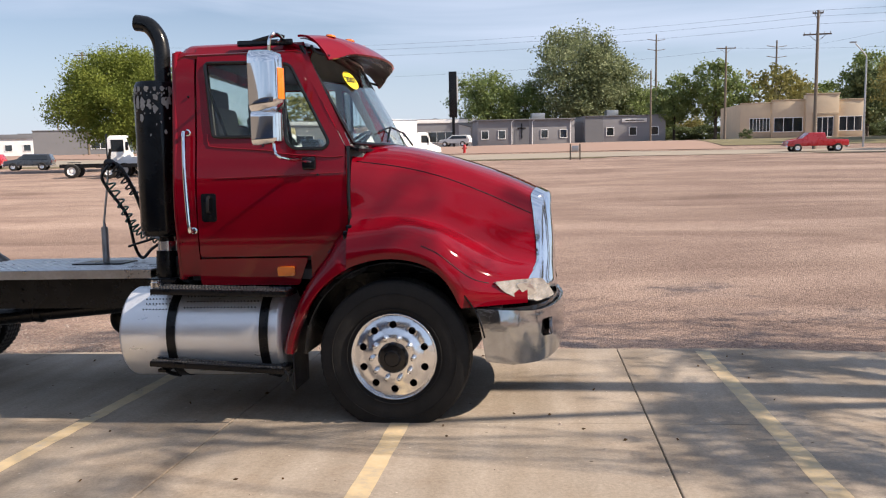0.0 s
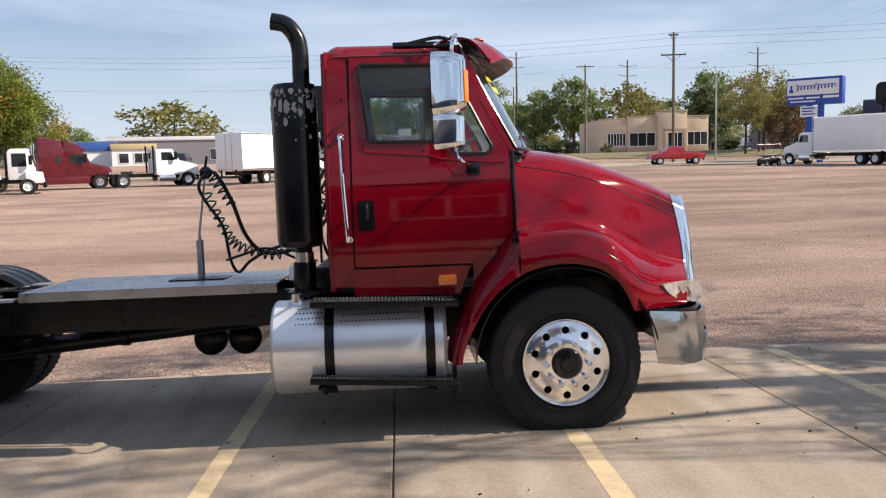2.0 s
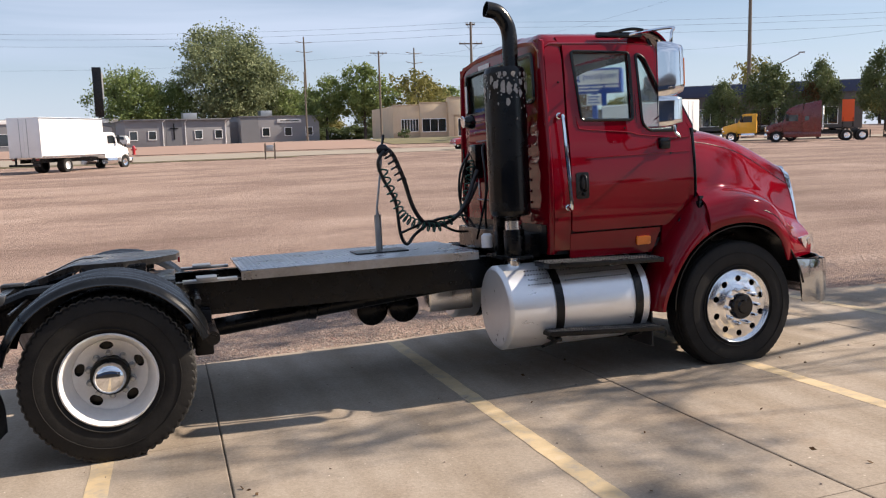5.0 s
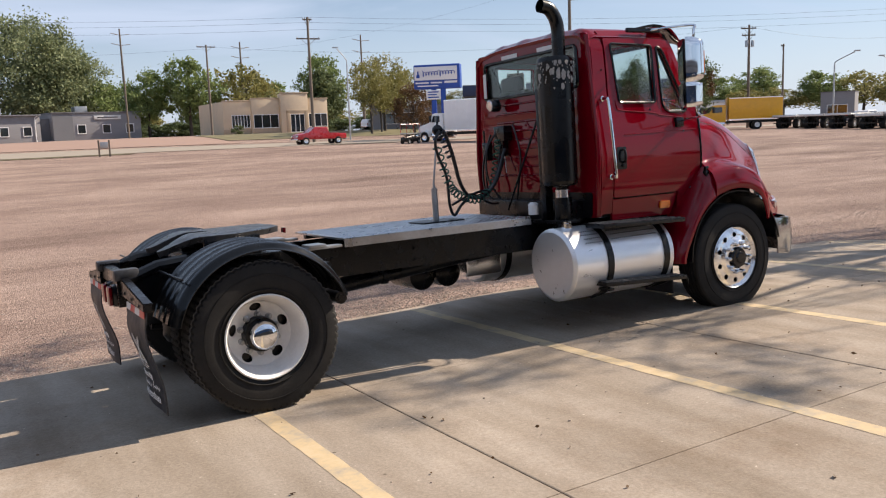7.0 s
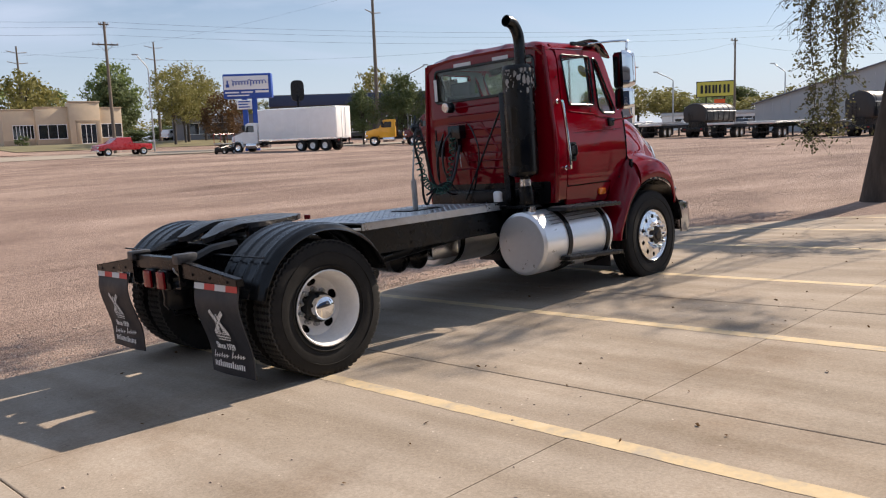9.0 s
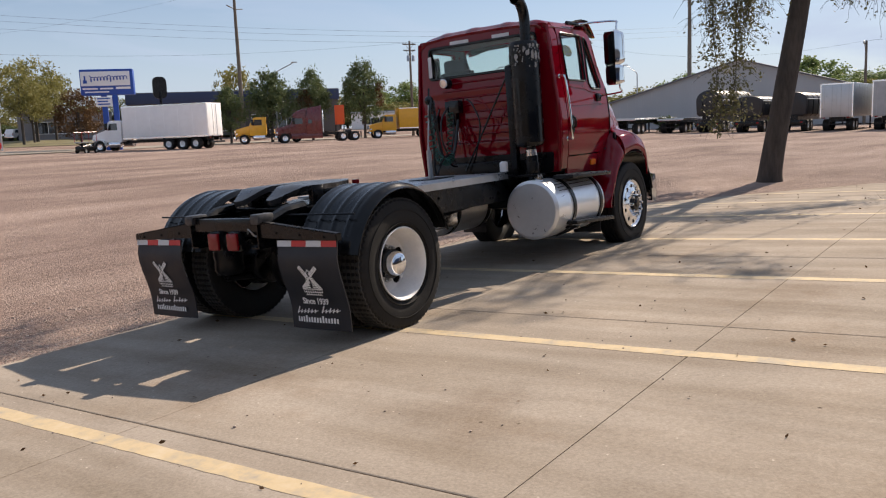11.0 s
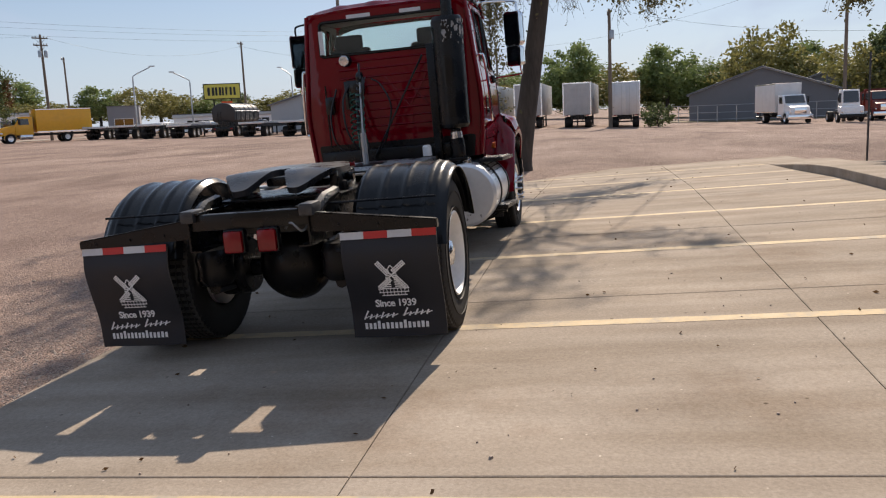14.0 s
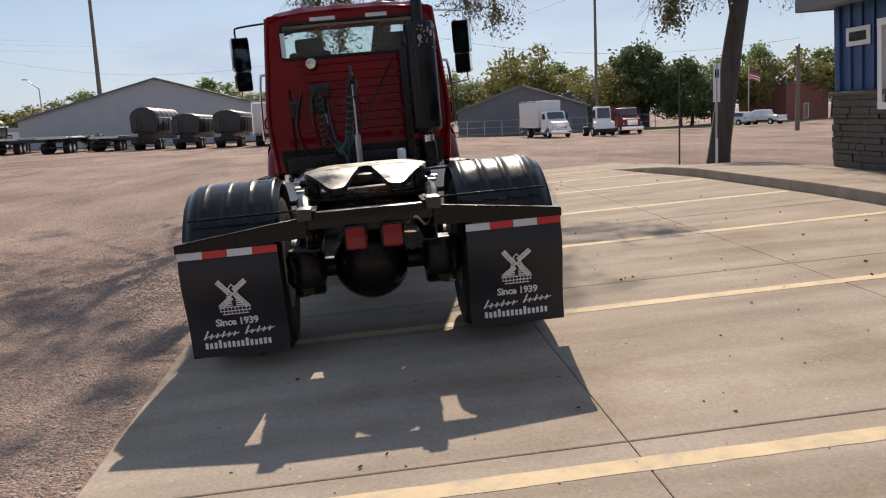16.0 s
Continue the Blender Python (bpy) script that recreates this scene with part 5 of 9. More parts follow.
# --- fuel tanks, straps, steps ---
for s in (-1, 1):
    cy, cz, r = s * 0.82, 0.623, 0.343
    x0, x1 = (-3.15, -1.93) if s < 0 else (-3.0, -1.95)
    bm = bmesh.new()
    lathe(bm, [(0, -0.022), (r * 0.9, -0.016), (r - 0.012, -0.004), (r, 0.012), (r, x1 - x0 - 0.012), (r - 0.012, x1 - x0 + 0.004), (r * 0.9, x1 - x0 + 0.016), (0, x1 - x0 + 0.02)], (x0, cy, cz), (1, 0, 0), 56)
    tank = part("fuel_tank", bm, TANKM, TRUCK, "brushed aluminium cylindrical fuel tank", 25)
    for x in (-2.745, -2.035):
        bm = bmesh.new()
        lathe(bm, [(r + 0.002, -0.033), (r + 0.012, -0.033), (r + 0.012, 0.033), (r + 0.002, 0.033)], (x, cy, cz), (1, 0, 0), 48)
        part("tank_strap", bm, SATIN, tank, "black tank strap")
    bm = bmesh.new()
    lathe(bm, [(0.055, -0.03), (0.055, 0.035), (0.048, 0.04), (0.048, 0.055), (0.0, 0.057)], (-2.99, cy + s * 0.02, cz + r), (0, 0, 1), 20)
    part("filler_cap", bm, ALUM, tank, "filler cap")
    # tread plate strip on top of the tank
    bm = bmesh.new()
    for i in range(22):
        for j in range(5):
            x = -2.66 + i * 0.026 + (0.013 if j % 2 else 0)
            t = radians(38 + j * 9)
            c = Vector((x, cy + s * (r + 0.002) * math.cos(t), cz + (r + 0.002) * math.sin(t)))
            lathe(bm, [(0.006, -0.002), (0.005, 0.004), (0.0, 0.005)], c, (0, s * math.cos(t), math.sin(t)), 6)
    for i in range(8):
        for j in range(4):
            x = -2.98 + i * 0.026 + (0.013 if j % 2 else 0)
            t = radians(36 + j * 8)
            c = Vector((x, cy + s * (r + 0.002) * math.cos(t), cz + (r + 0.002) * math.sin(t)))
            lathe(bm, [(0.006, -0.002), (0.005, 0.004), (0.0, 0.005)], c, (0, s * math.cos(t), math.sin(t)), 6)
    tagged(part("tank_grip_dimples", bm, SATIN, tank, "dark punched grip dots"), kind="stuff")
    for nm, z, ya, yb, xa, xb, drop in (("upper_step", 0.980, 0.96, 1.22, -2.86, -1.83, 0.030), ("lower_step", 0.436, 1.02, 1.245, -2.88, -1.86, 0.058)):
        bm = bmesh.new()
        a, b = sorted((s * ya, s * yb))
        # folded plate with raised grip teeth
        tilt = Matrix.Translation(((xa + xb) / 2, 0, z)) @ Matrix.Rotation(drop, 4, "Y") @ Matrix.Translation((-(xa + xb) / 2, 0, -z))
        box(bm, xa, xb, a, b, z - 0.042, z, 0.006, tilt)
        st_ = part(nm, bm, SATIN, tank, "black serrated step plate")
        bm = bmesh.new()
        for i in range(40):
            for j in range(3):
                x, y = xa + (xb - xa) * (i + 0.5 + 0.25 * (j % 2)) / 41, a + (b - a) * (j + 0.5) / 3
                lathe(bm, [(0.013, -0.002), (0.010, 0.006), (0.006, 0.007), (0.005, 0.001), (0.0, 0.001)], tilt @ Vector((x, y, z)), (0, 0, 1), 8)
        tagged(part("grip_teeth", bm, WORNM, st_), kind="stuff")
    for x in (-2.80, -2.0):
        bm = box(bmesh.new(), x - 0.03, x + 0.03, *sorted((s * 0.98, s * 1.22)), 0.375, 0.40, 0.003)
        tube(bm, spline([(x, s * 1.18, 0.395), (x, s * 1.08, 0.34), (x, s * 0.92, 0.285)], 4), 0.016, 6)
        part("step_bracket", bm, SATIN, tank)
    bm = bmesh.new()
    tube(bm, spline([(-1.87, s * 1.23, 0.395), (-1.84, s * 1.23, 0.36), (-1.845, s * 1.23, 0.31)], 4), 0.01, 6)
    part("step_hook", bm, SATIN, tank)

# --- chassis ---
for s in (-1, 1):
    bm = bmesh.new()
    y = s * 0.43
    sec = [(0.0, 0.74), (0.0, 1.005), (-0.085, 1.005), (-0.085, 0.995), (-0.012, 0.995), (-0.012, 0.75), (-0.085, 0.75), (-0.085, 0.74)]
    a = [bm.verts.new((-6.92, y + s * p, z)) for p, z in sec]
    b = [bm.verts.new((-0.15, y + s * p, z)) for p, z in sec]
    for i in range(len(sec)):
        bm.faces.new((a[i], a[(i + 1) % 8], b[(i + 1) % 8], b[i]))
    bm.faces.new(a)
    bm.faces.new(b)
    for x in (-5.25, -5.2, -3.4, -3.35, -4.4, -6.5, -6.45, -6.3):
        for z in (0.80, 0.90):
            lathe(bm, [(0.013, 0.0), (0.013, 0.012), (0.0, 0.013)], (x, y, z), (0, s, 0), 6)
    part("frame_rail", bm, BLACK, TRUCK, "black channel-section frame rail")
for x in (-3.3, -4.55, -5.3, -6.4):
    bm = bmesh.new()
    box(bm, x - 0.06, x + 0.06, -0.42, 0.42, 0.78, 0.96, 0.01)
    part("crossmember", bm, BLACK, TRUCK)
# box-section cover plates on the walked side, as deep as the rail
bm = bmesh.new()
tube(bm, [(-3.25, 0, 0.745), (-4.5, 0, 0.635), (-4.52, 0, 0.635)], 0.07, 16)
tube(bm, [(-4.52, 0, 0.635), (-5.85, 0, 0.52)], 0.075, 16)
lathe(bm, [(0.055, -0.06), (0.085, -0.03), (0.085, 0.03), (0.055, 0.06)], (-4.52, 0, 0.635), (1, 0, -0.05), 14)
part("drive_shaft", bm, BLACK, TRUCK, "black drive shaft")
for x in (-3.61, -3.91):
    bm = bmesh.new()
    lathe(bm, [(0, -0.30), (0.10, -0.285), (0.145, -0.25), (0.145, 0.25), (0.10, 0.285), (0, 0.30)], (x, 0.60, 0.515), (0, 1, 0), 24)
    part("air_tank", bm, BLACK, TRUCK, "black round-ended air tank", 50)
for x in (-3.61, -3.91):
    bm = bmesh.new()
    box(bm, x - 0.025, x + 0.025, 0.44, 0.50, 0.60, 0.80, 0.005)
    part("air_tank_bracket", bm, SATIN, TRUCK)
bm = bmesh.new()
box(bm, -3.35, -2.9, 0.40, 0.90, 0.42, 0.76, 0.03)
part("battery_box", bm, ALUM, TRUCK, "aluminium battery box")
# front axle and engine bulk
bm = bmesh.new()
tube(bm, spline([(-1.06, -0.92, 0.48), (-1.06, -0.72, 0.46), (-1.06, -0.45, 0.38), (-1.06, 0.45, 0.38), (-1.06, 0.72, 0.46), (-1.06, 0.92, 0.48)], 6), 0.055, 10)
for s in (-1, 1):
    for z in (0.52, 0.55, 0.58):
        box(bm, -1.75, -0.35, s * 0.42 - 0.045, s * 0.42 + 0.045, z - 0.012, z + 0.012)
part("front_axle", bm, SATIN, TRUCK, "black steer axle beam with leaf springs")
bm = bmesh.new()
box(bm, -2.3, -0.2, -0.36, 0.36, 0.55, 1.5, 0.08)
part("engine", bm, SATIN, TRUCK)

# deck plate between cab and fifth wheel, with a raised diamond pattern
bm = bmesh.new()
box(bm, -5.12, -3.18, -0.55, 0.62, 1.055, 1.075, 0.004)
box(bm, -5.12, -3.18, -0.55, -0.54, 1.00, 1.06)
DECK = part("deck_plate", bm, DECKM, TRUCK, "aluminium diamond-tread deck plate")
bm = bmesh.new()
for i in range(48):
    for j in range(26):
        x, y = -5.10 + i * 0.04, -0.53 + j * 0.044
        t = radians(45 if (i + j) % 2 else -45)
        u, w = Vector((math.cos(t), math.sin(t), 0)) * 0.017, Vector((-math.sin(t), math.cos(t), 0)) * 0.006
        c = Vector((x, y, 1.075))
        q = [bm.verts.new(c + d) for d in (u, w, -u, -w)]
        p = bm.verts.new(c + Vector((0, 0, 0.004)))
        for k in range(4):
            bm.faces.new((q[k], q[(k + 1) % 4], p))
tagged(part("tread_pattern", bm, DECKM, DECK, "raised diamond tread", 20), kind="stuff")
bm = bmesh.new()
for y in (-0.5, 0.55):
    box(bm, -5.05, -3.2, y - 0.03, y + 0.03, 1.005, 1.055)
part("deck_bearer", bm, BLACK, DECK)

# tall rod that carries the trailer lines
bm = bmesh.new()
box(bm, -4.12, -3.66, -0.12, 0.18, 1.076, 1.088, 0.004)
pogo = part("hose_tender", bm, SATIN, TRUCK, "spring-based rod that holds the trailer lines")
bm = bmesh.new()
tube(bm, [(-3.885, 0.04, 1.085), (-3.885, 0.04, 1.40)], 0.030, 14)
part("spring_sleeve", bm, GALV, pogo)
bm = bmesh.new()
tube(bm, [(-3.885, 0.04, 1.40), (-3.885, 0.04, 1.46), (-3.84, 0.04, 1.75), (-3.80, 0.04, 2.04)], [0.016, 0.0095, 0.0095, 0.008], 8)
part("rod", bm, GALV, pogo)
bm = bmesh.new()
lathe(bm, [(0.0, -0.03), (0.05, -0.02), (0.055, 0.0), (0.05, 0.02), (0, 0.03)], (-3.805, 0.04, 1.955), (0.2, 1, 0), 12)
tube(bm, [(-3.82, 0.04, 1.93), (-3.79, 0.04, 2.09)], 0.012, 6)
part("line_clamp", bm, PLASTIC, pogo)


def coil(pts, r, turns, rad):
    base = spline(pts, 40)
    out = []
    n = len(base)
    for i, p in enumerate(base):
        d = (base[min(i + 1, n - 1)] - base[max(i - 1, 0)]).normalized()
        u, w = frame_of(d)
        for j in range(3):
            t = 2 * math.pi * turns * (i + j / 3) / n
            out.append(p + (u * math.cos(t) + w * math.sin(t)) * r)
    return out


runs = [
    ("electric_line", HOSE, spline([(-3.80, 0.05, 1.97), (-3.72, 0.06, 1.93), (-3.62, 0.10, 1.72), (-3.52, 0.14, 1.42), (-3.38, 0.18, 1.27), (-3.16, 0.24, 1.28), (-2.98, 0.30, 1.42), (-2.82, 0.34, 1.74)], 8), 0.019),
    ("electric_line", HOSE, spline([(-3.80, 0.02, 1.95), (-3.86, 0.0, 1.85), (-3.82, 0.04, 1.72), (-3.70, 0.10, 1.50), (-3.66, 0.14, 1.22), (-3.60, 0.16, 1.11), (-3.50, 0.18, 1.20), (-3.30, 0.24, 1.30), (-3.0, 0.32, 1.36), (-2.80, 0.40, 1.62)], 8), 0.015),
    ("electric_line", HOSE, spline([(-3.68, 0.06, 1.22), (-3.55, 0.10, 1.26), (-3.35, 0.2, 1.30), (-3.1, 0.28, 1.19), (-2.95, 0.32, 1.17)], 8), 0.012),
    ("air_line", HOSE, coil([(-3.78, 0.03, 1.95), (-3.70, 0.08, 1.82), (-3.62, 0.12, 1.68)], 0.035, 6, 0), 0.008),
    ("air_line", GREENH, coil([(-3.82, 0.05, 1.80), (-3.74, 0.09, 1.60), (-3.66, 0.12, 1.42), (-3.58, 0.14, 1.33), (-3.44, 0.18, 1.27), (-3.28, 0.22, 1.24), (-3.12, 0.26, 1.30)], 0.038, 18, 0), 0.008),
    ("air_line", GREENH, coil([(-2.98, 0.40, 1.30), (-2.90, 0.42, 1.55), (-2.84, 0.42, 1.85)], 0.034, 9, 0), 0.008),
    ("air_line", HOSE, spline([(-3.12, 0.26, 1.30), (-2.98, 0.36, 1.38), (-2.88, 0.38, 1.60), (-2.80, 0.40, 1.95)], 8), 0.010),
    ("air_line", HOSE, spline([(-2.80, 0.46, 1.95), (-2.92, 0.52, 1.75), (-2.95, 0.50, 1.45), (-2.86, 0.42, 1.22), (-2.80, 0.30, 1.12)], 8), 0.012),
    ("air_line", HOSE, spline([(-2.80, 0.62, 1.90), (-2.86, 0.70, 1.60), (-2.88, 0.66, 1.30), (-2.82, 0.50, 1.14)], 8), 0.012),
    ("air_line", HOSE, spline([(-2.80, 0.20, 1.98), (-2.86, 0.08, 1.90), (-2.88, -0.02, 1.65), (-2.86, 0.08, 1.30), (-2.80, 0.2, 1.15)], 8), 0.010),
    ("cable", PRINT, spline([(-2.78, 0.42, 1.72), (-2.80, 0.37, 1.62), (-2.80, 0.36, 1.48)], 6), 0.006),
]
for nm, mt, pts, r in runs:
    bm = bmesh.new()
    tube(bm, pts, r, 6)
    part(nm, bm, mt, TRUCK, "coiled green air line" if mt is GREENH else "black trailer line", 60)
# holders on the cab's back
bm = bmesh.new()
box(bm, -2.83, -2.755, 0.36, 0.52, 1.66, 1.98, 0.012)
box(bm, -2.85, -2.74, 0.30, 0.44, 1.82, 1.98, 0.012)
box(bm, -2.83, -2.755, 0.66, 0.76, 1.62, 1.82, 0.012)
part("line_holder", bm, PLASTIC, TRUCK, "black gladhand holder on the cab wall")
bm = bmesh.new()
lathe(bm, [(0.0, -0.10), (0.035, -0.095), (0.055, -0.07), (0.065, -0.03), (0.066, 0.0), (0.0, 0.0)], (-2.79, 0.47, 2.20), (1, 0, 0.1), 20)
wl_ = part("work_lamp", bm, PLASTIC, TRUCK, "round work lamp behind the cab")
bm = bmesh.new()
lathe(bm, [(0.058, -0.005), (0.05, -0.012), (0, -0.016)], (-2.888, 0.47, 2.20), (1, 0, 0.1), 20)
part("lamp_lens", bm, LAMPL, wl_)
bm = bmesh.new()
tube(bm, [(-2.86, -0.42, 2.18), (-2.90, 0.22, 1.10)], 0.011, 6)
tube(bm, [(-2.80, 0.75, 1.95), (-2.80, 0.75, 1.25)], 0.010, 6)
part("stay_rod", bm, SATIN, TRUCK)

# --- exhaust: upright muffler in a black shield, curved tailpipe ---
EX = Vector((-2.955, -0.74, 0))
bm = bmesh.new()
lathe(bm, [(0.06, 1.34), (0.150, 1.36), (0.165, 1.38), (0.165, 2.52), (0.150, 2.545), (0.06, 2.55)], EX, (0, 0, 1), 36)
muf = part("muffler", bm, BLACK, TRUCK, "glossy black upright muffler with peeling paint", 40)
bm = bmesh.new()
lathe(bm, [(0.172, 1.40), (0.172, 2.50)], EX, (0, 0, 1), 36)
bmesh.ops.delete(bm, geom=[v for v in bm.verts if v.co.x > EX.x + 0.10], context="VERTS")
thicken(bm, 0.004)
part("heat_shield", bm, BLACK, muf, "", 40)
bm = bmesh.new()
rnd = random.Random(8)
for k in range(95):
    t, z = rnd.uniform(-3.3, -0.3), min(2.49, 2.50 - abs(rnd.gauss(0, 0.14)))
    c = EX + Vector((math.cos(t) * 0.1775, math.sin(t) * 0.1775, z))
    u, w = Vector((-math.sin(t), math.cos(t), 0)), Vector((0, 0, 1))
    r = rnd.uniform(0.004, 0.010) if rnd.random() < 0.75 else rnd.uniform(0.014, 0.028)
    q = []
    for i in range(8):
        a = 2 * math.pi * i / 8
        d = c - EX + u * math.cos(a) * r * rnd.uniform(0.5, 1.2) + w * math.sin(a) * r * rnd.uniform(0.8, 1.8)
        k2 = 0.1772 / math.hypot(d.x, d.y)
        q.append(bm.verts.new((EX.x + d.x * k2, EX.y + d.y * k2, min(d.z, 2.502))))
    bm.faces.new(q)
tagged(part("peeled_patch", bm, RUST, muf, "bare patches where the paint peels"), kind="stuff")
bm = bmesh.new()
tube(bm, spline([(EX.x + 0.055, EX.y, 2.50), (EX.x + 0.055, EX.y, 2.66), (EX.x + 0.055, EX.y, 2.80), (EX.x + 0.03, EX.y, 2.90), (EX.x - 0.04, EX.y, 2.985), (EX.x - 0.14, EX.y, 3.01)], 6), 0.062, 20, False)
thicken(bm, 0.004)
part("tailpipe", bm, BLACK, muf, "black curved exhaust tip", 60)
bm = bmesh.new()
tube(bm, [(EX.x + 0.02, EX.y, 1.315), (EX.x + 0.02, EX.y, 1.235)], 0.071, 20)
part("exhaust_clamp", bm, ALUM, muf, "bright band clamp")
bm = bmesh.new()
tube(bm, [(EX.x + 0.02, EX.y, 1.40), (EX.x + 0.02, EX.y, 1.20)], 0.060, 16)
tube(bm, spline([(EX.x + 0.02, EX.y, 1.24), (EX.x + 0.02, EX.y, 1.02), (EX.x + 0.06, EX.y + 0.10, 0.90), (EX.x + 0.3, EX.y + 0.25, 0.82)], 6), 0.085, 16)
part("exhaust_elbow", bm, BLACK, muf)
bm = bmesh.new()
box(bm, -3.02, -2.93, -0.585, -0.50, 1.0, 2.28, 0.008)
box(bm, -3.0, -2.95, -0.60, -0.50, 1.45, 1.49)
box(bm, -3.0, -2.95, -0.60, -0.50, 2.20, 2.24)
box(bm, -3.06, -2.82, -0.86, -0.42, 1.0, 1.03, 0.004)
part("muffler_post", bm, SATIN, muf, "black steel muffler post")
bm = bmesh.new()
lathe(bm, [(0, 0.0), (0.05, 0.0), (0.05, 0.10), (0.03, 0.12), (0, 0.12)], (-3.05, -0.42, 1.08), (0, 0, 1), 18)
part("filter_can", bm, WHITE, TRUCK, "small white filter canister on the frame")
bm = bmesh.new()
box(bm, -2.86, -2.72, -0.78, 0.85, 1.0, 1.20, 0.02)
part("cab_mount", bm, SATIN, TRUCK)

# --- rear suspension, axle, fifth wheel ---
bm = bmesh.new()
tube(bm, [(-6.07, -0.98, 0.485), (-6.07, 0.98, 0.485)], 0.075, 16)
lathe(bm, [(0.07, -0.26), (0.20, -0.20), (0.275, -0.06), (0.285, 0.04), (0.25, 0.13), (0.17, 0.19), (0.06, 0.22), (0.0, 0.225)], (-6.07, 0.02, 0.50), (-1, 0, 0), 32)
part("drive_axle", bm, SATIN, TRUCK, "black rear axle with differential housing", 50)
for s in (-1, 1):
    bm = bmesh.new()
    tube(bm, spline([(-5.45, s * 0.47, 0.58), (-5.8, s * 0.5, 0.40), (-6.1, s * 0.5, 0.38), (-6.55, s * 0.48, 0.42)], 6), 0.045, 8)
    box(bm, -5.50, -5.36, s * 0.47 - 0.07, s * 0.47 + 0.07, 0.45, 0.80, 0.02)
    part("suspension_arm", bm, SATIN, TRUCK)
    bm = bmesh.new()
    lathe(bm, [(0.0, -0.13), (0.20, -0.12), (0.215, -0.10), (0.215, 0.0), (0.225, 0.02), (0.225, 0.10), (0.0, 0.11)], (-6.065, s * 0.50, 0.497), (0, s, 0), 32)
    part("rear_brake_drum", bm, SATIN, TRUCK, "black rear brake drum", 50)
    bm = bmesh.new()
    box(bm, -6.20, -5.93, s * 0.46 - 0.05, s * 0.46 + 0.05, 0.34, 0.78, 0.02)
    for x in (-6.17, -5.96):
        tube(bm, [(x, s * 0.52, 0.30), (x, s * 0.52, 0.74)], 0.014, 6)
    part("axle_seat", bm, SATIN, TRUCK)
    bm = bmesh.new()
    lathe(bm, [(0, 0), (0.11, 0.0), (0.14, 0.05), (0.13, 0.12), (0.14, 0.20), (0.11, 0.26), (0, 0.26)], (-6.50, s * 0.48, 0.44), (0, 0, 1), 24)
    part("air_spring", bm, SATIN, TRUCK, "rubber air spring", 50)
    bm = bmesh.new()
    lathe(bm, [(0, 0), (0.085, 0.0), (0.095, 0.03), (0.095, 0.17), (0.085, 0.20), (0, 0.20)], (-5.72, s * 0.62, 0.42), (-1, 0, 0.1), 20)
    part("brake_chamber", bm, SATIN, TRUCK)
bm = bmesh.new()
lathe(bm, [(0.0, -0.10), (0.05, -0.10), (0.05, 0.10), (0.0, 0.10)], (-5.38, -0.90, 0.66), (0, 1, 0), 14)
lathe(bm, [(0.0, -0.11), (0.03, -0.11), (0.03, -0.10)], (-5.38, -0.90, 0.66), (0, 1, 0), 10)
box(bm, -5.42, -5.34, -0.85, -0.42, 0.63, 0.70, 0.01)
part("fender_mount", bm, SATIN, TRUCK)

# fifth wheel: horseshoe top plate with ramps and a throat
FW = [(-5.70, -0.36), (-5.58, -0.25), (-5.55, 0.0), (-5.58, 0.25), (-5.70, 0.36), (-5.95, 0.44), (-6.18, 0.45), (-6.32, 0.40), (-6.58, 0.24), (-6.56, 0.16), (-6.30, 0.055), (-6.14, 0.045), (-6.09, 0.0), (-6.14, -0.045), (-6.30, -0.055), (-6.56, -0.16), (-6.58, -0.24), (-6.32, -0.40), (-6.18, -0.45), (-5.95, -0.44)]


def plate(x, y):
    ramp = smooth(-6.25, -6.62, x)
    return Vector((x, y, 1.215 - 0.115 * ramp - 0.012 * smooth(0.30, 0.45, abs(y))))


bm = bmesh.new()
panel(bm, rounded(FW, 0.03, 2), [], plate, 0.06, 0.045)
fw = part("fifth_wheel", bm, GREASE, TRUCK, "greased steel fifth-wheel coupling plate", 40)
bm = bmesh.new()
for s in (-1, 1):
    box(bm, -6.25, -5.80, s * 0.40 - 0.03, s * 0.40 + 0.03, 1.03, 1.18, 0.01)
    box(bm, -6.14, -5.92, s * 0.40 - 0.06, s * 0.40 + 0.06, 1.01, 1.10, 0.02)
    tube(bm, [(-6.03, s * 0.49, 1.12), (-6.03, s * 0.34, 1.12)], 0.03, 10)
box(bm, -6.30, -5.75, -0.10, 0.10, 1.10, 1.17, 0.02)
part("pivot_bracket", bm, BLACK, fw)
bm = bmesh.new()
box(bm, -6.40, -5.60, -0.50, 0.50, 1.008, 1.028, 0.003)
part("mounting_plate", bm, BLACK, fw)
bm = bmesh.new()
tube(bm, [(-6.0, -0.30, 1.14), (-6.0, -0.62, 1.14), (-6.03, -0.64, 1.14)], 0.010, 6)
part("release_handle", bm, SATIN, fw)
bm = bmesh.new()
box(bm, -5.57, -5.555, -0.36, -0.28, 1.16, 1.20, 0.004)
part("red_reflector", bm, REDLENS, fw, "small red reflector")
for s in (-1, 1):
    bm = box(bmesh.new(), -5.55, -5.15, s * 0.52 - 0.05, s * 0.52 + 0.05, 1.008, 1.03, 0.003)
    box(bm, -5.45, -5.30, s * 0.50 - 0.09, s * 0.50 + 0.09, 1.028, 1.05, 0.003)
    part("frame_angle", bm, GALV, TRUCK)

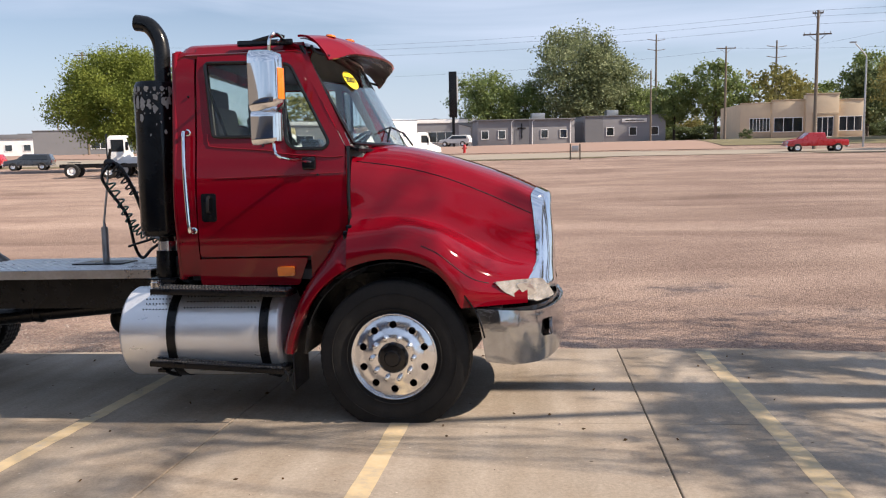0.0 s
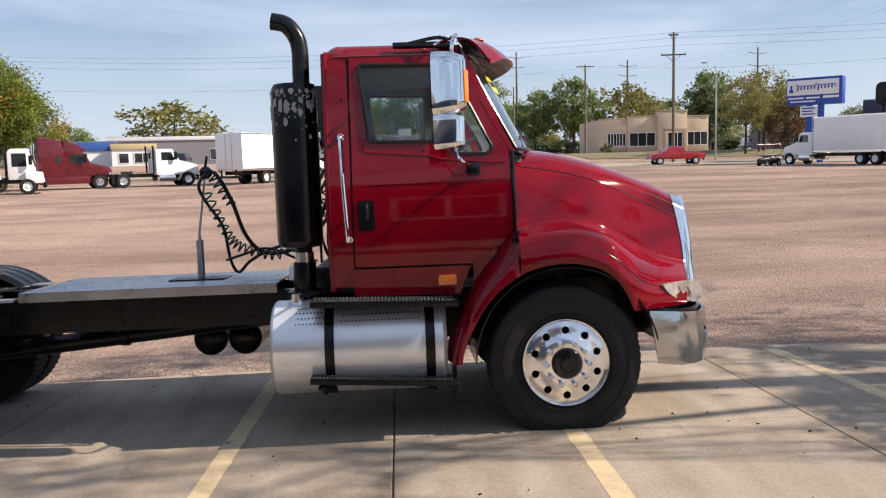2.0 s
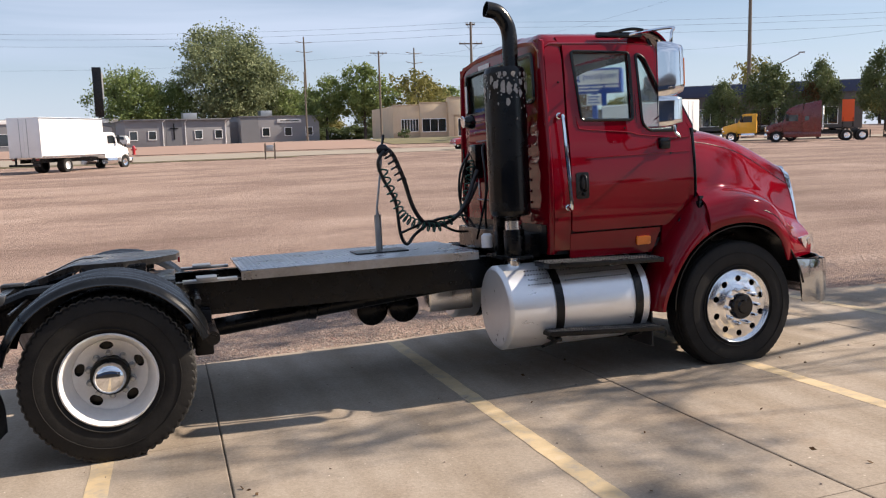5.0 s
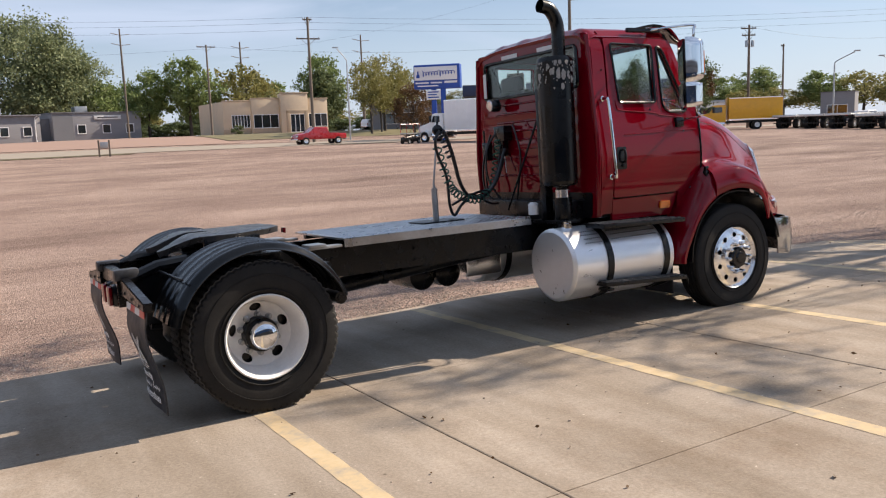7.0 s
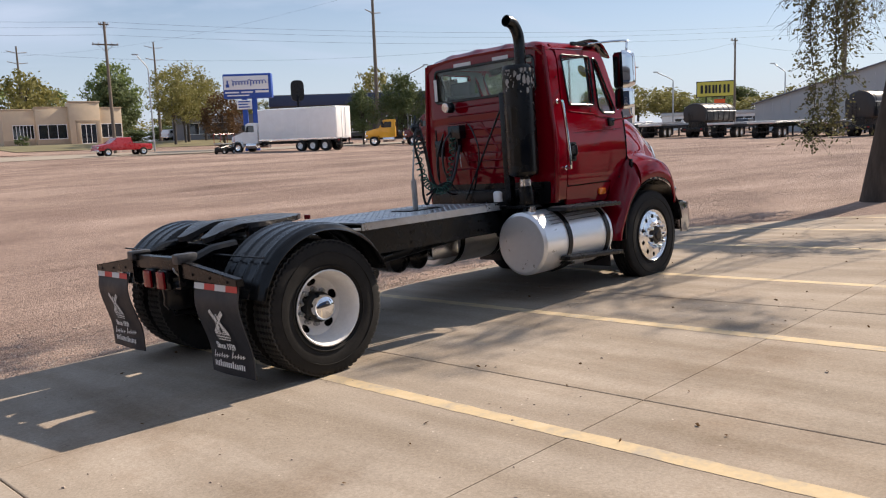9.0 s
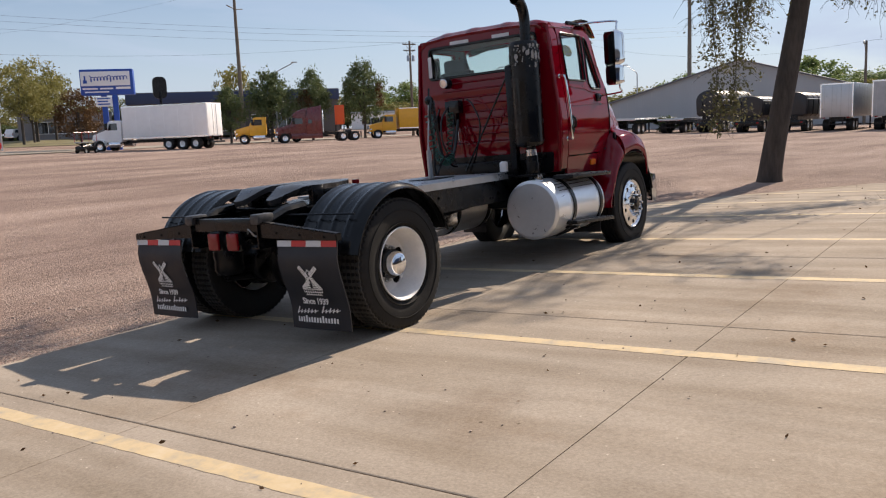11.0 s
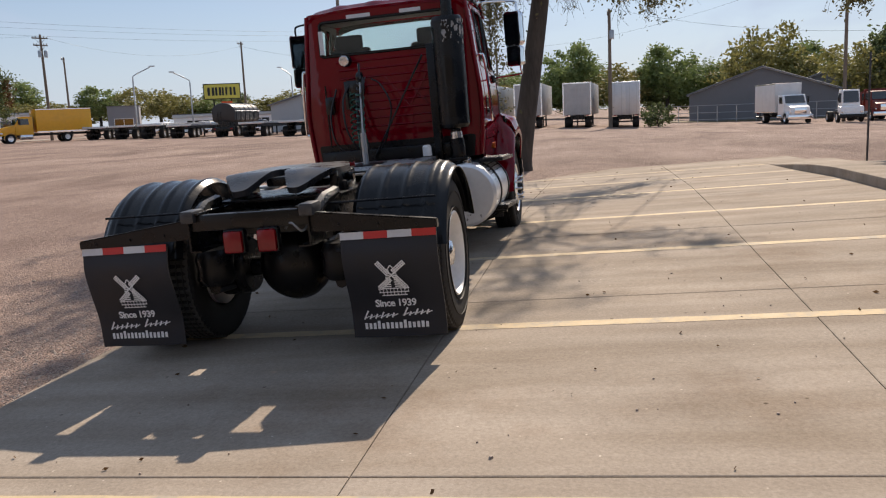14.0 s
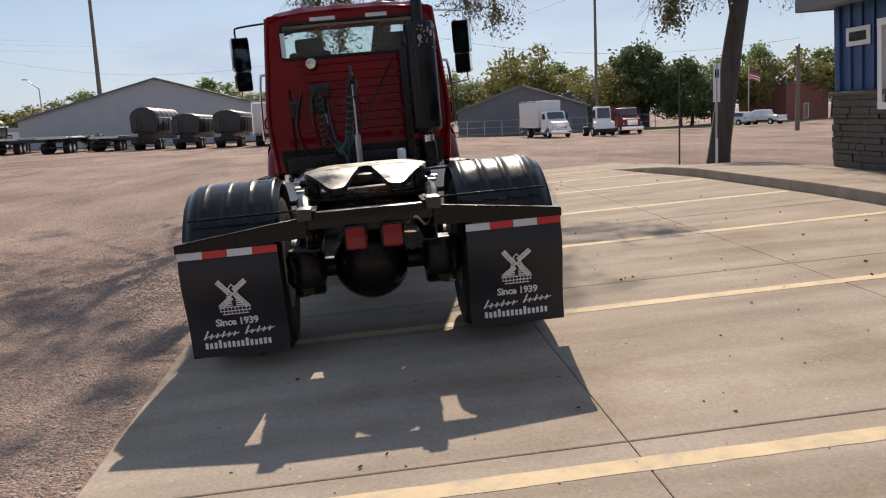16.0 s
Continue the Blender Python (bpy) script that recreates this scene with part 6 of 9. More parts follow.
# half-round rear fenders with raised ribs
for s in (-1, 1):
    bm = bmesh.new()

    def fen(a, b):
        t = radians(18 + a * 148)
        r = 0.665 + 0.0 * a
        y = 0.62 + 0.66 * b
        rr = r + 0.011 * max(0, math.cos((b - 0.08) * math.pi * 2 * 4.2)) ** 4 - 0.05 * smooth(0.88, 1.0, b) - 0.03 * smooth(0.06, 0.0, b)
        return Vector((-6.06 + math.cos(t) * rr * 1.03, s * y, 0.515 + math.sin(t) * rr))

    grid(bm, fen, 40, 40)
    thicken(bm, 0.006)
    f = part("rear_fender", bm, FENDM, TRUCK, "black ribbed half-round fender over the dual tyres", 50)
    for x, z, ln in ((-5.46, 0.93, 0.25), (-6.62, 0.985, 0.62)):
        bm = bmesh.new()
        tube(bm, [(x, s * 0.44, z), (x, s * (0.85 + ln * 0.6), z)], 0.022 if ln < 0.5 else 0.008, 10)
        part("fender_bracket", bm, SATIN, f)

# tail: end beam, hanger arms, mud flaps, lamps
bm = bmesh.new()
box(bm, -6.90, -6.82, -0.42, 0.42, 0.88, 0.99, 0.01)
part("end_crossmember", bm, BLACK, TRUCK)
for s in (-1, 1):
    bm = bmesh.new()
    box(bm, -6.94, -6.76, s * 0.42 - 0.05, s * 0.42 + 0.05, 0.94, 1.025, 0.02)
    part("frame_end_cap", bm, WORNM, TRUCK, "worn bare-metal rail end")
    bm = bmesh.new()
    tube(bm, [(-6.86, s * 0.42, 0.93), (-6.62, s * 0.44, 1.02), (-6.40, s * 0.45, 1.04)], 0.045, 8)
    part("ramp_rail", bm, BLACK, TRUCK)
    bm = bmesh.new()
    # tapered hanger
    q = [(0.42, 0.965, 0.83), (1.27, 0.865, 0.805)]
    vs = []
    for y, zt, zb in q:
        for x in (-6.90, -6.835):
            vs += [bm.verts.new((x, s * y, zt)), bm.verts.new((x, s * y, zb))]
    a0, a1, b0, b1, c0, c1, d0, d1 = vs
    for f in ((a0, a1, c1, c0), (b0, b1, d1, d0), (a0, b0, d0, c0), (a1, b1, d1, c1), (a0, a1, b1, b0), (c0, c1, d1, d0)):
        bm.faces.new(f)
    bmesh.ops.bevel(bm, geom=bm.edges[:], offset=0.006, segments=2, affect="EDGES")
    for y in (0.62, 0.88, 1.14):
        lathe(bm, [(0.011, 0), (0.010, 0.008), (0, 0.010)], (-6.902, s * y, 0.87 - 0.06 * (y - 0.6)), (-1, 0, 0), 8)
    hang = part("flap_hanger", bm, SATIN, TRUCK, "black tapered mud flap hanger")
    bm = bmesh.new()

    def flp(a, b):
        y = 0.62 + 0.64 * a
        x = -6.885 + 0.105 * smooth(0.80, 0.18, b) * (1 - 0.25 * a) - 0.024 * smooth(1.0, 0.8, b) - 0.016 * math.sin(a * math.pi * 1.4 + 0.4) * (1 - b)
        return Vector((x, s * y, 0.085 + 0.725 * b))

    grid(bm, flp, 14, 18)
    thicken(bm, 0.010)
    flap = part("mud_flap", bm, FLAP, TRUCK, "black rubber mud flap with white windmill print", 50)
    for k in range(4):
        bm = bmesh.new()
        grid(bm, lambda a, b: flp((k + a) / 4, 0.935 + 0.065 * b) + Vector((-0.011, 0, 0)), 3, 2)
        thicken(bm, 0.002)
        part("reflective_strip", bm, (REFR, REFW)[(k + (0 if s > 0 else 1)) % 2], flap, "red and white reflective strip")

    def on(dy, z):
        """Place on the flap's face, as read from behind."""
        z -= 0.055
        return flp(min(1.0, max(0.0, (0.94 - s * dy - 0.62) / 0.64)), (z - 0.085) / 0.725) + Vector((-0.0125, 0, 0))

    base = Matrix(((0, 0, -1, 0), (-1, 0, 0, 0), (0, 1, 0, 0), (0, 0, 0, 1)))
    bm = bmesh.new()

    def stroke(p, q, w):
        p, q = Vector(p), Vector(q)
        d = (q - p).normalized()
        n = Vector((-d.y, d.x)) * w / 2
        a = [bm.verts.new(on(*(c))) for c in (p + n, q + n, q - n, p - n)]
        bm.faces.new(a)

    C = Vector((0.0, 0.570))
    for t in (38, 128, 218, 308):
        d = Vector((math.cos(radians(t)), math.sin(radians(t))))
        nn = Vector((-d.y, d.x))
        stroke(C, C + d * 0.128, 0.010)
        for off in (0.012, 0.025):
            stroke(C + d * 0.025 + nn * off, C + d * 0.126 + nn * off, 0.008)
        for k in range(8):
            e = C + d * (0.025 + k * 0.0142)
            stroke(e, e + nn * 0.028, 0.0065)
    for k in range(8):
        z = 0.600 - k * 0.0155
        hw = 0.030 + k * 0.0045
        stroke((-hw, z), (-0.012, z), 0.0095)
        stroke((0.012, z), (hw, z), 0.0095)
    stroke((-0.03, 0.60), (0, 0.64), 0.008)
    stroke((0.03, 0.60), (0, 0.64), 0.008)
    stroke((-0.105, 0.478), (0.105, 0.478), 0.007)
    stroke((-0.100, 0.452), (0.100, 0.452), 0.007)
    stroke((-0.085, 0.430), (0.085, 0.430), 0.007)
    for k in range(9):
        x = -0.095 + k * 0.0238
        stroke((x, 0.43 if 0 < k < 8 else 0.45), (x, 0.478), 0.005)
    part("windmill_print", bm, PRINT, flap, "white line drawing of a windmill", recalc=False)
    words("flap_text", "Since 1939", 0.070, Matrix.Translation(on(0, 0.375) + Vector((-0.006, 0, 0))) @ base @ Matrix.Rotation(radians(10), 4, "X"), PRINT, flap, 0.0005, 0.0, 0.92, "", 0.002)
    # the maker's script and address as rows of plain bars
    rnd = random.Random(6)
    for nm, z, hw, h, sl in (("script_bar", 0.278, 0.232, 0.034, 0.55), ("address_bar", 0.200, 0.222, 0.044, 0.0)):
        bm = bmesh.new()
        n = 12 if sl else 15
        pitch = 2 * hw / n
        for k in range(n):
            if sl and k == 6:
                continue
            x = -hw + k * pitch
            tall = 1.75 if sl and k in (0, 7) else (1.25 if k in (3, 9) else rnd.uniform(0.82, 1.0))
            z0 = z + 0.05 * x * (sl > 0)
            stroke((x, z0), (x + sl * h * tall, z0 + h * tall), 0.0115 if sl else pitch * 0.66)
            if sl:
                stroke((x, z0 + 0.006), (x + pitch * 1.05, z0 + h * 0.66), 0.006)
        tagged(part(nm, bm, PRINT, flap, "", recalc=False), kind="stuff")
for y in (0.105, -0.135):
    bm = bmesh.new()
    box(bm, -6.93, -6.86, y - 0.078, y + 0.078, 0.712, 0.888, 0.03)
    lampo = part("tail_lamp", bm, PLASTIC, TRUCK, "square red tail lamp")
    bm = bmesh.new()
    box(bm, -6.955, -6.925, y - 0.066, y + 0.066, 0.725, 0.875, 0.022)
    part("lens", bm, REDLENS, lampo)
bm = bmesh.new()
tube(bm, spline([(-6.86, -0.24, 0.86), (-6.90, -0.30, 0.90), (-6.88, -0.36, 0.84), (-6.84, -0.40, 0.88)], 5), 0.008, 6)
part("lamp_wire", bm, GALV, TRUCK)

# ---- trees ----
LEAF_GREEN = leaf("green_foliage", (0.082, 0.126, 0.042), (0.270, 0.330, 0.120))
LEAF_GREY = leaf("grey_green_foliage", (0.094, 0.128, 0.060), (0.310, 0.345, 0.190))
LEAF_LIME = leaf("yellow_green_foliage", (0.085, 0.090, 0.022), (0.34, 0.31, 0.115))
LEAF_MAPLE = leaf("maple_foliage", (0.050, 0.085, 0.016), (0.24, 0.28, 0.05))
LEAF_GOLD = leaf("golden_foliage", (0.156, 0.109, 0.023), (0.390, 0.250, 0.055))
LEAF_BROWN = leaf("rust_brown_foliage", (0.058, 0.031, 0.016), (0.156, 0.090, 0.039))
LEAF_DARK = leaf("dark_green_foliage", (0.047, 0.074, 0.031), (0.172, 0.206, 0.090))
LEAF_DRY = leaf("drying_leaves", (0.056, 0.066, 0.030), (0.190, 0.170, 0.085))


def leaf_mesh(name, pts, size, material, rnd, flat=0.0):
    """Small rhombic leaves at the given points, turned every way."""
    n = len(pts)
    rs = np.random.RandomState(rnd)
    p = np.array(pts)
    a = rs.normal(size=(n, 3))
    a[:, 2] *= 1 - flat
    a /= np.linalg.norm(a, axis=1)[:, None]
    b = np.cross(a, rs.normal(size=(n, 3)))
    b /= np.linalg.norm(b, axis=1)[:, None]
    s = size * rs.uniform(0.6, 1.35, size=(n, 1))
    v = np.stack([p - a * s, p - b * s * 0.55, p + a * s, p + b * s * 0.55], axis=1).reshape(-1, 3)
    me = bpy.data.meshes.new(name)
    me.from_pydata(v.tolist(), [], np.arange(4 * n).reshape(n, 4).tolist())
    me.materials.append(material)
    return me


def tree(name, label, height, width, material, seed, trunk=0.22, base=0.16, clumps=90, per=46, size=0.30, taper=0.0, mat2=None, loose=0.62):
    """A deciduous tree: tapered trunk with limbs, and a crown of many leafy clumps with gaps."""
    rnd = random.Random(seed)
    t = new(name)
    tagged(t, label, "tree")
    bm = bmesh.new()
    zb = height * base
    tube(bm, [(0, 0, -0.4), (0.02, 0, 0.3), (0.05, 0.03, zb), (0.0, 0.1, height * 0.45), (0.1, 0, height * 0.75)], [trunk * 1.5, trunk * 1.1, trunk, trunk * 0.6, trunk * 0.15], 9)
    cents = []
    for k in range(clumps):
        for _ in range(50):
            x, y, z = rnd.uniform(-1, 1), rnd.uniform(-1, 1), rnd.uniform(-1, 1)
            d = x * x + y * y + z * z
            if d < 1 and d > 0.12:
                break
        w = (1 - taper * (z + 1) / 2) * (1 + 0.42 * noise.noise((seed * 3.1 + x * 1.3, y * 1.3, z * 1.3)))
        cents.append(Vector((x * width / 2 * w, y * width / 2 * w, zb + (height - zb) * (0.54 + 0.47 * z) + rnd.uniform(-0.3, 0.3))))
    for k in range(9):
        c = cents[k * 5 % len(cents)]
        z0 = rnd.uniform(zb, height * 0.5)
        tube(bm, spline([(0.03, 0.03, z0), (c.x * 0.4, c.y * 0.4, z0 + (c.z - z0) * 0.55), c], 4), [trunk * 0.35 * (1 - i / 9) + 0.02 for i in range(9)], 6)
    part("trunk", bm, BARK, t)
    pts = []
    cr = width * 0.092
    for c in cents:
        q = rnd.uniform(0.7, 1.35)
        for _ in range(per):
            d = Vector((rnd.gauss(0, 1), rnd.gauss(0, 1), rnd.gauss(0, 0.8)))
            pts.append(c + d * cr * loose * q)
    me = leaf_mesh("crown", pts, size, material, seed)
    if mat2:
        me.materials.append(mat2)
        co = np.zeros(len(me.vertices) * 3)
        me.vertices.foreach_get("co", co)
        first = co.reshape(-1, 4, 3)[:, 0, :]
        idx = [1 if noise.noise((f[0] * 0.22 + seed, f[1] * 0.22, f[2] * 0.22)) + 0.10 * f[0] > 0.62 else 0 for f in first]
        me.polygons.foreach_set("material_index", idx)
    cr_ob = new("crown", me)
    cr_ob.parent = t
    return t


def put(ob, x, y, turn=0.0, s=1.0, sz=None):
    ob.matrix_world = pose(x, y, ground_z(x, y) - 0.05, 0, 0, turn) @ Matrix.Diagonal((s, s, sz or s, 1))
    return ob


def put_copy(ob, x, y, turn=0.0, s=1.0, sz=None):
    c = copy_thing(ob, pose(x, y, ground_z(x, y) - 0.05, 0, 0, turn) @ Matrix.Diagonal((s, s, sz or s, 1)))
    return c


# the grey-green row behind the low grey building
T1 = put(tree("tree", "tall grey-green cottonwood behind the low building", 17.5, 14.5, LEAF_GREY, 11, 0.45, 0.06, 210, 130, 0.22), 9.3, 201.8, 0, 1.5)
T2 = put(tree("tree", "rounded dark green tree behind the low building", 12.5, 10.5, LEAF_GREEN, 12, 0.3, 0.05, 150, 110, 0.20), -4.1, 202.5, 0, 1.3, 1.15)
put_copy(T2, -12.2, 195.0, 70, 1.08, 1.17)
put_copy(T2, 20.9, 209.2, 160, 1.25, 0.95)
put_copy(T2, 27.9, 211.5, 250, 0.83, 0.90)
put_copy(T1, 15.0, 207.0, 100, 0.80, 0.80)
# the sunlit maple turning yellow on one side
put(tree("tree", "bright green maple turning golden on one side", 10.5, 12.6, LEAF_MAPLE, 13, 0.3, 0.13, 360, 240, 0.105, 0.25, LEAF_GOLD, 0.46), -37.0, 71.5)
# trees round the tan building
T4 = put(tree("tree", "green tree beside the tan building", 13.0, 9.5, LEAF_GREEN, 14, 0.28, 0.16, 110, 60, 0.28), 34.0, 169.0, 0, 1.15)
put_copy(T4, 26.5, 171.3, 90, 0.83, 0.86)
T5 = put(tree("tree", "thin yellow-green tree near the road", 10.0, 9.5, LEAF_LIME, 15, 0.22, 0.2, 60, 30, 0.32), 52.4, 184.0, 0, 1.26)
put_copy(T5, 45.5, 171.3, 60, 1.09)
put_copy(T4, 59.8, 162.1, 210, 0.83, 1.03)
T6 = put(tree("tree", "dark dense tree with a narrow crown", 8.0, 5.6, LEAF_DARK, 16, 0.2, 0.08, 110, 60, 0.2, 0.4), 57.5, 157.5, 0, 1.55)
T7 = put(tree("tree", "sparse olive and tan tree by the road", 9.2, 6.6, LEAF_LIME, 17, 0.16, 0.28, 90, 50, 0.15), 40.6, 100.2)
put_copy(T7, 44.0, 104, 130, 0.85)
T8 = put(tree("tree", "rust-brown tree with a low round crown", 6.2, 5.0, LEAF_BROWN, 18, 0.12, 0.18, 80, 60, 0.12), 37.9, 83.4)
put_copy(T7, 45.5, 106, 30, 1.2, 1.1)
put_copy(T7, 49.5, 108.5, 200, 0.95, 0.95)
put_copy(T7, 61.5, 113, 80, 0.8, 0.6)
put_copy(T5, 88, 143, 30, 0.9, 0.6)
put_copy(T5, 100, 131, 10, 0.7, 1.0)
# dark maples before the blue-banded building
T9 = put(tree("tree", "dark bronze-green maple beside the road", 8.0, 6.0, LEAF_DARK, 19, 0.17, 0.2, 110, 80, 0.14, 0.35, LEAF_BROWN), 57.0, 75.0)
put_copy(T9, 61.8, 73.0, 120, 0.84, 1.02)
put_copy(T9, 68.4, 70.4, 220, 0.98, 1.15)
put_copy(T9, 53.8, 78.5, 300, 0.8, 0.8)
# the far line behind the trailers and sheds
T10 = put(tree("tree", "tall open tree behind the grey shed", 13.0, 11.5, LEAF_LIME, 20, 0.3, 0.2, 80, 40, 0.36), 115.6, -18.2)
put_copy(T10, 113.8, -26, 80, 0.85, 0.72)
T11 = put(tree("tree", "dense dark green tree behind the yard", 11.5, 9.0, LEAF_DARK, 21, 0.28, 0.05, 130, 66, 0.28), 102, -31.4)
put_copy(T11, 95.2, -35.5, 60, 0.8, 0.78)
put_copy(T11, 101.4, -39.5, 200, 0.9, 0.62)
put_copy(T10, 99.2, -27.0, 260, 0.7, 0.66)
put_copy(T4, 107, -45, 0, 0.85, 0.62)
for k, (x, y, s, sz, tr) in enumerate(((109.5, -52, 0.8, 0.75, 10), (110, -59, 0.9, 0.8, 70), (111, -66, 0.9, 0.7, 140), (104, -50, 0.5, 0.7, 20), (114, -74, 1, 0.8, 200))):
    put_copy(T10 if k % 2 else T4, x, y, tr, s, sz)
for k in range(15):
    y = -28 + k * 5.0
    put_copy((T4, T11, T10, T2)[k % 4], 140 + 9 * (k % 2), y + 2 * math.sin(k * 2.1), k * 50, 1.0, (0.78 if k < 9 else 0.6) + 0.1 * math.sin(k * 1.7))
for k in range(14):
    x, y = 165 - k * 2.0, 55 + k * 8.0
    put_copy((T5, T4, T10)[k % 3], x, y, k * 37, 1.0, 0.55 + 0.12 * math.sin(k * 1.3))
# low far wood that closes the view
for k in range(60):
    a = radians(-75 + k * 4.1)
    r = 300 + 40 * math.sin(k * 1.9)
    x, y = r * math.cos(a), r * math.sin(a)
    if y > 110 and x < -20:
        continue
    put_copy((T4, T11, T10, T5)[k % 4], x, y, k * 41, 1.7, 0.85 + 0.25 * math.sin(k * 2.3))
# low thickets that close the gaps along the far street
for k in range(22):
    x, y = -6 + k * 5.5, 215 - k * 2.6
    put_copy(T11, x, y + 4 * math.sin(k * 1.9), k * 47, 0.95, 0.36 + 0.06 * math.sin(k * 2.7)).location.z -= 0.9
put_copy(T5, -56, 205, 0, 2.0, 1.15)
put_copy(T4, -85, 215, 0, 1.2, 0.7)


def yard_tree(name, label, x, y, lean, height, seed, stems, boughs, twigs, low, hang):
    """A tall leaning tree at the apron's edge: stems fork off the trunk, limbs run to leafy boughs, thin twigs droop below."""
    rnd = random.Random(seed)
    z0 = ground_z(x, y)
    t = empty(name, pose(x, y, z0 - 0.03), label, "tree")
    root = Vector((x, y, z0))
    bm = bmesh.new()
    top = Vector((lean[0] * height, lean[1] * height, height))
    trunk = [Vector((0, 0, -0.3)), Vector((0, 0, 0.0)), Vector((lean[0] * 0.5, lean[1] * 0.5, 0.7))] + [top * k + Vector((0.08 * math.sin(k * 7), 0.06 * math.cos(k * 6), 0)) for k in (0.35, 0.55, 0.8, 1.0)]
    tube(bm, spline(trunk, 4), [curve_at([0, 4, 8, 12, 16, 20, 24], [0.38, 0.33, 0.27, 0.235, 0.185, 0.11, 0.03], i) for i in range(4 * (len(trunk) - 1) + 1)], 14)
    part("trunk", bm, BARK, t)
    limbs, pts = [], []
    forks = [trunk[3] + (trunk[6] - trunk[3]) * k for k in (0.15, 0.3, 0.45, 0.6, 0.8)]
    for path in stems:
        c = spline([Vector(q) - root for q in path], 8)
        bm = bmesh.new()
        tube(bm, c, [0.115 * (1 - 0.72 * i / len(c)) for i in range(len(c))], 9)
        part("stem", bm, BARK, t)
        forks += [c[len(c) // 2], c[-6], c[-1]]
    for bx, by, bz, r, dens in boughs:
        e = Vector((bx, by, bz)) - root
        near = sorted(forks, key=lambda f: (f - e).length + 0.9 * max(0.0, f.z - e.z))
        s = near[0] if rnd.random() < 0.7 else near[1]
        mid = s.lerp(e, 0.5) + Vector((rnd.uniform(-0.25, 0.25), rnd.uniform(-0.25, 0.25), rnd.uniform(0.05, 0.45)))
        c = spline([s, mid, e], 7)
        bm = bmesh.new()
        tube(bm, c, [0.030 * (1 - 0.8 * i / len(c)) for i in range(len(c))], 7)
        part("limb", bm, BARK, t)
        limbs.append(c)
        # leaf sprays of uneven size round the bough's end
        for k in range(int(4 + 8 * r)):
            d = Vector((rnd.gauss(0, 1), rnd.gauss(0, 1), rnd.gauss(0, 0.6))) * r * 0.55
            q = rnd.uniform(0.08, 0.20)
            for _ in range(int(dens * rnd.uniform(0.4, 1.4))):
                pts.append(e + d + Vector((rnd.gauss(0, q), rnd.gauss(0, q), rnd.gauss(0, q * 0.8))))
    bm = bmesh.new()
    for k in range(twigs):
        c = rnd.choice(limbs)
        p = c[rnd.randrange(5, len(c))]
        a = rnd.uniform(0, 2 * math.pi)
        ln = rnd.uniform(0.5, 1.5)
        up = rnd.uniform(-0.3, 0.7)
        m = p + Vector((math.cos(a) * ln * 0.6, math.sin(a) * ln * 0.6, up * 0.5))
        e = m + Vector((math.cos(a + rnd.uniform(-0.6, 0.6)) * ln * 0.5, math.sin(a + rnd.uniform(-0.6, 0.6)) * ln * 0.5, up * 0.3 - rnd.uniform(0.1, 0.8)))
        line = spline([p, m, e], 5)
        tube(bm, line, [0.013 * (1 - q / len(line)) + 0.003 for q in range(len(line))], 4, False)
        for w in line[3:]:
            pts += [w + Vector((rnd.gauss(0, 0.14), rnd.gauss(0, 0.14), rnd.gauss(0, 0.12))) for _ in range(2)]
    for pth, dens in low:
        line = spline([Vector(q) - root for q in pth], 8)
        tube(bm, line, [0.022 * (1 - q / len(line)) + 0.004 for q in range(len(line))], 5, False)
        for i, w in enumerate(line[4:]):
            for _ in range(3):
                g = w + Vector((rnd.gauss(0, 0.28), rnd.gauss(0, 0.28), -rnd.uniform(0.05, 0.55)))
                sub = spline([w, (w + g) / 2 + Vector((0, 0, 0.04)), g], 3)
                tube(bm, sub, 0.004, 3, False)
                for q in sub:
                    for _ in range(dens):
                        pts.append(q + Vector((rnd.gauss(0, 0.08), rnd.gauss(0, 0.08), rnd.gauss(0, 0.08))))
    for k in range(hang):
        p = rnd.choice(rnd.choice(limbs)[3:])
        e = p + Vector((rnd.gauss(0, 0.6), rnd.gauss(0, 0.6), 0))
        e.y = min(e.y, 8.0 - y)
        e.z = min(p.z - 0.6, rnd.uniform(4.6, 5.8))
        q = e + Vector((rnd.gauss(0, 0.3), rnd.gauss(0, 0.3), -rnd.uniform(0.4, 1.3)))
        line = spline([p, (p + e) / 2 + Vector((rnd.gauss(0, 0.2), rnd.gauss(0, 0.2), 0.3)), e, q], 6)
        tube(bm, line, [0.012 * (1 - i / len(line)) + 0.0035 for i in range(len(line))], 4, False)
        for w in line[8:]:
            for _ in range(2):
                g = w + Vector((rnd.gauss(0, 0.22), rnd.gauss(0, 0.22), -rnd.uniform(0.1, 0.5)))
                tube(bm, spline([w, (w + g) / 2 + Vector((rnd.gauss(0, 0.04), rnd.gauss(0, 0.04), 0.04)), g], 3), 0.0035, 3, False)
                if rnd.random() < 0.35:
                    pts += [g + Vector((rnd.gauss(0, 0.05), rnd.gauss(0, 0.05), rnd.gauss(0, 0.05))) for _ in range(2)]
    tagged(part("twig_spray", bm, BARK, t), kind="stuff")
    crown = new("leaves", leaf_mesh("leaves", pts, 0.045, LEAF_DRY, seed))
    crown.parent = t
    tagged(crown, kind="stuff")
    return t


def shade_bough(sx, sy, h, r, dens):
    """The bough at height h whose shade falls at sx, sy of the apron."""
    p = APRON @ Vector((sx, sy, 0)) + SUN * (h / SUN.z)
    return (p.x, p.y, p.z, r, dens)


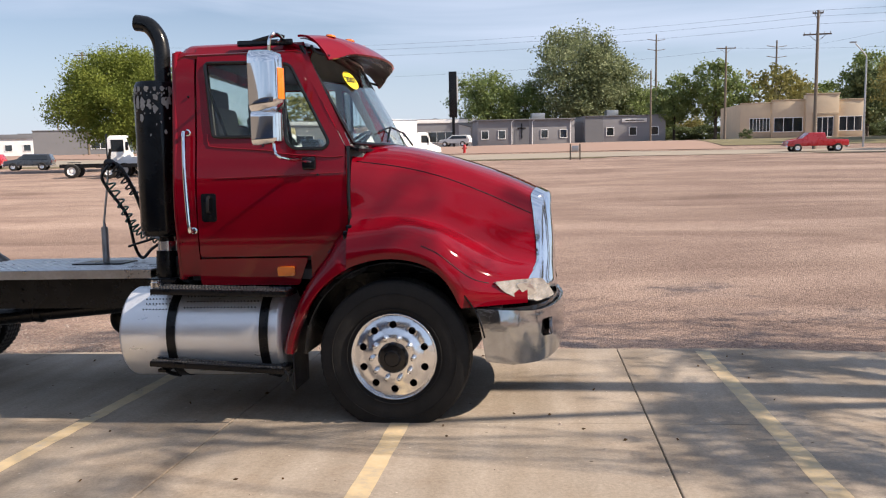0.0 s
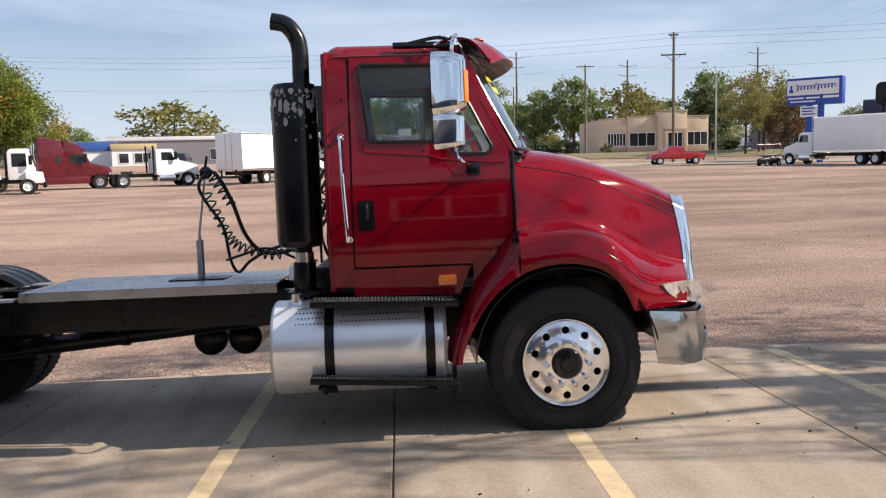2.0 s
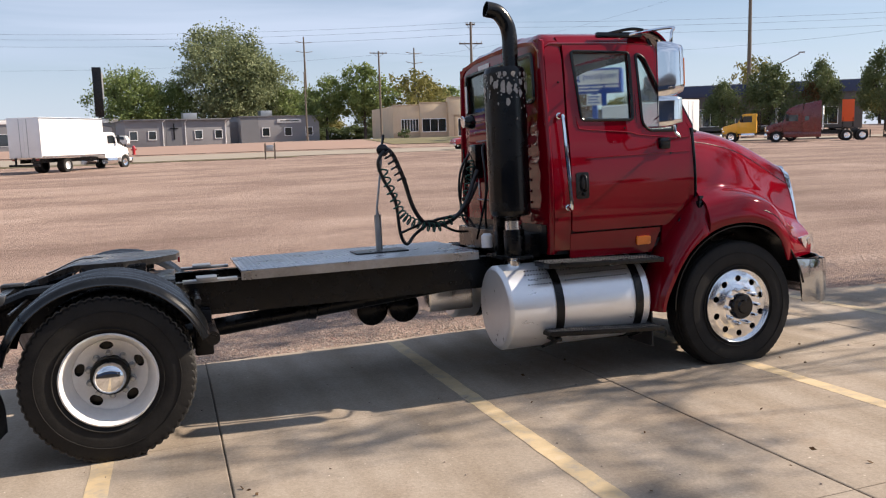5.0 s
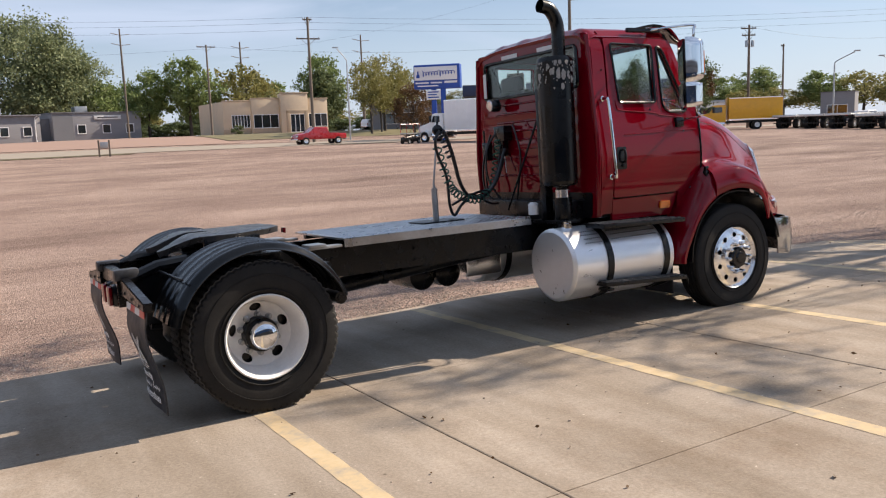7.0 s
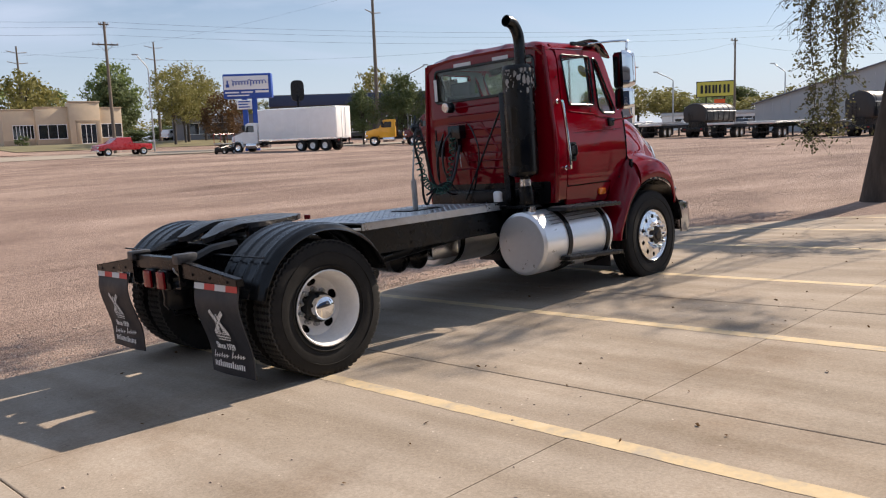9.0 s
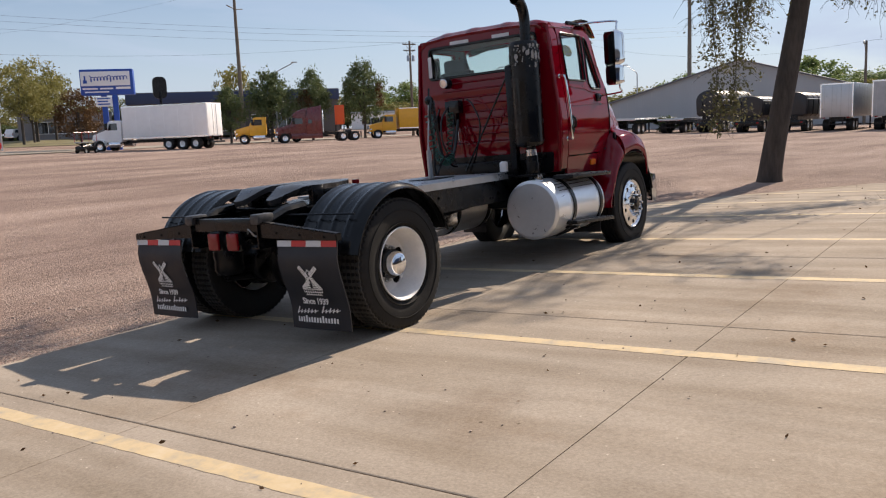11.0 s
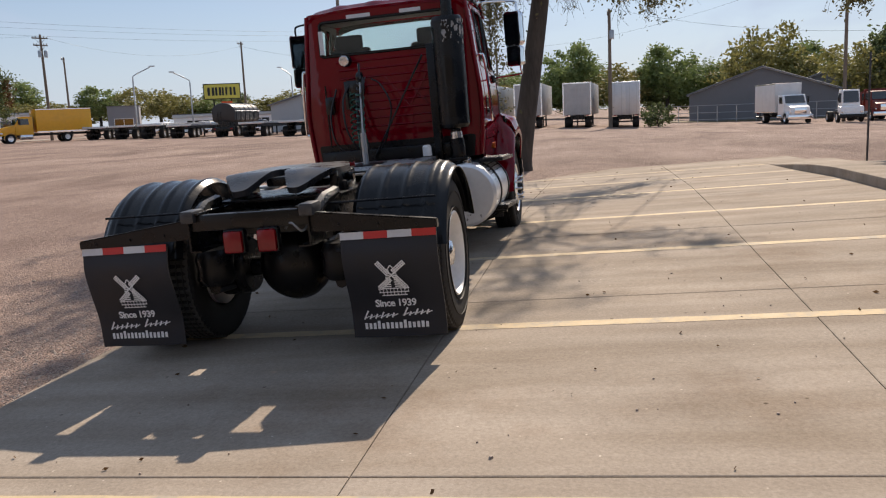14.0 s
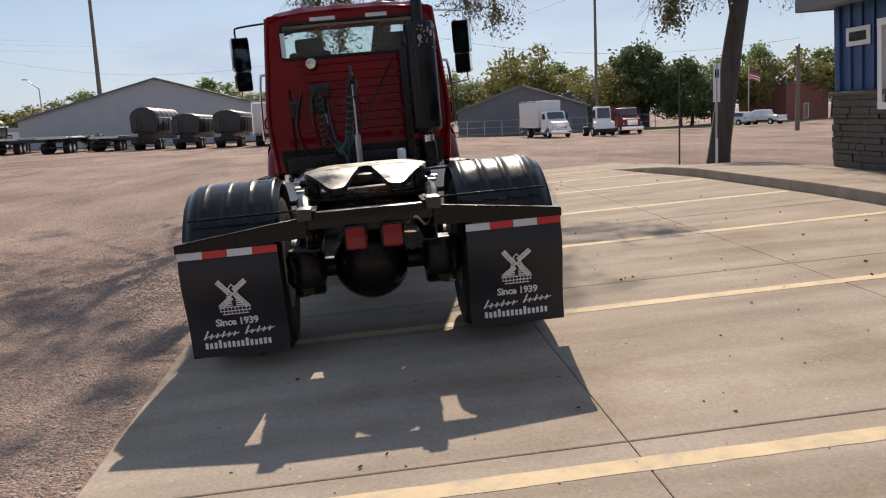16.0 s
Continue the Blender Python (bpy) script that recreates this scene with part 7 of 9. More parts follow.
YARD_BOUGHS = [shade_bough(*q) for q in (
    (-2.45, 4.3, 8.2, 0.42, 44), (-3.25, 3.7, 8.4, 0.26, 48), (-2.3, 5.2, 8.0, 0.42, 30), (-4.4, 5.5, 9.2, 0.45, 40), (-5.7, 5.25, 9.6, 0.32, 34), (-2.9, 6.0, 8.6, 0.5, 30),
    (1.2, 4.7, 7.0, 0.5, 7), (2.7, 7.3, 6.6, 0.6, 12), (1.3, 7.6, 7.2, 0.4, 7),
    (1.8, 10.2, 7.6, 0.7, 34), (3.4, 9.9, 7.4, 0.8, 30), (2.4, 9.5, 7.0, 0.5, 30), (0.6, 9.7, 8.2, 0.6, 28), (-1.4, 10.7, 8.8, 0.7, 32), (-1.4, 9.8, 8.6, 0.6, 26),
    (-5.4, 9.5, 10.0, 0.75, 105), (-6.8, 8.9, 10.4, 0.6, 95), (-7.2, 9.9, 10.4, 0.55, 75), (-4.3, 9.9, 9.6, 0.75, 95), (-2.8, 10.2, 9.2, 0.65, 80), (-3.6, 11.2, 9.4, 0.65, 70), (-1.9, 11.8, 9.2, 0.6, 40), (0.0, 12.2, 8.8, 0.6, 36), (2.1, 12.2, 8.4, 0.6, 30), (4.6, 6.4, 7.0, 0.6, 16), (5.4, 4.2, 7.2, 0.6, 16), (4.0, 3.6, 7.2, 0.6, 14), (5.2, 8.0, 7.4, 0.6, 16))]
yard_tree("yard_tree", "tall leaning tree with thin drying leaves at the apron's edge", 10.0, 6.75, (0.02, -0.13), 10.8, 31,
          [[(10.05, 6.3, 3.4), (10.1, 5.5, 5.4), (10.0, 4.9, 7.0), (9.6, 4.2, 8.6)], [(10.05, 6.25, 3.7), (10.3, 5.75, 5.6), (10.5, 5.6, 7.4), (10.2, 5.2, 9.2)], [(10.05, 6.1, 4.6), (10.4, 7.2, 6.2), (10.6, 8.1, 7.6), (10.2, 8.6, 8.8)]],
          YARD_BOUGHS, 44,
          [([(9.6, 6.3, 5.4), (9.2, 6.9, 5.0), (9.0, 7.3, 3.9), (9.0, 7.3, 2.6), (9.1, 7.4, 1.5)], 3), ([(9.6, 6.3, 5.6), (9.0, 7.0, 5.2), (8.8, 7.7, 4.4), (8.8, 7.8, 3.4), (8.9, 7.7, 2.2), (8.9, 7.8, 1.2)], 2), ([(9.6, 6.3, 5.6), (9.2, 7.3, 5.4), (9.0, 7.9, 5.0), (9.0, 8.1, 4.3)], 1), ([(9.7, 6.3, 5.7), (9.6, 6.9, 5.2), (9.4, 7.1, 4.3), (9.4, 7.2, 3.6)], 2), ([(9.7, 6.2, 5.8), (8.8, 4.6, 5.2), (8.4, 3.6, 4.2), (8.4, 3.4, 3.6)], 2), ([(9.7, 6.2, 5.8), (8.4, 5.2, 5.2), (7.6, 4.4, 4.4), (7.5, 4.3, 3.8)], 2), ([(9.7, 6.2, 5.8), (9.0, 5.4, 5.7), (8.2, 5.4, 5.1), (7.6, 5.6, 4.6)], 1), ([(9.7, 6.2, 6.0), (9.2, 4.8, 6.0), (8.6, 4.0, 5.4), (8.0, 3.4, 5.0)], 1)], 46)
yard_tree("yard_tree", "leaning dark-barked tree with thin leaves beside the building", 8.45, -2.25, (0.0, -0.12), 9.0, 32,
          [[(8.45, -2.65, 3.6), (8.3, -2.2, 5.4), (8.2, -1.6, 7.0)]],
          [(8.2, -1.4, 6.4, 0.5, 16), (7.6, -2.2, 7.0, 0.6, 16), (8.8, -3.4, 7.2, 0.6, 18), (9.4, -2.4, 7.6, 0.6, 18), (7.4, -3.4, 7.8, 0.6, 16), (8.4, -1.2, 8.0, 0.6, 16)], 70,
          [([(8.4, -2.6, 5.0), (8.2, -1.6, 4.7), (8.0, -0.9, 4.0), (8.0, -0.8, 3.4)], 5), ([(8.4, -2.6, 5.2), (8.0, -1.4, 5.0), (7.8, -0.4, 4.3)], 4)], 12)

# ---- parked vehicles ----
REDT = surf("red_truck_paint", (0.105, 0.003, 0.009), 0.3, 0.1, var=0.08, coat=0.8)
YELT = surf("yellow_truck_paint", (0.72, 0.36, 0.01), 0.4, var=0.08, coat=0.4)
SILV = surf("silver_trailer_skin", (0.50, 0.51, 0.52), 0.38, 0.7, var=0.12, scale=2)
ORNG = surf("orange_red_paint", (0.17, 0.022, 0.016), 0.45, var=0.15)
NAVY = surf("dark_blue_grey_paint", (0.03, 0.037, 0.05), 0.3, var=0.1, coat=0.8)
REDP = surf("bright_red_paint", (0.42, 0.012, 0.018), 0.3, var=0.08, coat=0.8)
DULLW = surf("dull_white_trailer_skin", (0.40, 0.40, 0.40), 0.55, var=0.18, scale=1.5)
TANKB = surf("black_tank_shell", (0.02, 0.02, 0.022), 0.4, var=0.4, scale=2)


def simple_wheel(parent, x, y, r, w, rimcol, s):
    bm = bmesh.new()
    lathe(bm, [(r * 0.56, -w / 2), (r * 0.93, -w / 2), (r, -w * 0.36), (r, w * 0.36), (r * 0.93, w / 2), (r * 0.56, w / 2)], (x, y, r), (0, 1, 0), 26)
    ty = part("wheel", bm, RUBBER, parent)
    bm = bmesh.new()
    lathe(bm, [(r * 0.57, s * w * 0.46), (r * 0.50, s * w * 0.30), (r * 0.30, s * w * 0.22), (r * 0.22, s * w * 0.40), (0, s * w * 0.42)], (x, y, r), (0, 1, 0), 20)
    part("rim", bm, rimcol, ty)


def axle(parent, x, half, dual, rim=STEELW, r=0.5):
    for s in (-1, 1):
        simple_wheel(parent, x, s * half, r, 0.55 if dual else 0.28, rim, s)


def extrude(name, prof, half, material, parent, bev=0.05, label="", taper=None):
    """A side profile in x and z given width, with rounded edges."""
    bm = bmesh.new()
    a = [bm.verts.new((x, -half * (taper(x, z) if taper else 1), z)) for x, z in prof]
    b = [bm.verts.new((x, half * (taper(x, z) if taper else 1), z)) for x, z in prof]
    n = len(prof)
    bm.faces.new(a)
    bm.faces.new(b[::-1])
    for i in range(n):
        bm.faces.new((a[i], b[i], b[(i + 1) % n], a[(i + 1) % n]))
    if bev:
        bmesh.ops.bevel(bm, geom=bm.edges[:], offset=bev, segments=2, affect="EDGES", profile=0.6, clamp_overlap=True)
    return part(name, bm, material, parent, label, 20)


def slabpart(name, dims, material, parent, bev=0.0, label=""):
    return part(name, box(bmesh.new(), *dims, bev), material, parent, label, 20)


def conv_cab(t, x, paint, sleeper=0.0, tall=False, scale=1.0):
    """Conventional cab and hood whose bumper is at x + 0, running back; returns the back of the cab."""
    H = 3.55 if tall else 2.75
    xb = x - 3.25
    hood = [(x - 0.1, 0.75), (x, 1.15), (x - 0.12, 1.55), (x - 1.35, 1.88), (x - 1.60, 1.90), (x - 1.60, 0.95), (x - 0.55, 0.95)]
    extrude("hood", hood, 0.98, paint, t, 0.07, taper=lambda a, z: 1.0 if a < x - 1.0 else 0.90)
    cab = [(x - 1.5, 1.88), (x - 1.95, 2.68), (x - 2.15, 2.75), (xb, H if tall else 2.75), (xb, 0.85), (x - 1.5, 0.85)]
    c = extrude("cab", cab, 1.08, paint, t, 0.06)
    for s in (-1, 1):
        extrude_win = [(x - 1.85, 1.92), (x - 2.10, 2.52), (x - 2.85, 2.52), (x - 2.85, 1.92)]
        bm = bmesh.new()
        panel(bm, rounded(extrude_win, 0.05, 2), [], lambda a, z: Vector((a, s * 1.088, z)), 0.6, 0.01)
        part("side_window", bm, DARKG, c)
        bm = bmesh.new()
        box(bm, x - 2.0, x - 1.75, s * 1.33 - 0.06, s * 1.33 + 0.06, 1.95, 2.55, 0.03)
        tube(bm, [(x - 1.9, s * 1.08, 2.5), (x - 1.87, s * 1.33, 2.5)], 0.02, 5)
        part("mirror", bm, PLASTIC, c)
        bm = bmesh.new()
        box(bm, x - 0.28, x - 0.06, s * 0.82 - 0.14, s * 0.82 + 0.10, 0.98, 1.18, 0.04)
        part("headlight", bm, LAMPL, t)
        bm = bmesh.new()
        grid(bm, lambda a, b: Vector((x - 0.95 + math.cos(radians(5 + a * 170)) * 0.60, s * (0.80 + 0.38 * b), 0.5 + math.sin(radians(5 + a * 170)) * 0.62)), 14, 2)
        thicken(bm, 0.03)
        part("fender", bm, paint, t)
    bm = bmesh.new()
    w = [(x - 1.52, -0.92, 1.93), (x - 1.52, 0.92, 1.93), (x - 1.93, 0.88, 2.62), (x - 1.93, -0.88, 2.62)]
    bm.faces.new([bm.verts.new(Vector(p) + Vector((0.035, 0, 0.02))) for p in w])
    thicken(bm, 0.02)
    part("windscreen", bm, DARKG, c)
    slabpart("bumper", (x - 0.12, x + 0.10, -1.15, 1.15, 0.42, 0.82), CHROME, t, 0.04)
    slabpart("grille", (x - 0.05, x + 0.03, -0.55, 0.55, 0.95, 1.5), CHROME, t, 0.03)
    axle(t, x - 0.95, 1.03, False, ALUM)
    if sleeper:
        prof = [(xb + 0.05, 0.85), (xb + 0.05, 2.7), (xb - 0.15, H - 0.02), (xb - sleeper, H + 0.25), (xb - sleeper, 0.85)]
        sl = extrude("sleeper", prof, 1.18, paint, t, 0.07)
        prof = [(x - 1.75, 2.72), (x - 2.1, 3.15), (xb, H + 0.02), (xb, 2.70)]
        extrude("roof_fairing", prof, 1.05, paint, t, 0.05)
        for s in (-1, 1):
            slabpart("sleeper_window", (xb - 0.55, xb - 0.15, s * 1.19 - 0.008, s * 1.19 + 0.008, 1.95, 2.35), DARKG, sl)
            slabpart("side_skirt", (xb - sleeper, x - 1.6, s * 1.12 - 0.04, s * 1.12 + 0.04, 0.42, 0.95), paint, t, 0.02)
        xb -= sleeper
    else:
        slabpart("rear_window", (xb - 0.012, xb + 0.01, -0.7, 0.7, 2.05, 2.5), DARKG, c)
        for s in (-1, 1):
            bm = bmesh.new()
            lathe(bm, [(0, -0.6), (0.28, -0.6), (0.28, 0.6), (0, 0.6)], (x - 2.5, s * 0.92, 0.66), (1, 0, 0), 20)
            part("fuel_tank", bm, ALUM, t)
    return xb


def chassis(t, x0, x1):
    for s in (-1, 1):
        slabpart("frame_rail", (x0, x1, s * 0.43 - 0.04, s * 0.43 + 0.04, 0.72, 0.98), SATIN, t)


def spot(x, y, deg, z=None):
    return pose(x, y, ground_z(x, y) + 0.01 if z is None else z, 0, 0, deg)


def box_truck(label, m, paint, boxmat, L, tandem, H=3.95, cabpaint=None):
    """Origin on the ground below the rear end; x forwards."""
    t = empty("box_truck", m, label, "truck")
    xb = conv_cab(t, L + 3.55, cabpaint or paint)
    chassis(t, 0.0, L + 3.2)
    b = extrude("cargo_box", [(0.0, 1.08), (0.0, H), (L, H), (L, 1.08)], 1.27, boxmat, t, 0.025)
    for s in (-1, 1):
        slabpart("top_rail", (0.0, L, s * 1.275 - 0.012, s * 1.275 + 0.012, H - 0.10, H - 0.02), ALUM, b)
        slabpart("bottom_rail", (0.0, L, s * 1.275 - 0.012, s * 1.275 + 0.012, 1.06, 1.18), ALUM, b)
        n = int(L / 1.22)
        for k in range(1, n):
            slabpart("panel_joint", (L * k / n - 0.012, L * k / n + 0.012, s * 1.273 - 0.004, s * 1.273 + 0.004, 1.18, H - 0.1), boxmat, b)
        slabpart("door", (-0.03, 0.0, min(0, s * 1.2) + 0.01, max(0, s * 1.2) - 0.01, 1.15, H - 0.12), boxmat, b, 0.008)
        slabpart("lock_rod", (-0.05, -0.03, s * 0.3 - 0.015, s * 0.3 + 0.015, 1.12, H - 0.1), GALV, b)
        slabpart("tail_lamp", (-0.06, -0.02, s * 0.95 - 0.1, s * 0.95 + 0.1, 0.90, 1.0), REDLENS, t)
    slabpart("rear_bumper", (-0.25, -0.05, -1.15, 1.15, 0.50, 0.66), SATIN, t, 0.02)
    for s in (-1, 1):
        slabpart("bumper_post", (-0.16, -0.06, s * 0.7 - 0.05, s * 0.7 + 0.05, 0.6, 1.1), SATIN, t)
    axle(t, 2.6, 0.93, True, WHITE)
    if tandem:
        axle(t, 3.95, 0.93, True, WHITE)
        axle(t, 1.3, 0.93, True, WHITE)
    return t


def tractor(label, m, paint, sleeper=0.0, tall=False, axles=2, base=2.6):
    t = empty("tractor_unit", m, label, "truck")
    L = 3.3 + sleeper + base + 1.0
    xb = conv_cab(t, L, paint, sleeper, tall)
    chassis(t, 0.0, L - 0.5)
    bm = bmesh.new()
    lathe(bm, [(0, 0), (0.45, 0.0), (0.45, 0.05), (0, 0.06)], (1.1, 0, 1.12), (0, 0, 1), 20)
    box(bm, 0.8, 1.4, -0.4, 0.4, 0.98, 1.12)
    part("fifth_wheel", bm, GREASE, t)
    for k in range(axles):
        axle(t, 0.55 + 1.3 * k, 0.93, True, ALUM)
    for s in (-1, 1):
        bm = bmesh.new()
        tube(bm, [(xb - 0.15, s * 0.95, 1.0), (xb - 0.15, s * 0.95, 3.3 if tall else 3.0)], 0.07, 10)
        part("exhaust_stack", bm, CHROME if tall else SATIN, t)
        slabpart("mud_flap", (-0.12, -0.10, s * 0.93 - 0.3, s * 0.93 + 0.3, 0.25, 0.95), FLAP, t)
    return t


def van_trailer(label, m, skin_mat, L=13.5, H=4.05):
    """Origin on the ground below the doors; x towards the nose."""
    t = empty("semi_trailer", m, label, "trailer", "trailers in the yard")
    b = extrude("trailer_body", [(0, 1.15), (0, H), (L, H), (L, 1.15)], 1.29, skin_mat, t, 0.03)
    for s in (-1, 1):
        d = slabpart("door", (-0.03, 0.0, min(0, s * 1.2) + 0.008, max(0, s * 1.2) - 0.008, 1.22, H - 0.12), skin_mat, b, 0.008)
        for y in (0.35, 0.95):
            slabpart("lock_rod", (-0.055, -0.03, s * y - 0.016, s * y + 0.016, 1.2, H - 0.1), GALV, d)
        slabpart("corner_post", (-0.04, 0.02, s * 1.25 - 0.05, s * 1.25 + 0.05, 1.1, H - 0.03), ALUM, b)
        slabpart("tail_lamp", (-0.05, -0.02, s * 0.95 - 0.12, s * 0.95 + 0.12, 1.06, 1.15), REDLENS, t)
        slabpart("mud_flap", (2.9, 2.92, s * 0.93 - 0.3, s * 0.93 + 0.3, 0.2, 1.0), FLAP, t)
        slabpart("landing_leg", (L - 2.6, L - 2.45, s * 0.8 - 0.07, s * 0.8 + 0.07, 0.0, 1.15), SATIN, t)
        for k in range(1, 11):
            slabpart("side_post", (L * k / 11 - 0.02, L * k / 11 + 0.02, s * 1.292 - 0.006, s * 1.292 + 0.006, 1.3, H - 0.15), skin_mat, b)
    slabpart("header", (-0.04, 0.02, -1.25, 1.25, H - 0.12, H - 0.01), ALUM, b)
    slabpart("under_ride_bar", (-0.06, 0.06, -1.1, 1.1, 0.50, 0.62), SATIN, t)
    for s in (-1, 1):
        slabpart("bar_post", (-0.03, 0.05, s * 0.5 - 0.05, s * 0.5 + 0.05, 0.6, 1.15), SATIN, t)
    slabpart("axle_frame", (0.6, 3.4, -0.6, 0.6, 0.75, 1.15), SATIN, t)
    axle(t, 1.1, 0.93, True, WHITE)
    axle(t, 2.4, 0.93, True, WHITE)
    return t


def flatbed(label, m, L=13.0, z=1.25):
    t = empty("flatbed_trailer", m, label, "trailer", "trailers in the yard")
    d = slabpart("deck", (0, L, -1.28, 1.28, z, z + 0.10), SILV, t, 0.01)
    for s in (-1, 1):
        slabpart("side_rail", (0, L, s * 1.28 - 0.03, s * 1.28 + 0.03, z - 0.10, z + 0.08), ALUM, d)
        slabpart("main_beam", (0.2, L - 0.2, s * 0.48 - 0.06, s * 0.48 + 0.06, z - 0.45, z), SATIN, t)
        slabpart("landing_leg", (L - 3.0, L - 2.85, s * 0.8 - 0.07, s * 0.8 + 0.07, 0.0, z), SATIN, t)
        slabpart("tail_lamp", (-0.04, 0.0, s * 0.9 - 0.12, s * 0.9 + 0.12, z - 0.16, z - 0.06), REDLENS, t)
        slabpart("mud_flap", (3.3, 3.32, s * 0.93 - 0.3, s * 0.93 + 0.3, 0.2, 1.0), FLAP, t)
    slabpart("rear_beam", (-0.05, 0.08, -1.27, 1.27, z - 0.12, z + 0.08), SILV, t, 0.01)
    slabpart("under_ride_bar", (-0.04, 0.06, -1.1, 1.1, 0.50, 0.62), SATIN, t)
    axle(t, 1.2, 0.93, True, WHITE)
    axle(t, 2.5, 0.93, True, WHITE)
    return t


def tank_trailer(label, m, shell, L=11.0, low=1.55, side=3.0, top=4.0):
    """A deep trailer body under an arched cover."""
    t = empty("tank_trailer", m, label, "trailer", "trailers in the yard")
    h = 1.27
    sec = [(-0.75 * h, low), (-0.95 * h, low + 0.18)] + [(-h * math.cos(math.pi * k / 16) ** 1.0 if k else -h, side + (top - side) * math.sin(math.pi * k / 16)) for k in range(9)]
    sec = sec + [(-y, z) for y, z in sec[-2::-1]]
    rows = [(0.0, 0.90), (0.05, 0.97), (0.14, 1.0), (L - 0.14, 1.0), (L - 0.05, 0.97), (L, 0.90)]
    mid = (low + top) / 2
    bm = bmesh.new()
    rings = [[bm.verts.new((x, y * k, mid + (z - mid) * k)) for y, z in sec] for x, k in rows]
    for a, c in zip(rings, rings[1:]):
        bridge(bm, a, c)
    bm.faces.new(rings[0])
    bm.faces.new(rings[-1])
    b = part("tank_shell", bm, shell, t, "", 30)
    for k in range(6):
        bm = bmesh.new()
        tube(bm, [(0.4 + k * (L - 0.8) / 5, y * 1.012, z) for y, z in sec], 0.035, 5)
        part("hoop", bm, shell, b)
    bm = bmesh.new()
    for sd in (-1, 1):
        tube(bm, [(0.1, sd * h * 1.01, side), (L - 0.1, sd * h * 1.01, side)], 0.04, 5)
    part("cover_rail", bm, SILV, t)
    slabpart("frame", (-0.2, L, -0.55, 0.55, 0.95, low + 0.1), SATIN, t)
    slabpart("rear_bumper", (-0.35, -0.2, -1.2, 1.2, 0.55, 1.0), SATIN, t, 0.02)
    for s in (-1, 1):
        slabpart("bumper_post", (-0.3, 0.0, s * 0.5 - 0.08, s * 0.5 + 0.08, 0.8, 1.2), SATIN, t)
        slabpart("tail_lamp", (-0.38, -0.34, s * 0.9 - 0.1, s * 0.9 + 0.1, 0.75, 0.88), REDLENS, t)
    bm = bmesh.new()
    tube(bm, [(-0.05, 0.6, low), (-0.05, 0.6, side)], 0.02, 5)
    tube(bm, [(-0.05, 0.25, low), (-0.05, 0.25, side)], 0.02, 5)
    for k in range(int((side - low) / 0.3)):
        tube(bm, [(-0.05, 0.25, low + 0.2 + 0.3 * k), (-0.05, 0.6, low + 0.2 + 0.3 * k)], 0.014, 5)
    part("ladder", bm, SATIN, t)
    axle(t, 1.0, 0.93, True, WHITE)
    axle(t, 2.3, 0.93, True, WHITE)
    return t


def pickup(label, m, paint, suv=False, scale=1.0):
    t = empty("suv" if suv else "pickup_truck", m, label, "car")
    if suv:
        prof = [(-2.3, 0.45), (-2.3, 1.05), (-2.05, 1.62), (0.3, 1.66), (0.95, 1.10), (2.15, 0.98), (2.3, 0.5)]
        win = [(-2.0, 1.10), (-1.85, 1.52), (0.22, 1.55), (0.72, 1.10)]
    else:
        prof = [(-2.75, 0.55), (-2.75, 1.10), (-0.75, 1.12), (-0.65, 1.78), (0.75, 1.80), (1.35, 1.22), (2.60, 1.08), (2.75, 0.55)]
        win = [(-0.55, 1.22), (-0.50, 1.66), (0.68, 1.68), (1.12, 1.22)]
    b = extrude("body", prof, 0.95, paint, t, 0.07, taper=lambda x, z: 1.0 if z < 1.3 else 0.84)
    for s in (-1, 1):
        bm = bmesh.new()
        panel(bm, rounded(win, 0.06, 2), [], lambda x, z: Vector((x, s * (0.955 - 0.155 * smooth(1.05, 1.75, z)), z)), 0.5, 0.012)
        part("side_window", bm, DARKG, b)
        x1 = prof[-1][0]
        slabpart("headlight", (x1 - 0.12, x1 - 0.02, s * 0.72 - 0.14, s * 0.72 + 0.14, 0.80, 0.95), LAMPL, b, 0.02)
        slabpart("tail_lamp", (prof[0][0] - 0.01, prof[0][0] + 0.03, s * 0.85 - 0.07, s * 0.85 + 0.07, 0.75, 1.02), REDLENS, b)
    if not suv:
        bm = bmesh.new()
        box(bm, -2.66, -0.85, -0.78, 0.78, 1.10, 1.125)
        part("bed", bm, SATIN, b)
    slabpart("bumper", (prof[-1][0] - 0.1, prof[-1][0] + 0.05, -0.92, 0.92, 0.42, 0.62), CHROME, t, 0.03)
    slabpart("bumper", (prof[0][0] - 0.05, prof[0][0] + 0.1, -0.92, 0.92, 0.42, 0.60), CHROME, t, 0.03)
    for x in (prof[-1][0] - 0.95, prof[0][0] + 0.95):
        for s in (-1, 1):
            simple_wheel(t, x, s * 0.86, 0.39, 0.26, ALUM, s)
    return t


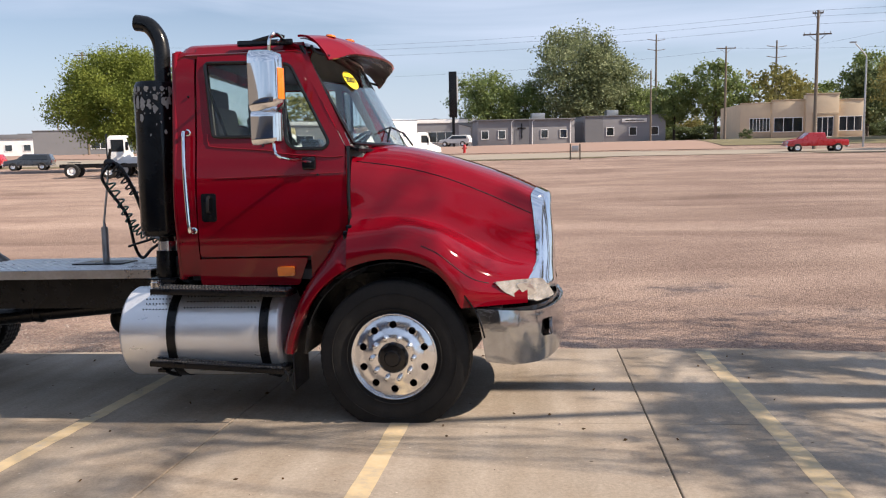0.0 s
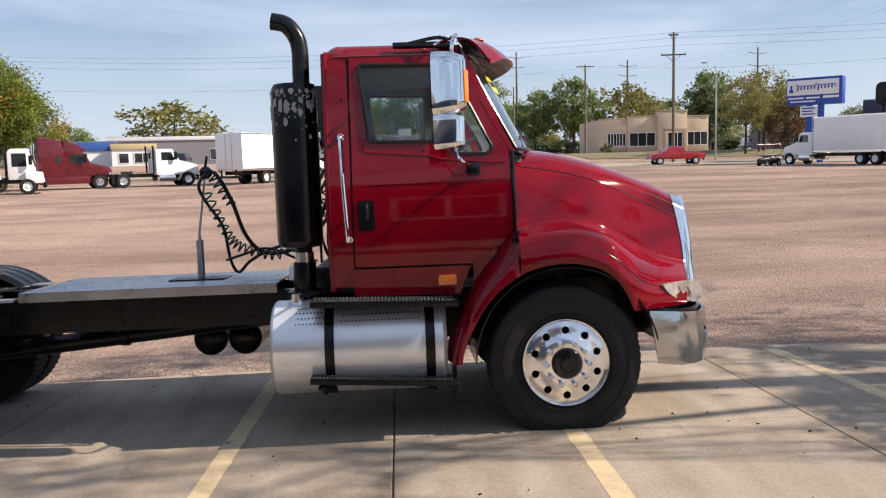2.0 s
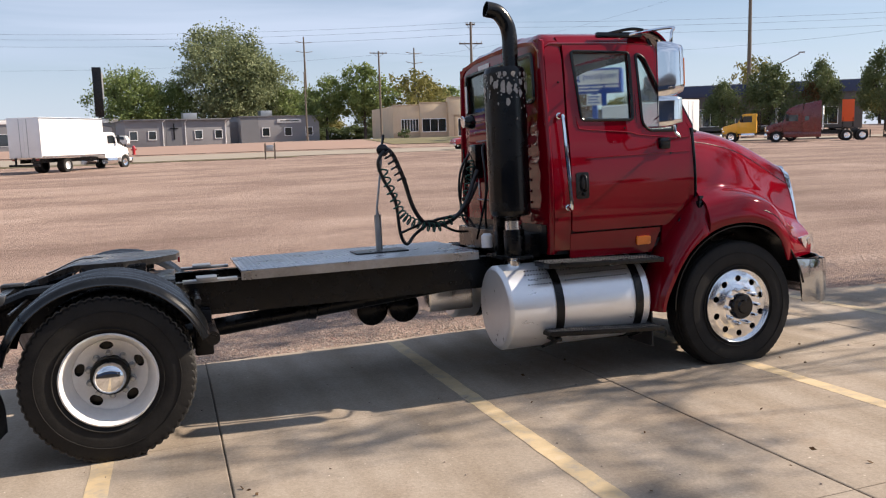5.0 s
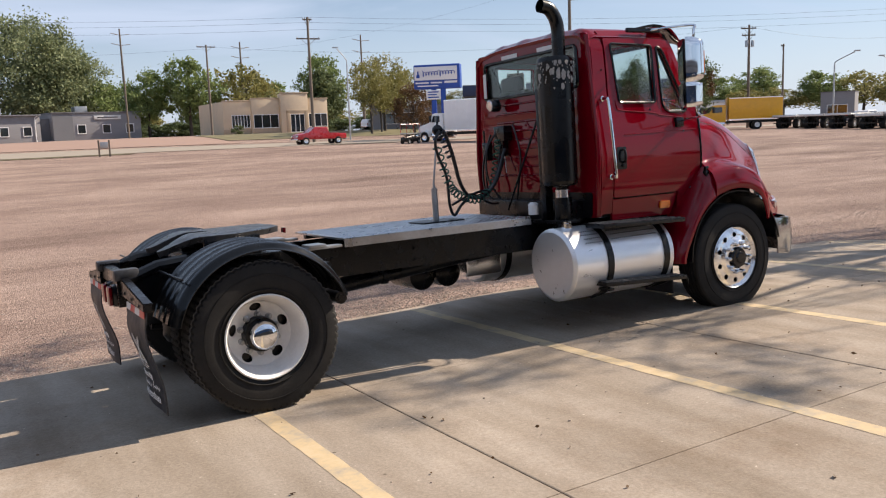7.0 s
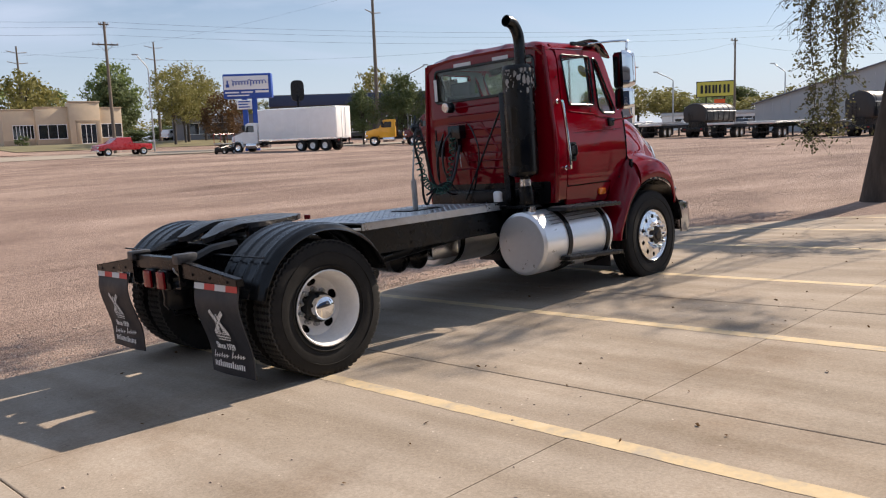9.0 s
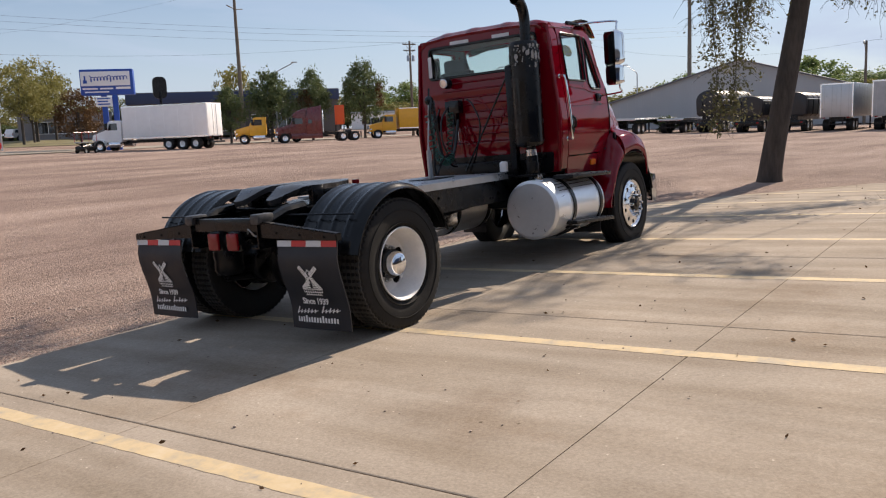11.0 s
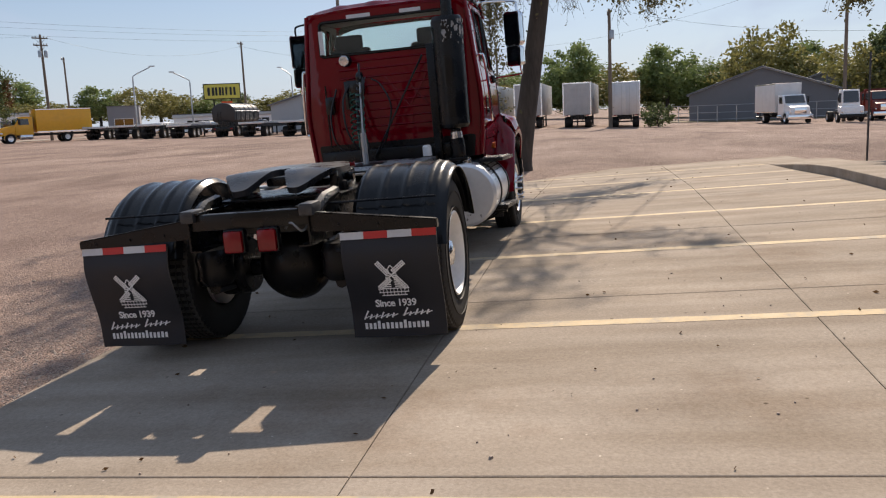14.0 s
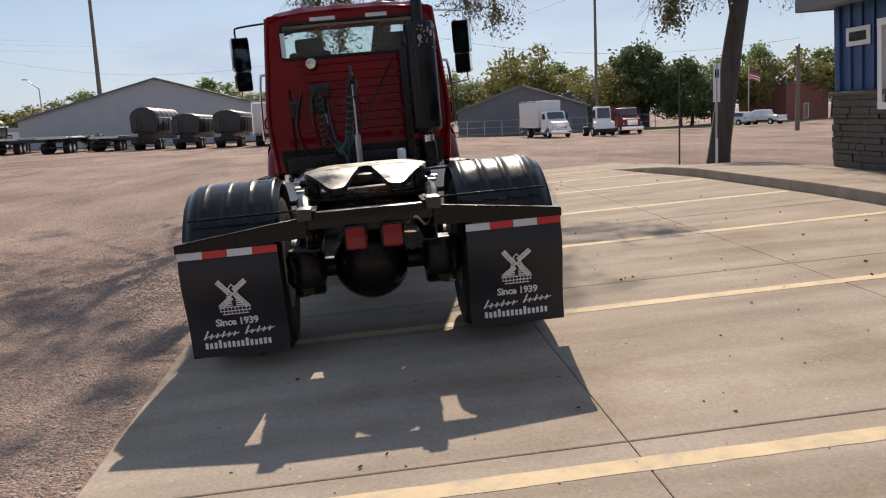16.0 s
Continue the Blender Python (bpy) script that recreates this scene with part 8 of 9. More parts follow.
def yard_tractor(label, m, paint):
    """A terminal tractor: narrow upright cab offset on a bare frame."""
    t = empty("yard_tractor", m, label, "truck")
    chassis(t, 0.0, 4.6)
    c = extrude("cab", [(3.3, 0.95), (3.3, 2.75), (3.5, 2.95), (4.55, 2.95), (4.85, 1.75), (4.85, 0.95)], 0.75, paint, t, 0.06)
    for s in (-1, 1):
        slabpart("side_window", (3.55, 4.4, s * 0.755 - 0.006, s * 0.755 + 0.006, 1.8, 2.65), DARKG, c)
        slabpart("mirror", (4.55, 4.75, s * 1.0 - 0.08, s * 1.0 + 0.08, 1.9, 2.5), PLASTIC, c, 0.02)
        slabpart("headlight", (5.3, 5.36, s * 0.8 - 0.12, s * 0.8 + 0.12, 0.85, 1.0), LAMPL, t)
    bm = bmesh.new()
    bm.faces.new([bm.verts.new(p) for p in ((4.875, -0.66, 1.78), (4.875, 0.66, 1.78), (4.60, 0.62, 2.80), (4.60, -0.62, 2.80))])
    thicken(bm, 0.02)
    part("windscreen", bm, DARKG, c)
    extrude("engine_cover", [(4.3, 0.7), (4.3, 1.5), (5.25, 1.42), (5.35, 0.7)], 1.0, paint, t, 0.06)
    slabpart("bumper", (5.3, 5.5, -1.2, 1.2, 0.4, 0.75), SATIN, t, 0.03)
    bm = bmesh.new()
    tube(bm, [(3.1, 0.5, 0.9), (3.1, 0.5, 3.1)], 0.08, 8)
    part("exhaust_stack", bm, SATIN, t)
    bm = bmesh.new()
    lathe(bm, [(0, 0), (0.45, 0.0), (0.45, 0.06), (0, 0.07)], (0.9, 0, 1.05), (0, 0, 1), 18)
    part("fifth_wheel", bm, GREASE, t)
    axle(t, 4.4, 0.98, False, WHITE)
    axle(t, 0.9, 0.93, True, WHITE)
    return t


def dump_truck(label, m):
    t = empty("dump_truck", m, label, "truck")
    conv_cab(t, 7.6, ORNG)
    chassis(t, 0.0, 7.2)
    extrude("dump_body", [(-0.3, 1.35), (-0.5, 2.7), (3.9, 2.7), (4.6, 2.95), (4.6, 2.85), (4.0, 1.15), (0, 1.15)], 1.22, ORNG, t, 0.03)
    for s in (-1, 1):
        for k in range(5):
            slabpart("side_rib", (0.3 + k * 0.85, 0.42 + k * 0.85, s * 1.25 - 0.05, s * 1.25 + 0.05, 1.2, 2.68), ORNG, t)
    axle(t, 1.0, 0.93, True, WHITE)
    axle(t, 2.3, 0.93, True, WHITE)
    return t


box_truck("white straight truck with a long plain white box", spot(36.6, 60.2, 111), WHITE, WHITE, 8.4, True, 3.95)
box_truck("white box truck with double rear doors", spot(-14.4, 61.1, 58), WHITE, WHITE, 6.6, False, 3.75)
box_truck("yellow rental-style box truck", spot(71.6, 60.7, 140), YELT, YELT, 5.6, False, 3.5)
box_truck("white moving truck seen from the front", spot(81.8, -12.4, 187), WHITE, OFFWHITE, 6.4, False, 3.9)
tractor("white day-cab tractor without a trailer", spot(-23.0, 61.5, 32), WHITE, 0.0, False, 1, 1.9)
tractor("red tall-sleeper tractor parked at the lot's edge", spot(-31.8, 58.8, 28), REDT, 1.7, True, 2, 3.3)
yard_tractor("white terminal tractor with an upright cab", spot(-30.6, 54.4, 20), WHITE)
yard_tractor("white terminal tractor with an upright cab", spot(-34.0, 55.6, 20), WHITE)
tractor("yellow day-cab tractor parked in the yard", spot(52.5, 65.6, 135), YELT, 0.0, False, 2)
tractor("dark red sleeper tractor on a long frame", spot(56.6, 61.2, 143), REDT, 1.6, True, 2, 3.0)
yard_tractor("white terminal tractor facing the lot", spot(74.6, -17.6, 178), WHITE)
dump_truck("dull red dump truck facing the lot", spot(79.6, -21.4, 178))
for lab, x, y, deg, mt, H in (("dull silver van trailer with vents", 66.0, 15.5, -1, SILV, 4.0), ("white van trailer with small door vents", 66.0, 11.5, -0.5, DULLW, 4.1), ("white van trailer with worn doors", 66.0, 7.0, -2.5, DULLW, 4.1), ("grey-white van trailer with a plain roll door", 66.0, 2.65, -1.5, SILV, 4.15)):
    van_trailer(lab, spot(x, y, deg), mt, 13.5, H)
for k, (x, y, deg) in enumerate(((70, 59.0, 12), (69, 55.0, 10), (68, 51.3, 9), (67, 47.4, 8), (66.0, 39.0, 6), (64.0, 34.0, 3), (67.5, 30.6, 2))):
    flatbed("empty flatbed trailer with an aluminium deck", spot(x, y, deg), 13.0 if k % 2 else 14.5, 1.32 + 0.06 * (k % 3))
tank_trailer("dark covered hopper trailer among the flatbeds", spot(68.5, 43.1, 4), TANKB, 7.5, 1.5, 2.6, 3.45)
tank_trailer("black hopper trailer under a tall arched cover", spot(68.0, 27.0, 0), TANKB, 11.0)
tank_trailer("dark hopper trailer under a low arched cover", spot(66.0, 22.8, 0), TANKB, 11.0, 1.3, 2.75, 3.25)
tank_trailer("dark hopper trailer under a low arched cover", spot(66.0, 19.1, 0), TANKB, 11.0, 1.3, 2.8, 3.45)
pickup("bright red pickup truck on the street before the tan shop", spot(25.6, 82.0, 180), REDP)
pickup("dark blue sport utility car", spot(-52.0, 79.5, 200), NAVY, True)
pickup("white pickup truck by the brick building", spot(86.5, -42.5, 25), WHITE)
pickup("white car beside the brick building", spot(88.5, -39.8, 25), WHITE, True)
pickup("red car in the far lot", spot(-60.5, 84, 195), REDP, True)
for x, y, mt, lab in ((-32, 112, NAVY, "dark car before the blue-banded shop"), (-20, 128, WHITE, "white car in the far yard"), (-12.5, 122, OFFWHITE, "silver car beside the grey building"), (96, 58.5, OFFWHITE, "silver car beyond the flatbeds"), (90, 62, WHITE, "white car beyond the flatbeds"), (101, 53, NAVY, "dark car beyond the flatbeds"), (93, 88, WHITE, "white car in the far lot"), (84, 92, NAVY, "dark car in the far lot"), (50, 118, WHITE, "white car beyond the trees")):
    pickup(lab, spot(x, y, 10 if x > 0 else 170), mt, True)

# ---- buildings, roads, poles and signs ----
TAN = surf("tan_stucco", (0.58, 0.475, 0.345), 0.9, var=0.10, scale=0.8, bump=0.3, bscale=25)
TANB = surf("tan_block_base", (0.42, 0.335, 0.24), 0.9, var=0.15, scale=2, bump=0.3)
GREYS = surf("grey_siding", (0.23, 0.23, 0.245), 0.75, var=0.10, scale=0.8, bump=0.1, stretch=(1, 1, 6))
GREYD = surf("dark_grey_siding", (0.16, 0.165, 0.18), 0.75, var=0.10, scale=0.8)
SHED = surf("grey_metal_shed_wall", (0.42, 0.43, 0.44), 0.6, 0.1, var=0.08, scale=0.5, stretch=(1, 8, 0.3))
ROOFM = surf("pale_metal_roof", (0.46, 0.47, 0.48), 0.45, 0.4, var=0.08, scale=0.5)
BLUEB = surf("blue_fascia", (0.03, 0.10, 0.34), 0.5, var=0.08)
NAVYB = surf("navy_fascia", (0.025, 0.04, 0.10), 0.5, var=0.1)
DARKB = surf("dark_brown_wall", (0.10, 0.09, 0.085), 0.8, var=0.15, scale=0.6)
BRICKR = surf("red_brick_wall", (0.22, 0.085, 0.06), 0.9, var=0.15, scale=3, bump=0.2)
SIGNW = surf("white_sign_face", (0.72, 0.72, 0.74), 0.5, var=0.04)
SIGNY = surf("yellow_sign_face", (0.62, 0.52, 0.08), 0.5, var=0.06)
SIGNB = surf("blue_sign_face", (0.010, 0.06, 0.33), 0.5, var=0.06)
PAVER = surf("reddish_paving", (0.30, 0.20, 0.155), 0.9, var=0.1, scale=0.3, bump=0.2)
ORSIGN = surf("orange_sign_face", (0.75, 0.10, 0.015), 0.5, var=0.05)
SIDING = surf("blue_ribbed_steel_siding", (0.028, 0.075, 0.19), 0.4, 0.1, var=0.10, scale=1.5)
STONE = surf("dark_ledge_stone", (0.060, 0.054, 0.051), 0.85, var=0.5, scale=5, bump=0.6, bscale=30, tint=(0.105, 0.092, 0.08))
CREAM = surf("cream_awning", (0.50, 0.42, 0.24), 0.7, var=0.1)
INSUL = surf("wire", (0.02, 0.02, 0.02), 0.6, var=0.1)


def strip(name, label, category, ya, yb, x0, x1, material, lift, slope=0.12):
    """A band of ground cover along the street, which bears slightly towards the walked side going east."""
    bm = bmesh.new()
    n = 60
    rnd = random.Random(len(label))
    rows = []
    for i in range(n + 1):
        x = x0 + (x1 - x0) * i / n
        rag = rnd.uniform(-0.25, 0.25) if "grass" in label else 0
        rows.append([bm.verts.new((x, y - slope * x + rag * (1 if j else -1), ground_z(x, y - slope * x) + lift)) for j, y in enumerate((ya, (2 * ya + yb) / 3, (ya + 2 * yb) / 3, yb))])
    for i in range(n):
        for j in range(3):
            bm.faces.new((rows[i][j], rows[i + 1][j], rows[i + 1][j + 1], rows[i][j + 1]))
    structure(name, bm, material, label, category)


strip("road", "pale worn asphalt street beyond the lot", "road", 80.5, 91.0, -150, 180, ASPH, 0.05)
strip("verge", "dry grass verge between lot and street", "grass", 77.2, 79.6, -90, 6, GRASS, 0.045)
strip("verge", "dry grass verge along the street", "grass", 78.2, 79.8, 24, 34, GRASS, 0.045)
strip("pavement_far", "reddish paved forecourt", "pavement", 93.5, 112.0, -90, 20, PAVER, 0.05)
strip("lawn", "olive lawn before the tan building", "grass", 100.0, 116.5, 20.5, 52, GRASS, 0.055)
strip("lawn", "dry grass before the brick building", "grass", -46.0, -26.0, 78, 112, GRASS, 0.05, 0.0)
strip("verge", "dry weeds along the yard fence", "grass", -26.0, 0.0, 92, 98, GRASS, 0.05, 0.0)


def window(parent, x0, x1, z0, z1, y, cols, frame_mat=WHITE):
    """A glazed opening on a wall that faces -y."""
    w = part("window", box(bmesh.new(), x0, x1, y - 0.03, y - 0.012, z0, z1), DARKG, parent)
    bm = bmesh.new()
    for k in range(cols + 1):
        x = x0 + (x1 - x0) * k / cols
        box(bm, x - 0.04, x + 0.04, y - 0.07, y - 0.031, z0, z1)
    for z in (z0, z1):
        box(bm, x0 - 0.04, x1 + 0.04, y - 0.08, y - 0.029, z - 0.04, z + 0.04)
    part("frame", bm, frame_mat, w)
    return w


def place_bldg(name, label, x, y, deg, category="building"):
    return empty(name, pose(x, y, ground_z(x, y) - 0.02, 0, 0, deg), label, category)


def tan_building():
    b = place_bldg("shop_building", "tan stucco shop with flat stepped parapets and dark windows", 31.3, 136.6, -1)
    b.matrix_world = b.matrix_world @ Matrix.Diagonal((1.01, 1.15, 1.15, 1))
    slabpart("wall", (0, 18, 0, 14, 0, 4.7), TAN, b, 0.05)
    slabpart("wall_bay", (4.6, 9.4, -0.5, 0.3, 0, 5.0), TAN, b, 0.05)
    slabpart("entrance_block", (9.4, 14.2, -1.1, 0.2, 0, 5.7), TAN, b, 0.06)
    slabpart("wall_wing", (14.2, 18.0, -0.4, 0.2, 0, 4.9), TAN, b, 0.05)
    for x0, x1, y, z in ((-0.1, 4.7, -0.08, 4.7), (4.5, 9.5, -0.58, 5.0), (9.3, 14.3, -1.2, 5.7), (14.1, 18.1, -0.5, 4.9)):
        slabpart("cornice", (x0, x1, y, y + 0.3, z, z + 0.18), TANB, b, 0.03)
    for x0, x1, y in ((0, 4.6, -0.06), (4.6, 9.4, -0.56), (14.2, 18.0, -0.46)):
        slabpart("plinth", (x0, x1, y, y + 0.1, 0, 0.75), TANB, b, 0.02)
    window(b, 1.4, 4.4, 0.95, 2.75, -0.01, 6)
    window(b, 4.9, 9.1, 0.85, 2.75, -0.51, 3)
    window(b, 14.5, 17.8, 0.85, 2.75, -0.41, 3)
    window(b, 11.0, 13.4, 0.1, 2.7, -1.11, 3)
    slabpart("door_surround", (10.3, 11.0, -1.2, -1.05, 0, 3.2), TANB, b, 0.03)
    slabpart("door_surround", (13.4, 14.1, -1.2, -1.05, 0, 3.2), TANB, b, 0.03)
    slabpart("door_head", (10.3, 14.1, -1.2, -1.05, 2.9, 3.3), TANB, b, 0.03)


def grey_building():
    b = place_bldg("office_building", "low grey office with flat roof and small windows", -12.3, 163.3, 9)
    b.matrix_world = b.matrix_world @ Matrix.Scale(1.45, 4)
    slabpart("wall", (0, 13.2, 0, 10, 0, 3.35), GREYS, b, 0.03)
    slabpart("wall", (13.2, 14.6, 1.2, 10, 0, 3.0), GREYD, b, 0.03)
    slabpart("wall", (14.6, 25.6, -0.3, 10, 0, 3.6), GREYS, b, 0.03)
    slabpart("wall", (14.6, 17.0, -0.32, -0.28, 0, 3.5), GREYD, b)
    slabpart("roof_edge", (-0.2, 13.3, -0.35, 10, 3.35, 3.5), GREYD, b, 0.02)
    slabpart("roof_edge", (14.5, 25.8, -0.45, 10, 3.6, 3.72), GREYD, b, 0.02)
    for x in (0.5, 2.8, 8.6, 11.2):
        window(b, x, x + 0.95, 0.9, 2.0, 0.0, 1)
    for x in (17.5, 20.6, 23.6):
        window(b, x, x + 1.0, 1.0, 2.1, -0.3, 1)
    slabpart("recess", (5.0, 7.0, -0.02, 0.02, 0, 3.3), GREYD, b)
    bm = bmesh.new()
    box(bm, 5.9, 6.05, -0.10, -0.03, 0.9, 2.9)
    box(bm, 5.45, 6.5, -0.10, -0.03, 2.2, 2.35)
    part("wall_cross", bm, SATIN, b, "dark metal cross on the wall")
    for x in (4.6, 7.4, 12.6):
        bm = bmesh.new()
        tube(bm, [(x + 0.3, -0.2, 3.35), (x + 0.02, -0.08, 3.1), (x, -0.08, 0.1)], 0.055, 6)
        part("downspout", bm, WHITE, b, "white downspout")
    sg = slabpart("sign_panel", (19.6, 23.0, -0.42, -0.30, 2.75, 3.25), OFFWHITE, b, 0.02)
    bm = bmesh.new()
    box(bm, 20.0, 22.6, -0.435, -0.42, 2.95, 3.06)
    part("sign_bar", bm, SATIN, sg)
    slabpart("roof_unit", (8.0, 9.8, 4, 5.6, 3.5, 4.4), GALV, b, 0.03)
    slabpart("roof_unit", (18.6, 20.2, 4, 5.6, 3.7, 4.6), GALV, b, 0.03)


def shed(name, label, x, y, deg, half, depth, eave, peak, wall, roofm, open_side=False):
    """A gabled metal shed whose gable faces -y of its own frame."""
    b = place_bldg(name, label, x, y, deg)
    prof = [(-half, 0), (-half, eave), (0, peak), (half, eave), (half, 0)]
    bm = bmesh.new()
    a = [bm.verts.new((px, 0, pz)) for px, pz in prof]
    c = [bm.verts.new((px, depth, pz)) for px, pz in prof]
    bm.faces.new(a)
    bm.faces.new(c[::-1])
    bm.faces.new((a[0], c[0], c[1], a[1]))
    bm.faces.new((a[3], c[3], c[4], a[4]))
    part("wall", bm, wall, b)
    for s in (-1, 1):
        bm = bmesh.new()
        q = [(s * (half + 0.35), -0.4, eave - 0.35 * (peak - eave) / half), (0, -0.4, peak + 0.02), (0, depth + 0.4, peak + 0.02), (s * (half + 0.35), depth + 0.4, eave - 0.35 * (peak - eave) / half)]
        bm.faces.new([bm.verts.new(p) for p in q])
        thicken(bm, 0.10)
        part("roof", bm, roofm, b)
        bm = bmesh.new()
        tube(bm, [(s * (half + 0.35), -0.42, eave - 0.33 * (peak - eave) / half + 0.02), (0, -0.42, peak + 0.05)], 0.10, 5)
        part("barge_board", bm, GREYD, b)
    n = int(half * 2 / 1.0)
    for k in range(1, n):
        px = -half + 2 * half * k / n
        top = eave + (peak - eave) * (1 - abs(px) / half)
        slabpart("wall_rib", (px - 0.03, px + 0.03, -0.035, 0.0, 0, top - 0.05), wall, b)
    return b


tan_building()
grey_building()
shed("warehouse", "long grey metal warehouse with a low gable", 94.5, 31.8, -76, 15.7, 40, 3.72, 8.2, SHED, ROOFM)
shed("warehouse", "grey gabled shed with a pale roof edge", 97.5, -14.6, -98, 8.6, 26, 3.5, 6.45, GREYD, ROOFM)
shed("warehouse", "grey gabled shed behind the trucks", 105.5, -26.0, -98, 8.5, 24, 3.4, 6.6, GREYD, ROOFM)
shed("warehouse", "pale metal workshop in the far yard", -24.0, 190, 0, 8, 20, 4.4, 6.4, ROOFM, ROOFM)


def flat_building(name, label, x, y, deg, L, D, H, wall, band=None, band_h=1.0, wins=()):
    b = place_bldg(name, label, x, y, deg)
    slabpart("wall", (0, L, 0, D, 0, H - (band_h if band else 0)), wall, b)
    if band:
        slabpart("fascia", (-0.15, L + 0.15, -0.2, D, H - band_h, H), band, b, 0.03)
    slabpart("roof_edge", (-0.1, L + 0.1, -0.12, D, H, H + 0.12), GREYD, b)
    for x0, x1, z0, z1, c in wins:
        window(b, x0, x1, z0, z1, 0.0, c)
    return b


flat_building("store_building", "long dark store with a navy fascia band", 58.6, 105.6, -36, 30, 14, 6.2, DARKB, NAVYB, 1.5, ((1, 7, 0.6, 3.0, 5), (8.5, 14, 0.6, 3.0, 5), (17, 27, 0.5, 2.8, 8)))
flat_building("store_building", "low pale annex beside the dark store", 47.5, 114.5, -33, 12, 10, 3.4, GREYS, None, 0, ((2, 9, 0.8, 2.4, 4),))
flat_building("industrial_building", "long white industrial hall with a pale roof", -64, 182, 10, 50, 20, 6.2, GREYS, WHITE, 0.8, ((5, 13, 1, 3.4, 4), (21, 29, 1, 3.4, 4), (37, 45, 1, 3.4, 4)))
flat_building("shop_building", "white shop with a blue roof band", -55.4, 131.0, 16, 9.2, 8, 3.9, WHITE, BLUEB, 1.4, ((1, 5, 0.5, 1.9, 3),))
flat_building("shop_building", "white shop with a yellow awning band", -45.4, 128.6, 16, 6.4, 8, 3.4, WHITE, CREAM, 0.8, ((1, 2.4, 0.5, 2.0, 1), (3.2, 5.6, 0.5, 2.0, 2)))
flat_building("store_building", "low grey store with a red and a dark sign", -76.0, 117.5, 27, 23, 10, 3.7, GREYD, None, 0, ((8, 12, 0.9, 2.2, 3), (13, 16, 0.9, 2.2, 2)))
flat_building("brick_building", "small red brick building", 103.0, -54.2, -62, 10.5, 8, 5.2, BRICKR, None, 0, ((4.2, 5.4, 0.2, 2.4, 1),))
flat_building("store_building", "low white store beyond the flatbeds", 111.0, 72.0, -64, 17, 10, 2.8, WHITE, ROOFM, 0.5, ((2, 8, 0.8, 1.9, 5), (10, 15, 0.8, 1.9, 4)))
flat_building("store_building", "grey box-shaped shop far beyond the street", 114.8, 86.0, -62, 5, 6, 4.6, GREYS, None, 0, ((1, 4, 0.6, 2.6, 2),))
flat_building("store_building", "pale shop far beyond the street", 108.0, 108.0, -50, 16, 8, 3.2, WHITE, ROOFM, 0.4, ((2, 14, 0.8, 2.0, 7),))
for x, y in ((-70, 150), (-85, 140), (-95, 135), (-100, 150), (-88, 165), (-76, 170)):
    flat_building("house", "small white house on the far slope", x, y, 20, 8, 6, 3.2 + (x % 3) * 0.5, WHITE, GREYD, 0.7, ((2, 3.2, 0.9, 2.0, 1), (5, 6.2, 0.9, 2.0, 1)))


def utility_pole(x, y, h, arms, label="weathered wooden utility pole with crossarms", deg=0, trans=False):
    z = ground_z(x, y)
    p = empty("utility_pole", pose(x, y, z, 0, 0, deg), label, "pole")
    bm = bmesh.new()
    tube(bm, [(0, 0, -0.3), (0, 0, h * 0.5), (0, 0, h)], [0.19, 0.16, 0.12], 10)
    part("post", bm, WOODP, p)
    for az, half in arms:
        a = part("crossarm", box(bmesh.new(), -half, half, 0.10, 0.20, h - az - 0.07, h - az + 0.07), WOODP, p)
        for k in (-1, -0.55, 0.55, 1):
            bm = bmesh.new()
            lathe(bm, [(0.03, 0), (0.055, 0.05), (0.04, 0.10), (0.055, 0.14), (0.0, 0.2)], (k * half * 0.93, 0.15, h - az + 0.07), (0, 0, 1), 8)
            part("insulator", bm, GALV, a)
        bm = bmesh.new()
        for s in (-1, 1):
            tube(bm, [(s * half * 0.6, 0.12, h - az - 0.05), (0, 0.12, h - az - 0.75)], 0.025, 5)
        part("brace", bm, WOODP, a)
    if trans:
        bm = bmesh.new()
        for s in (-0.35, 0.35):
            lathe(bm, [(0, 0), (0.2, 0), (0.2, 0.7), (0.15, 0.78), (0, 0.78)], (s, -0.2, h - 2.6), (0, 0, 1), 14)
        part("transformer", bm, GALV, p, "grey transformer cans")
    return p


def wire(pts, sag, r=0.009, name="overhead_wire", label="black overhead wires between poles"):
    bm = bmesh.new()
    for a, b in pts:
        a, b = Vector(a), Vector(b)
        run = [a.lerp(b, k / 14) - Vector((0, 0, sag * 4 * (k / 14) * (1 - k / 14))) for k in range(15)]
        tube(bm, run, r, 4, False)
    ob = new(name, mesh_of(name, bm, INSUL))
    tagged(ob, label, "wire", kind="structure")


utility_pole(27.2, 87.3, 13.6, ((2.3, 1.3), (0.25, 0.5)), deg=-8)
utility_pole(27.4, 129.4, 13.7, ((0.3, 1.4),))
utility_pole(76.0, 68.6, 12.2, ((0.4, 0.9), (1.2, 0.8)), "wooden utility pole with transformers", -30, True)
utility_pole(110, 89.6, 12.5, ((0.3, 0.4),))
utility_pole(-64.5, 112.8, 14.5, ((0.4, 1.2), (2.2, 1.3)))
utility_pole(107.2, 57.8, 13.2, ((0.3, 1.0),))
utility_pole(74.2, -18.0, 17.0, ((0.5, 0.3),))
utility_pole(53.6, -29.0, 7.0, ((0.3, 0.15),), "short wooden pole beside the grass")
utility_pole(66.0, 4.0, 10.5, ((0.4, 0.7),), "wooden utility pole with transformers", 0, True)
utility_pole(96.0, 18.0, 9.5, ((0.3, 1.0),))
utility_pole(20.1, 157.5, 12.8, ((0.2, 0.1),), "thin pole before the grey building")
utility_pole(-110, 180, 10, ((0.3, 1.2),))
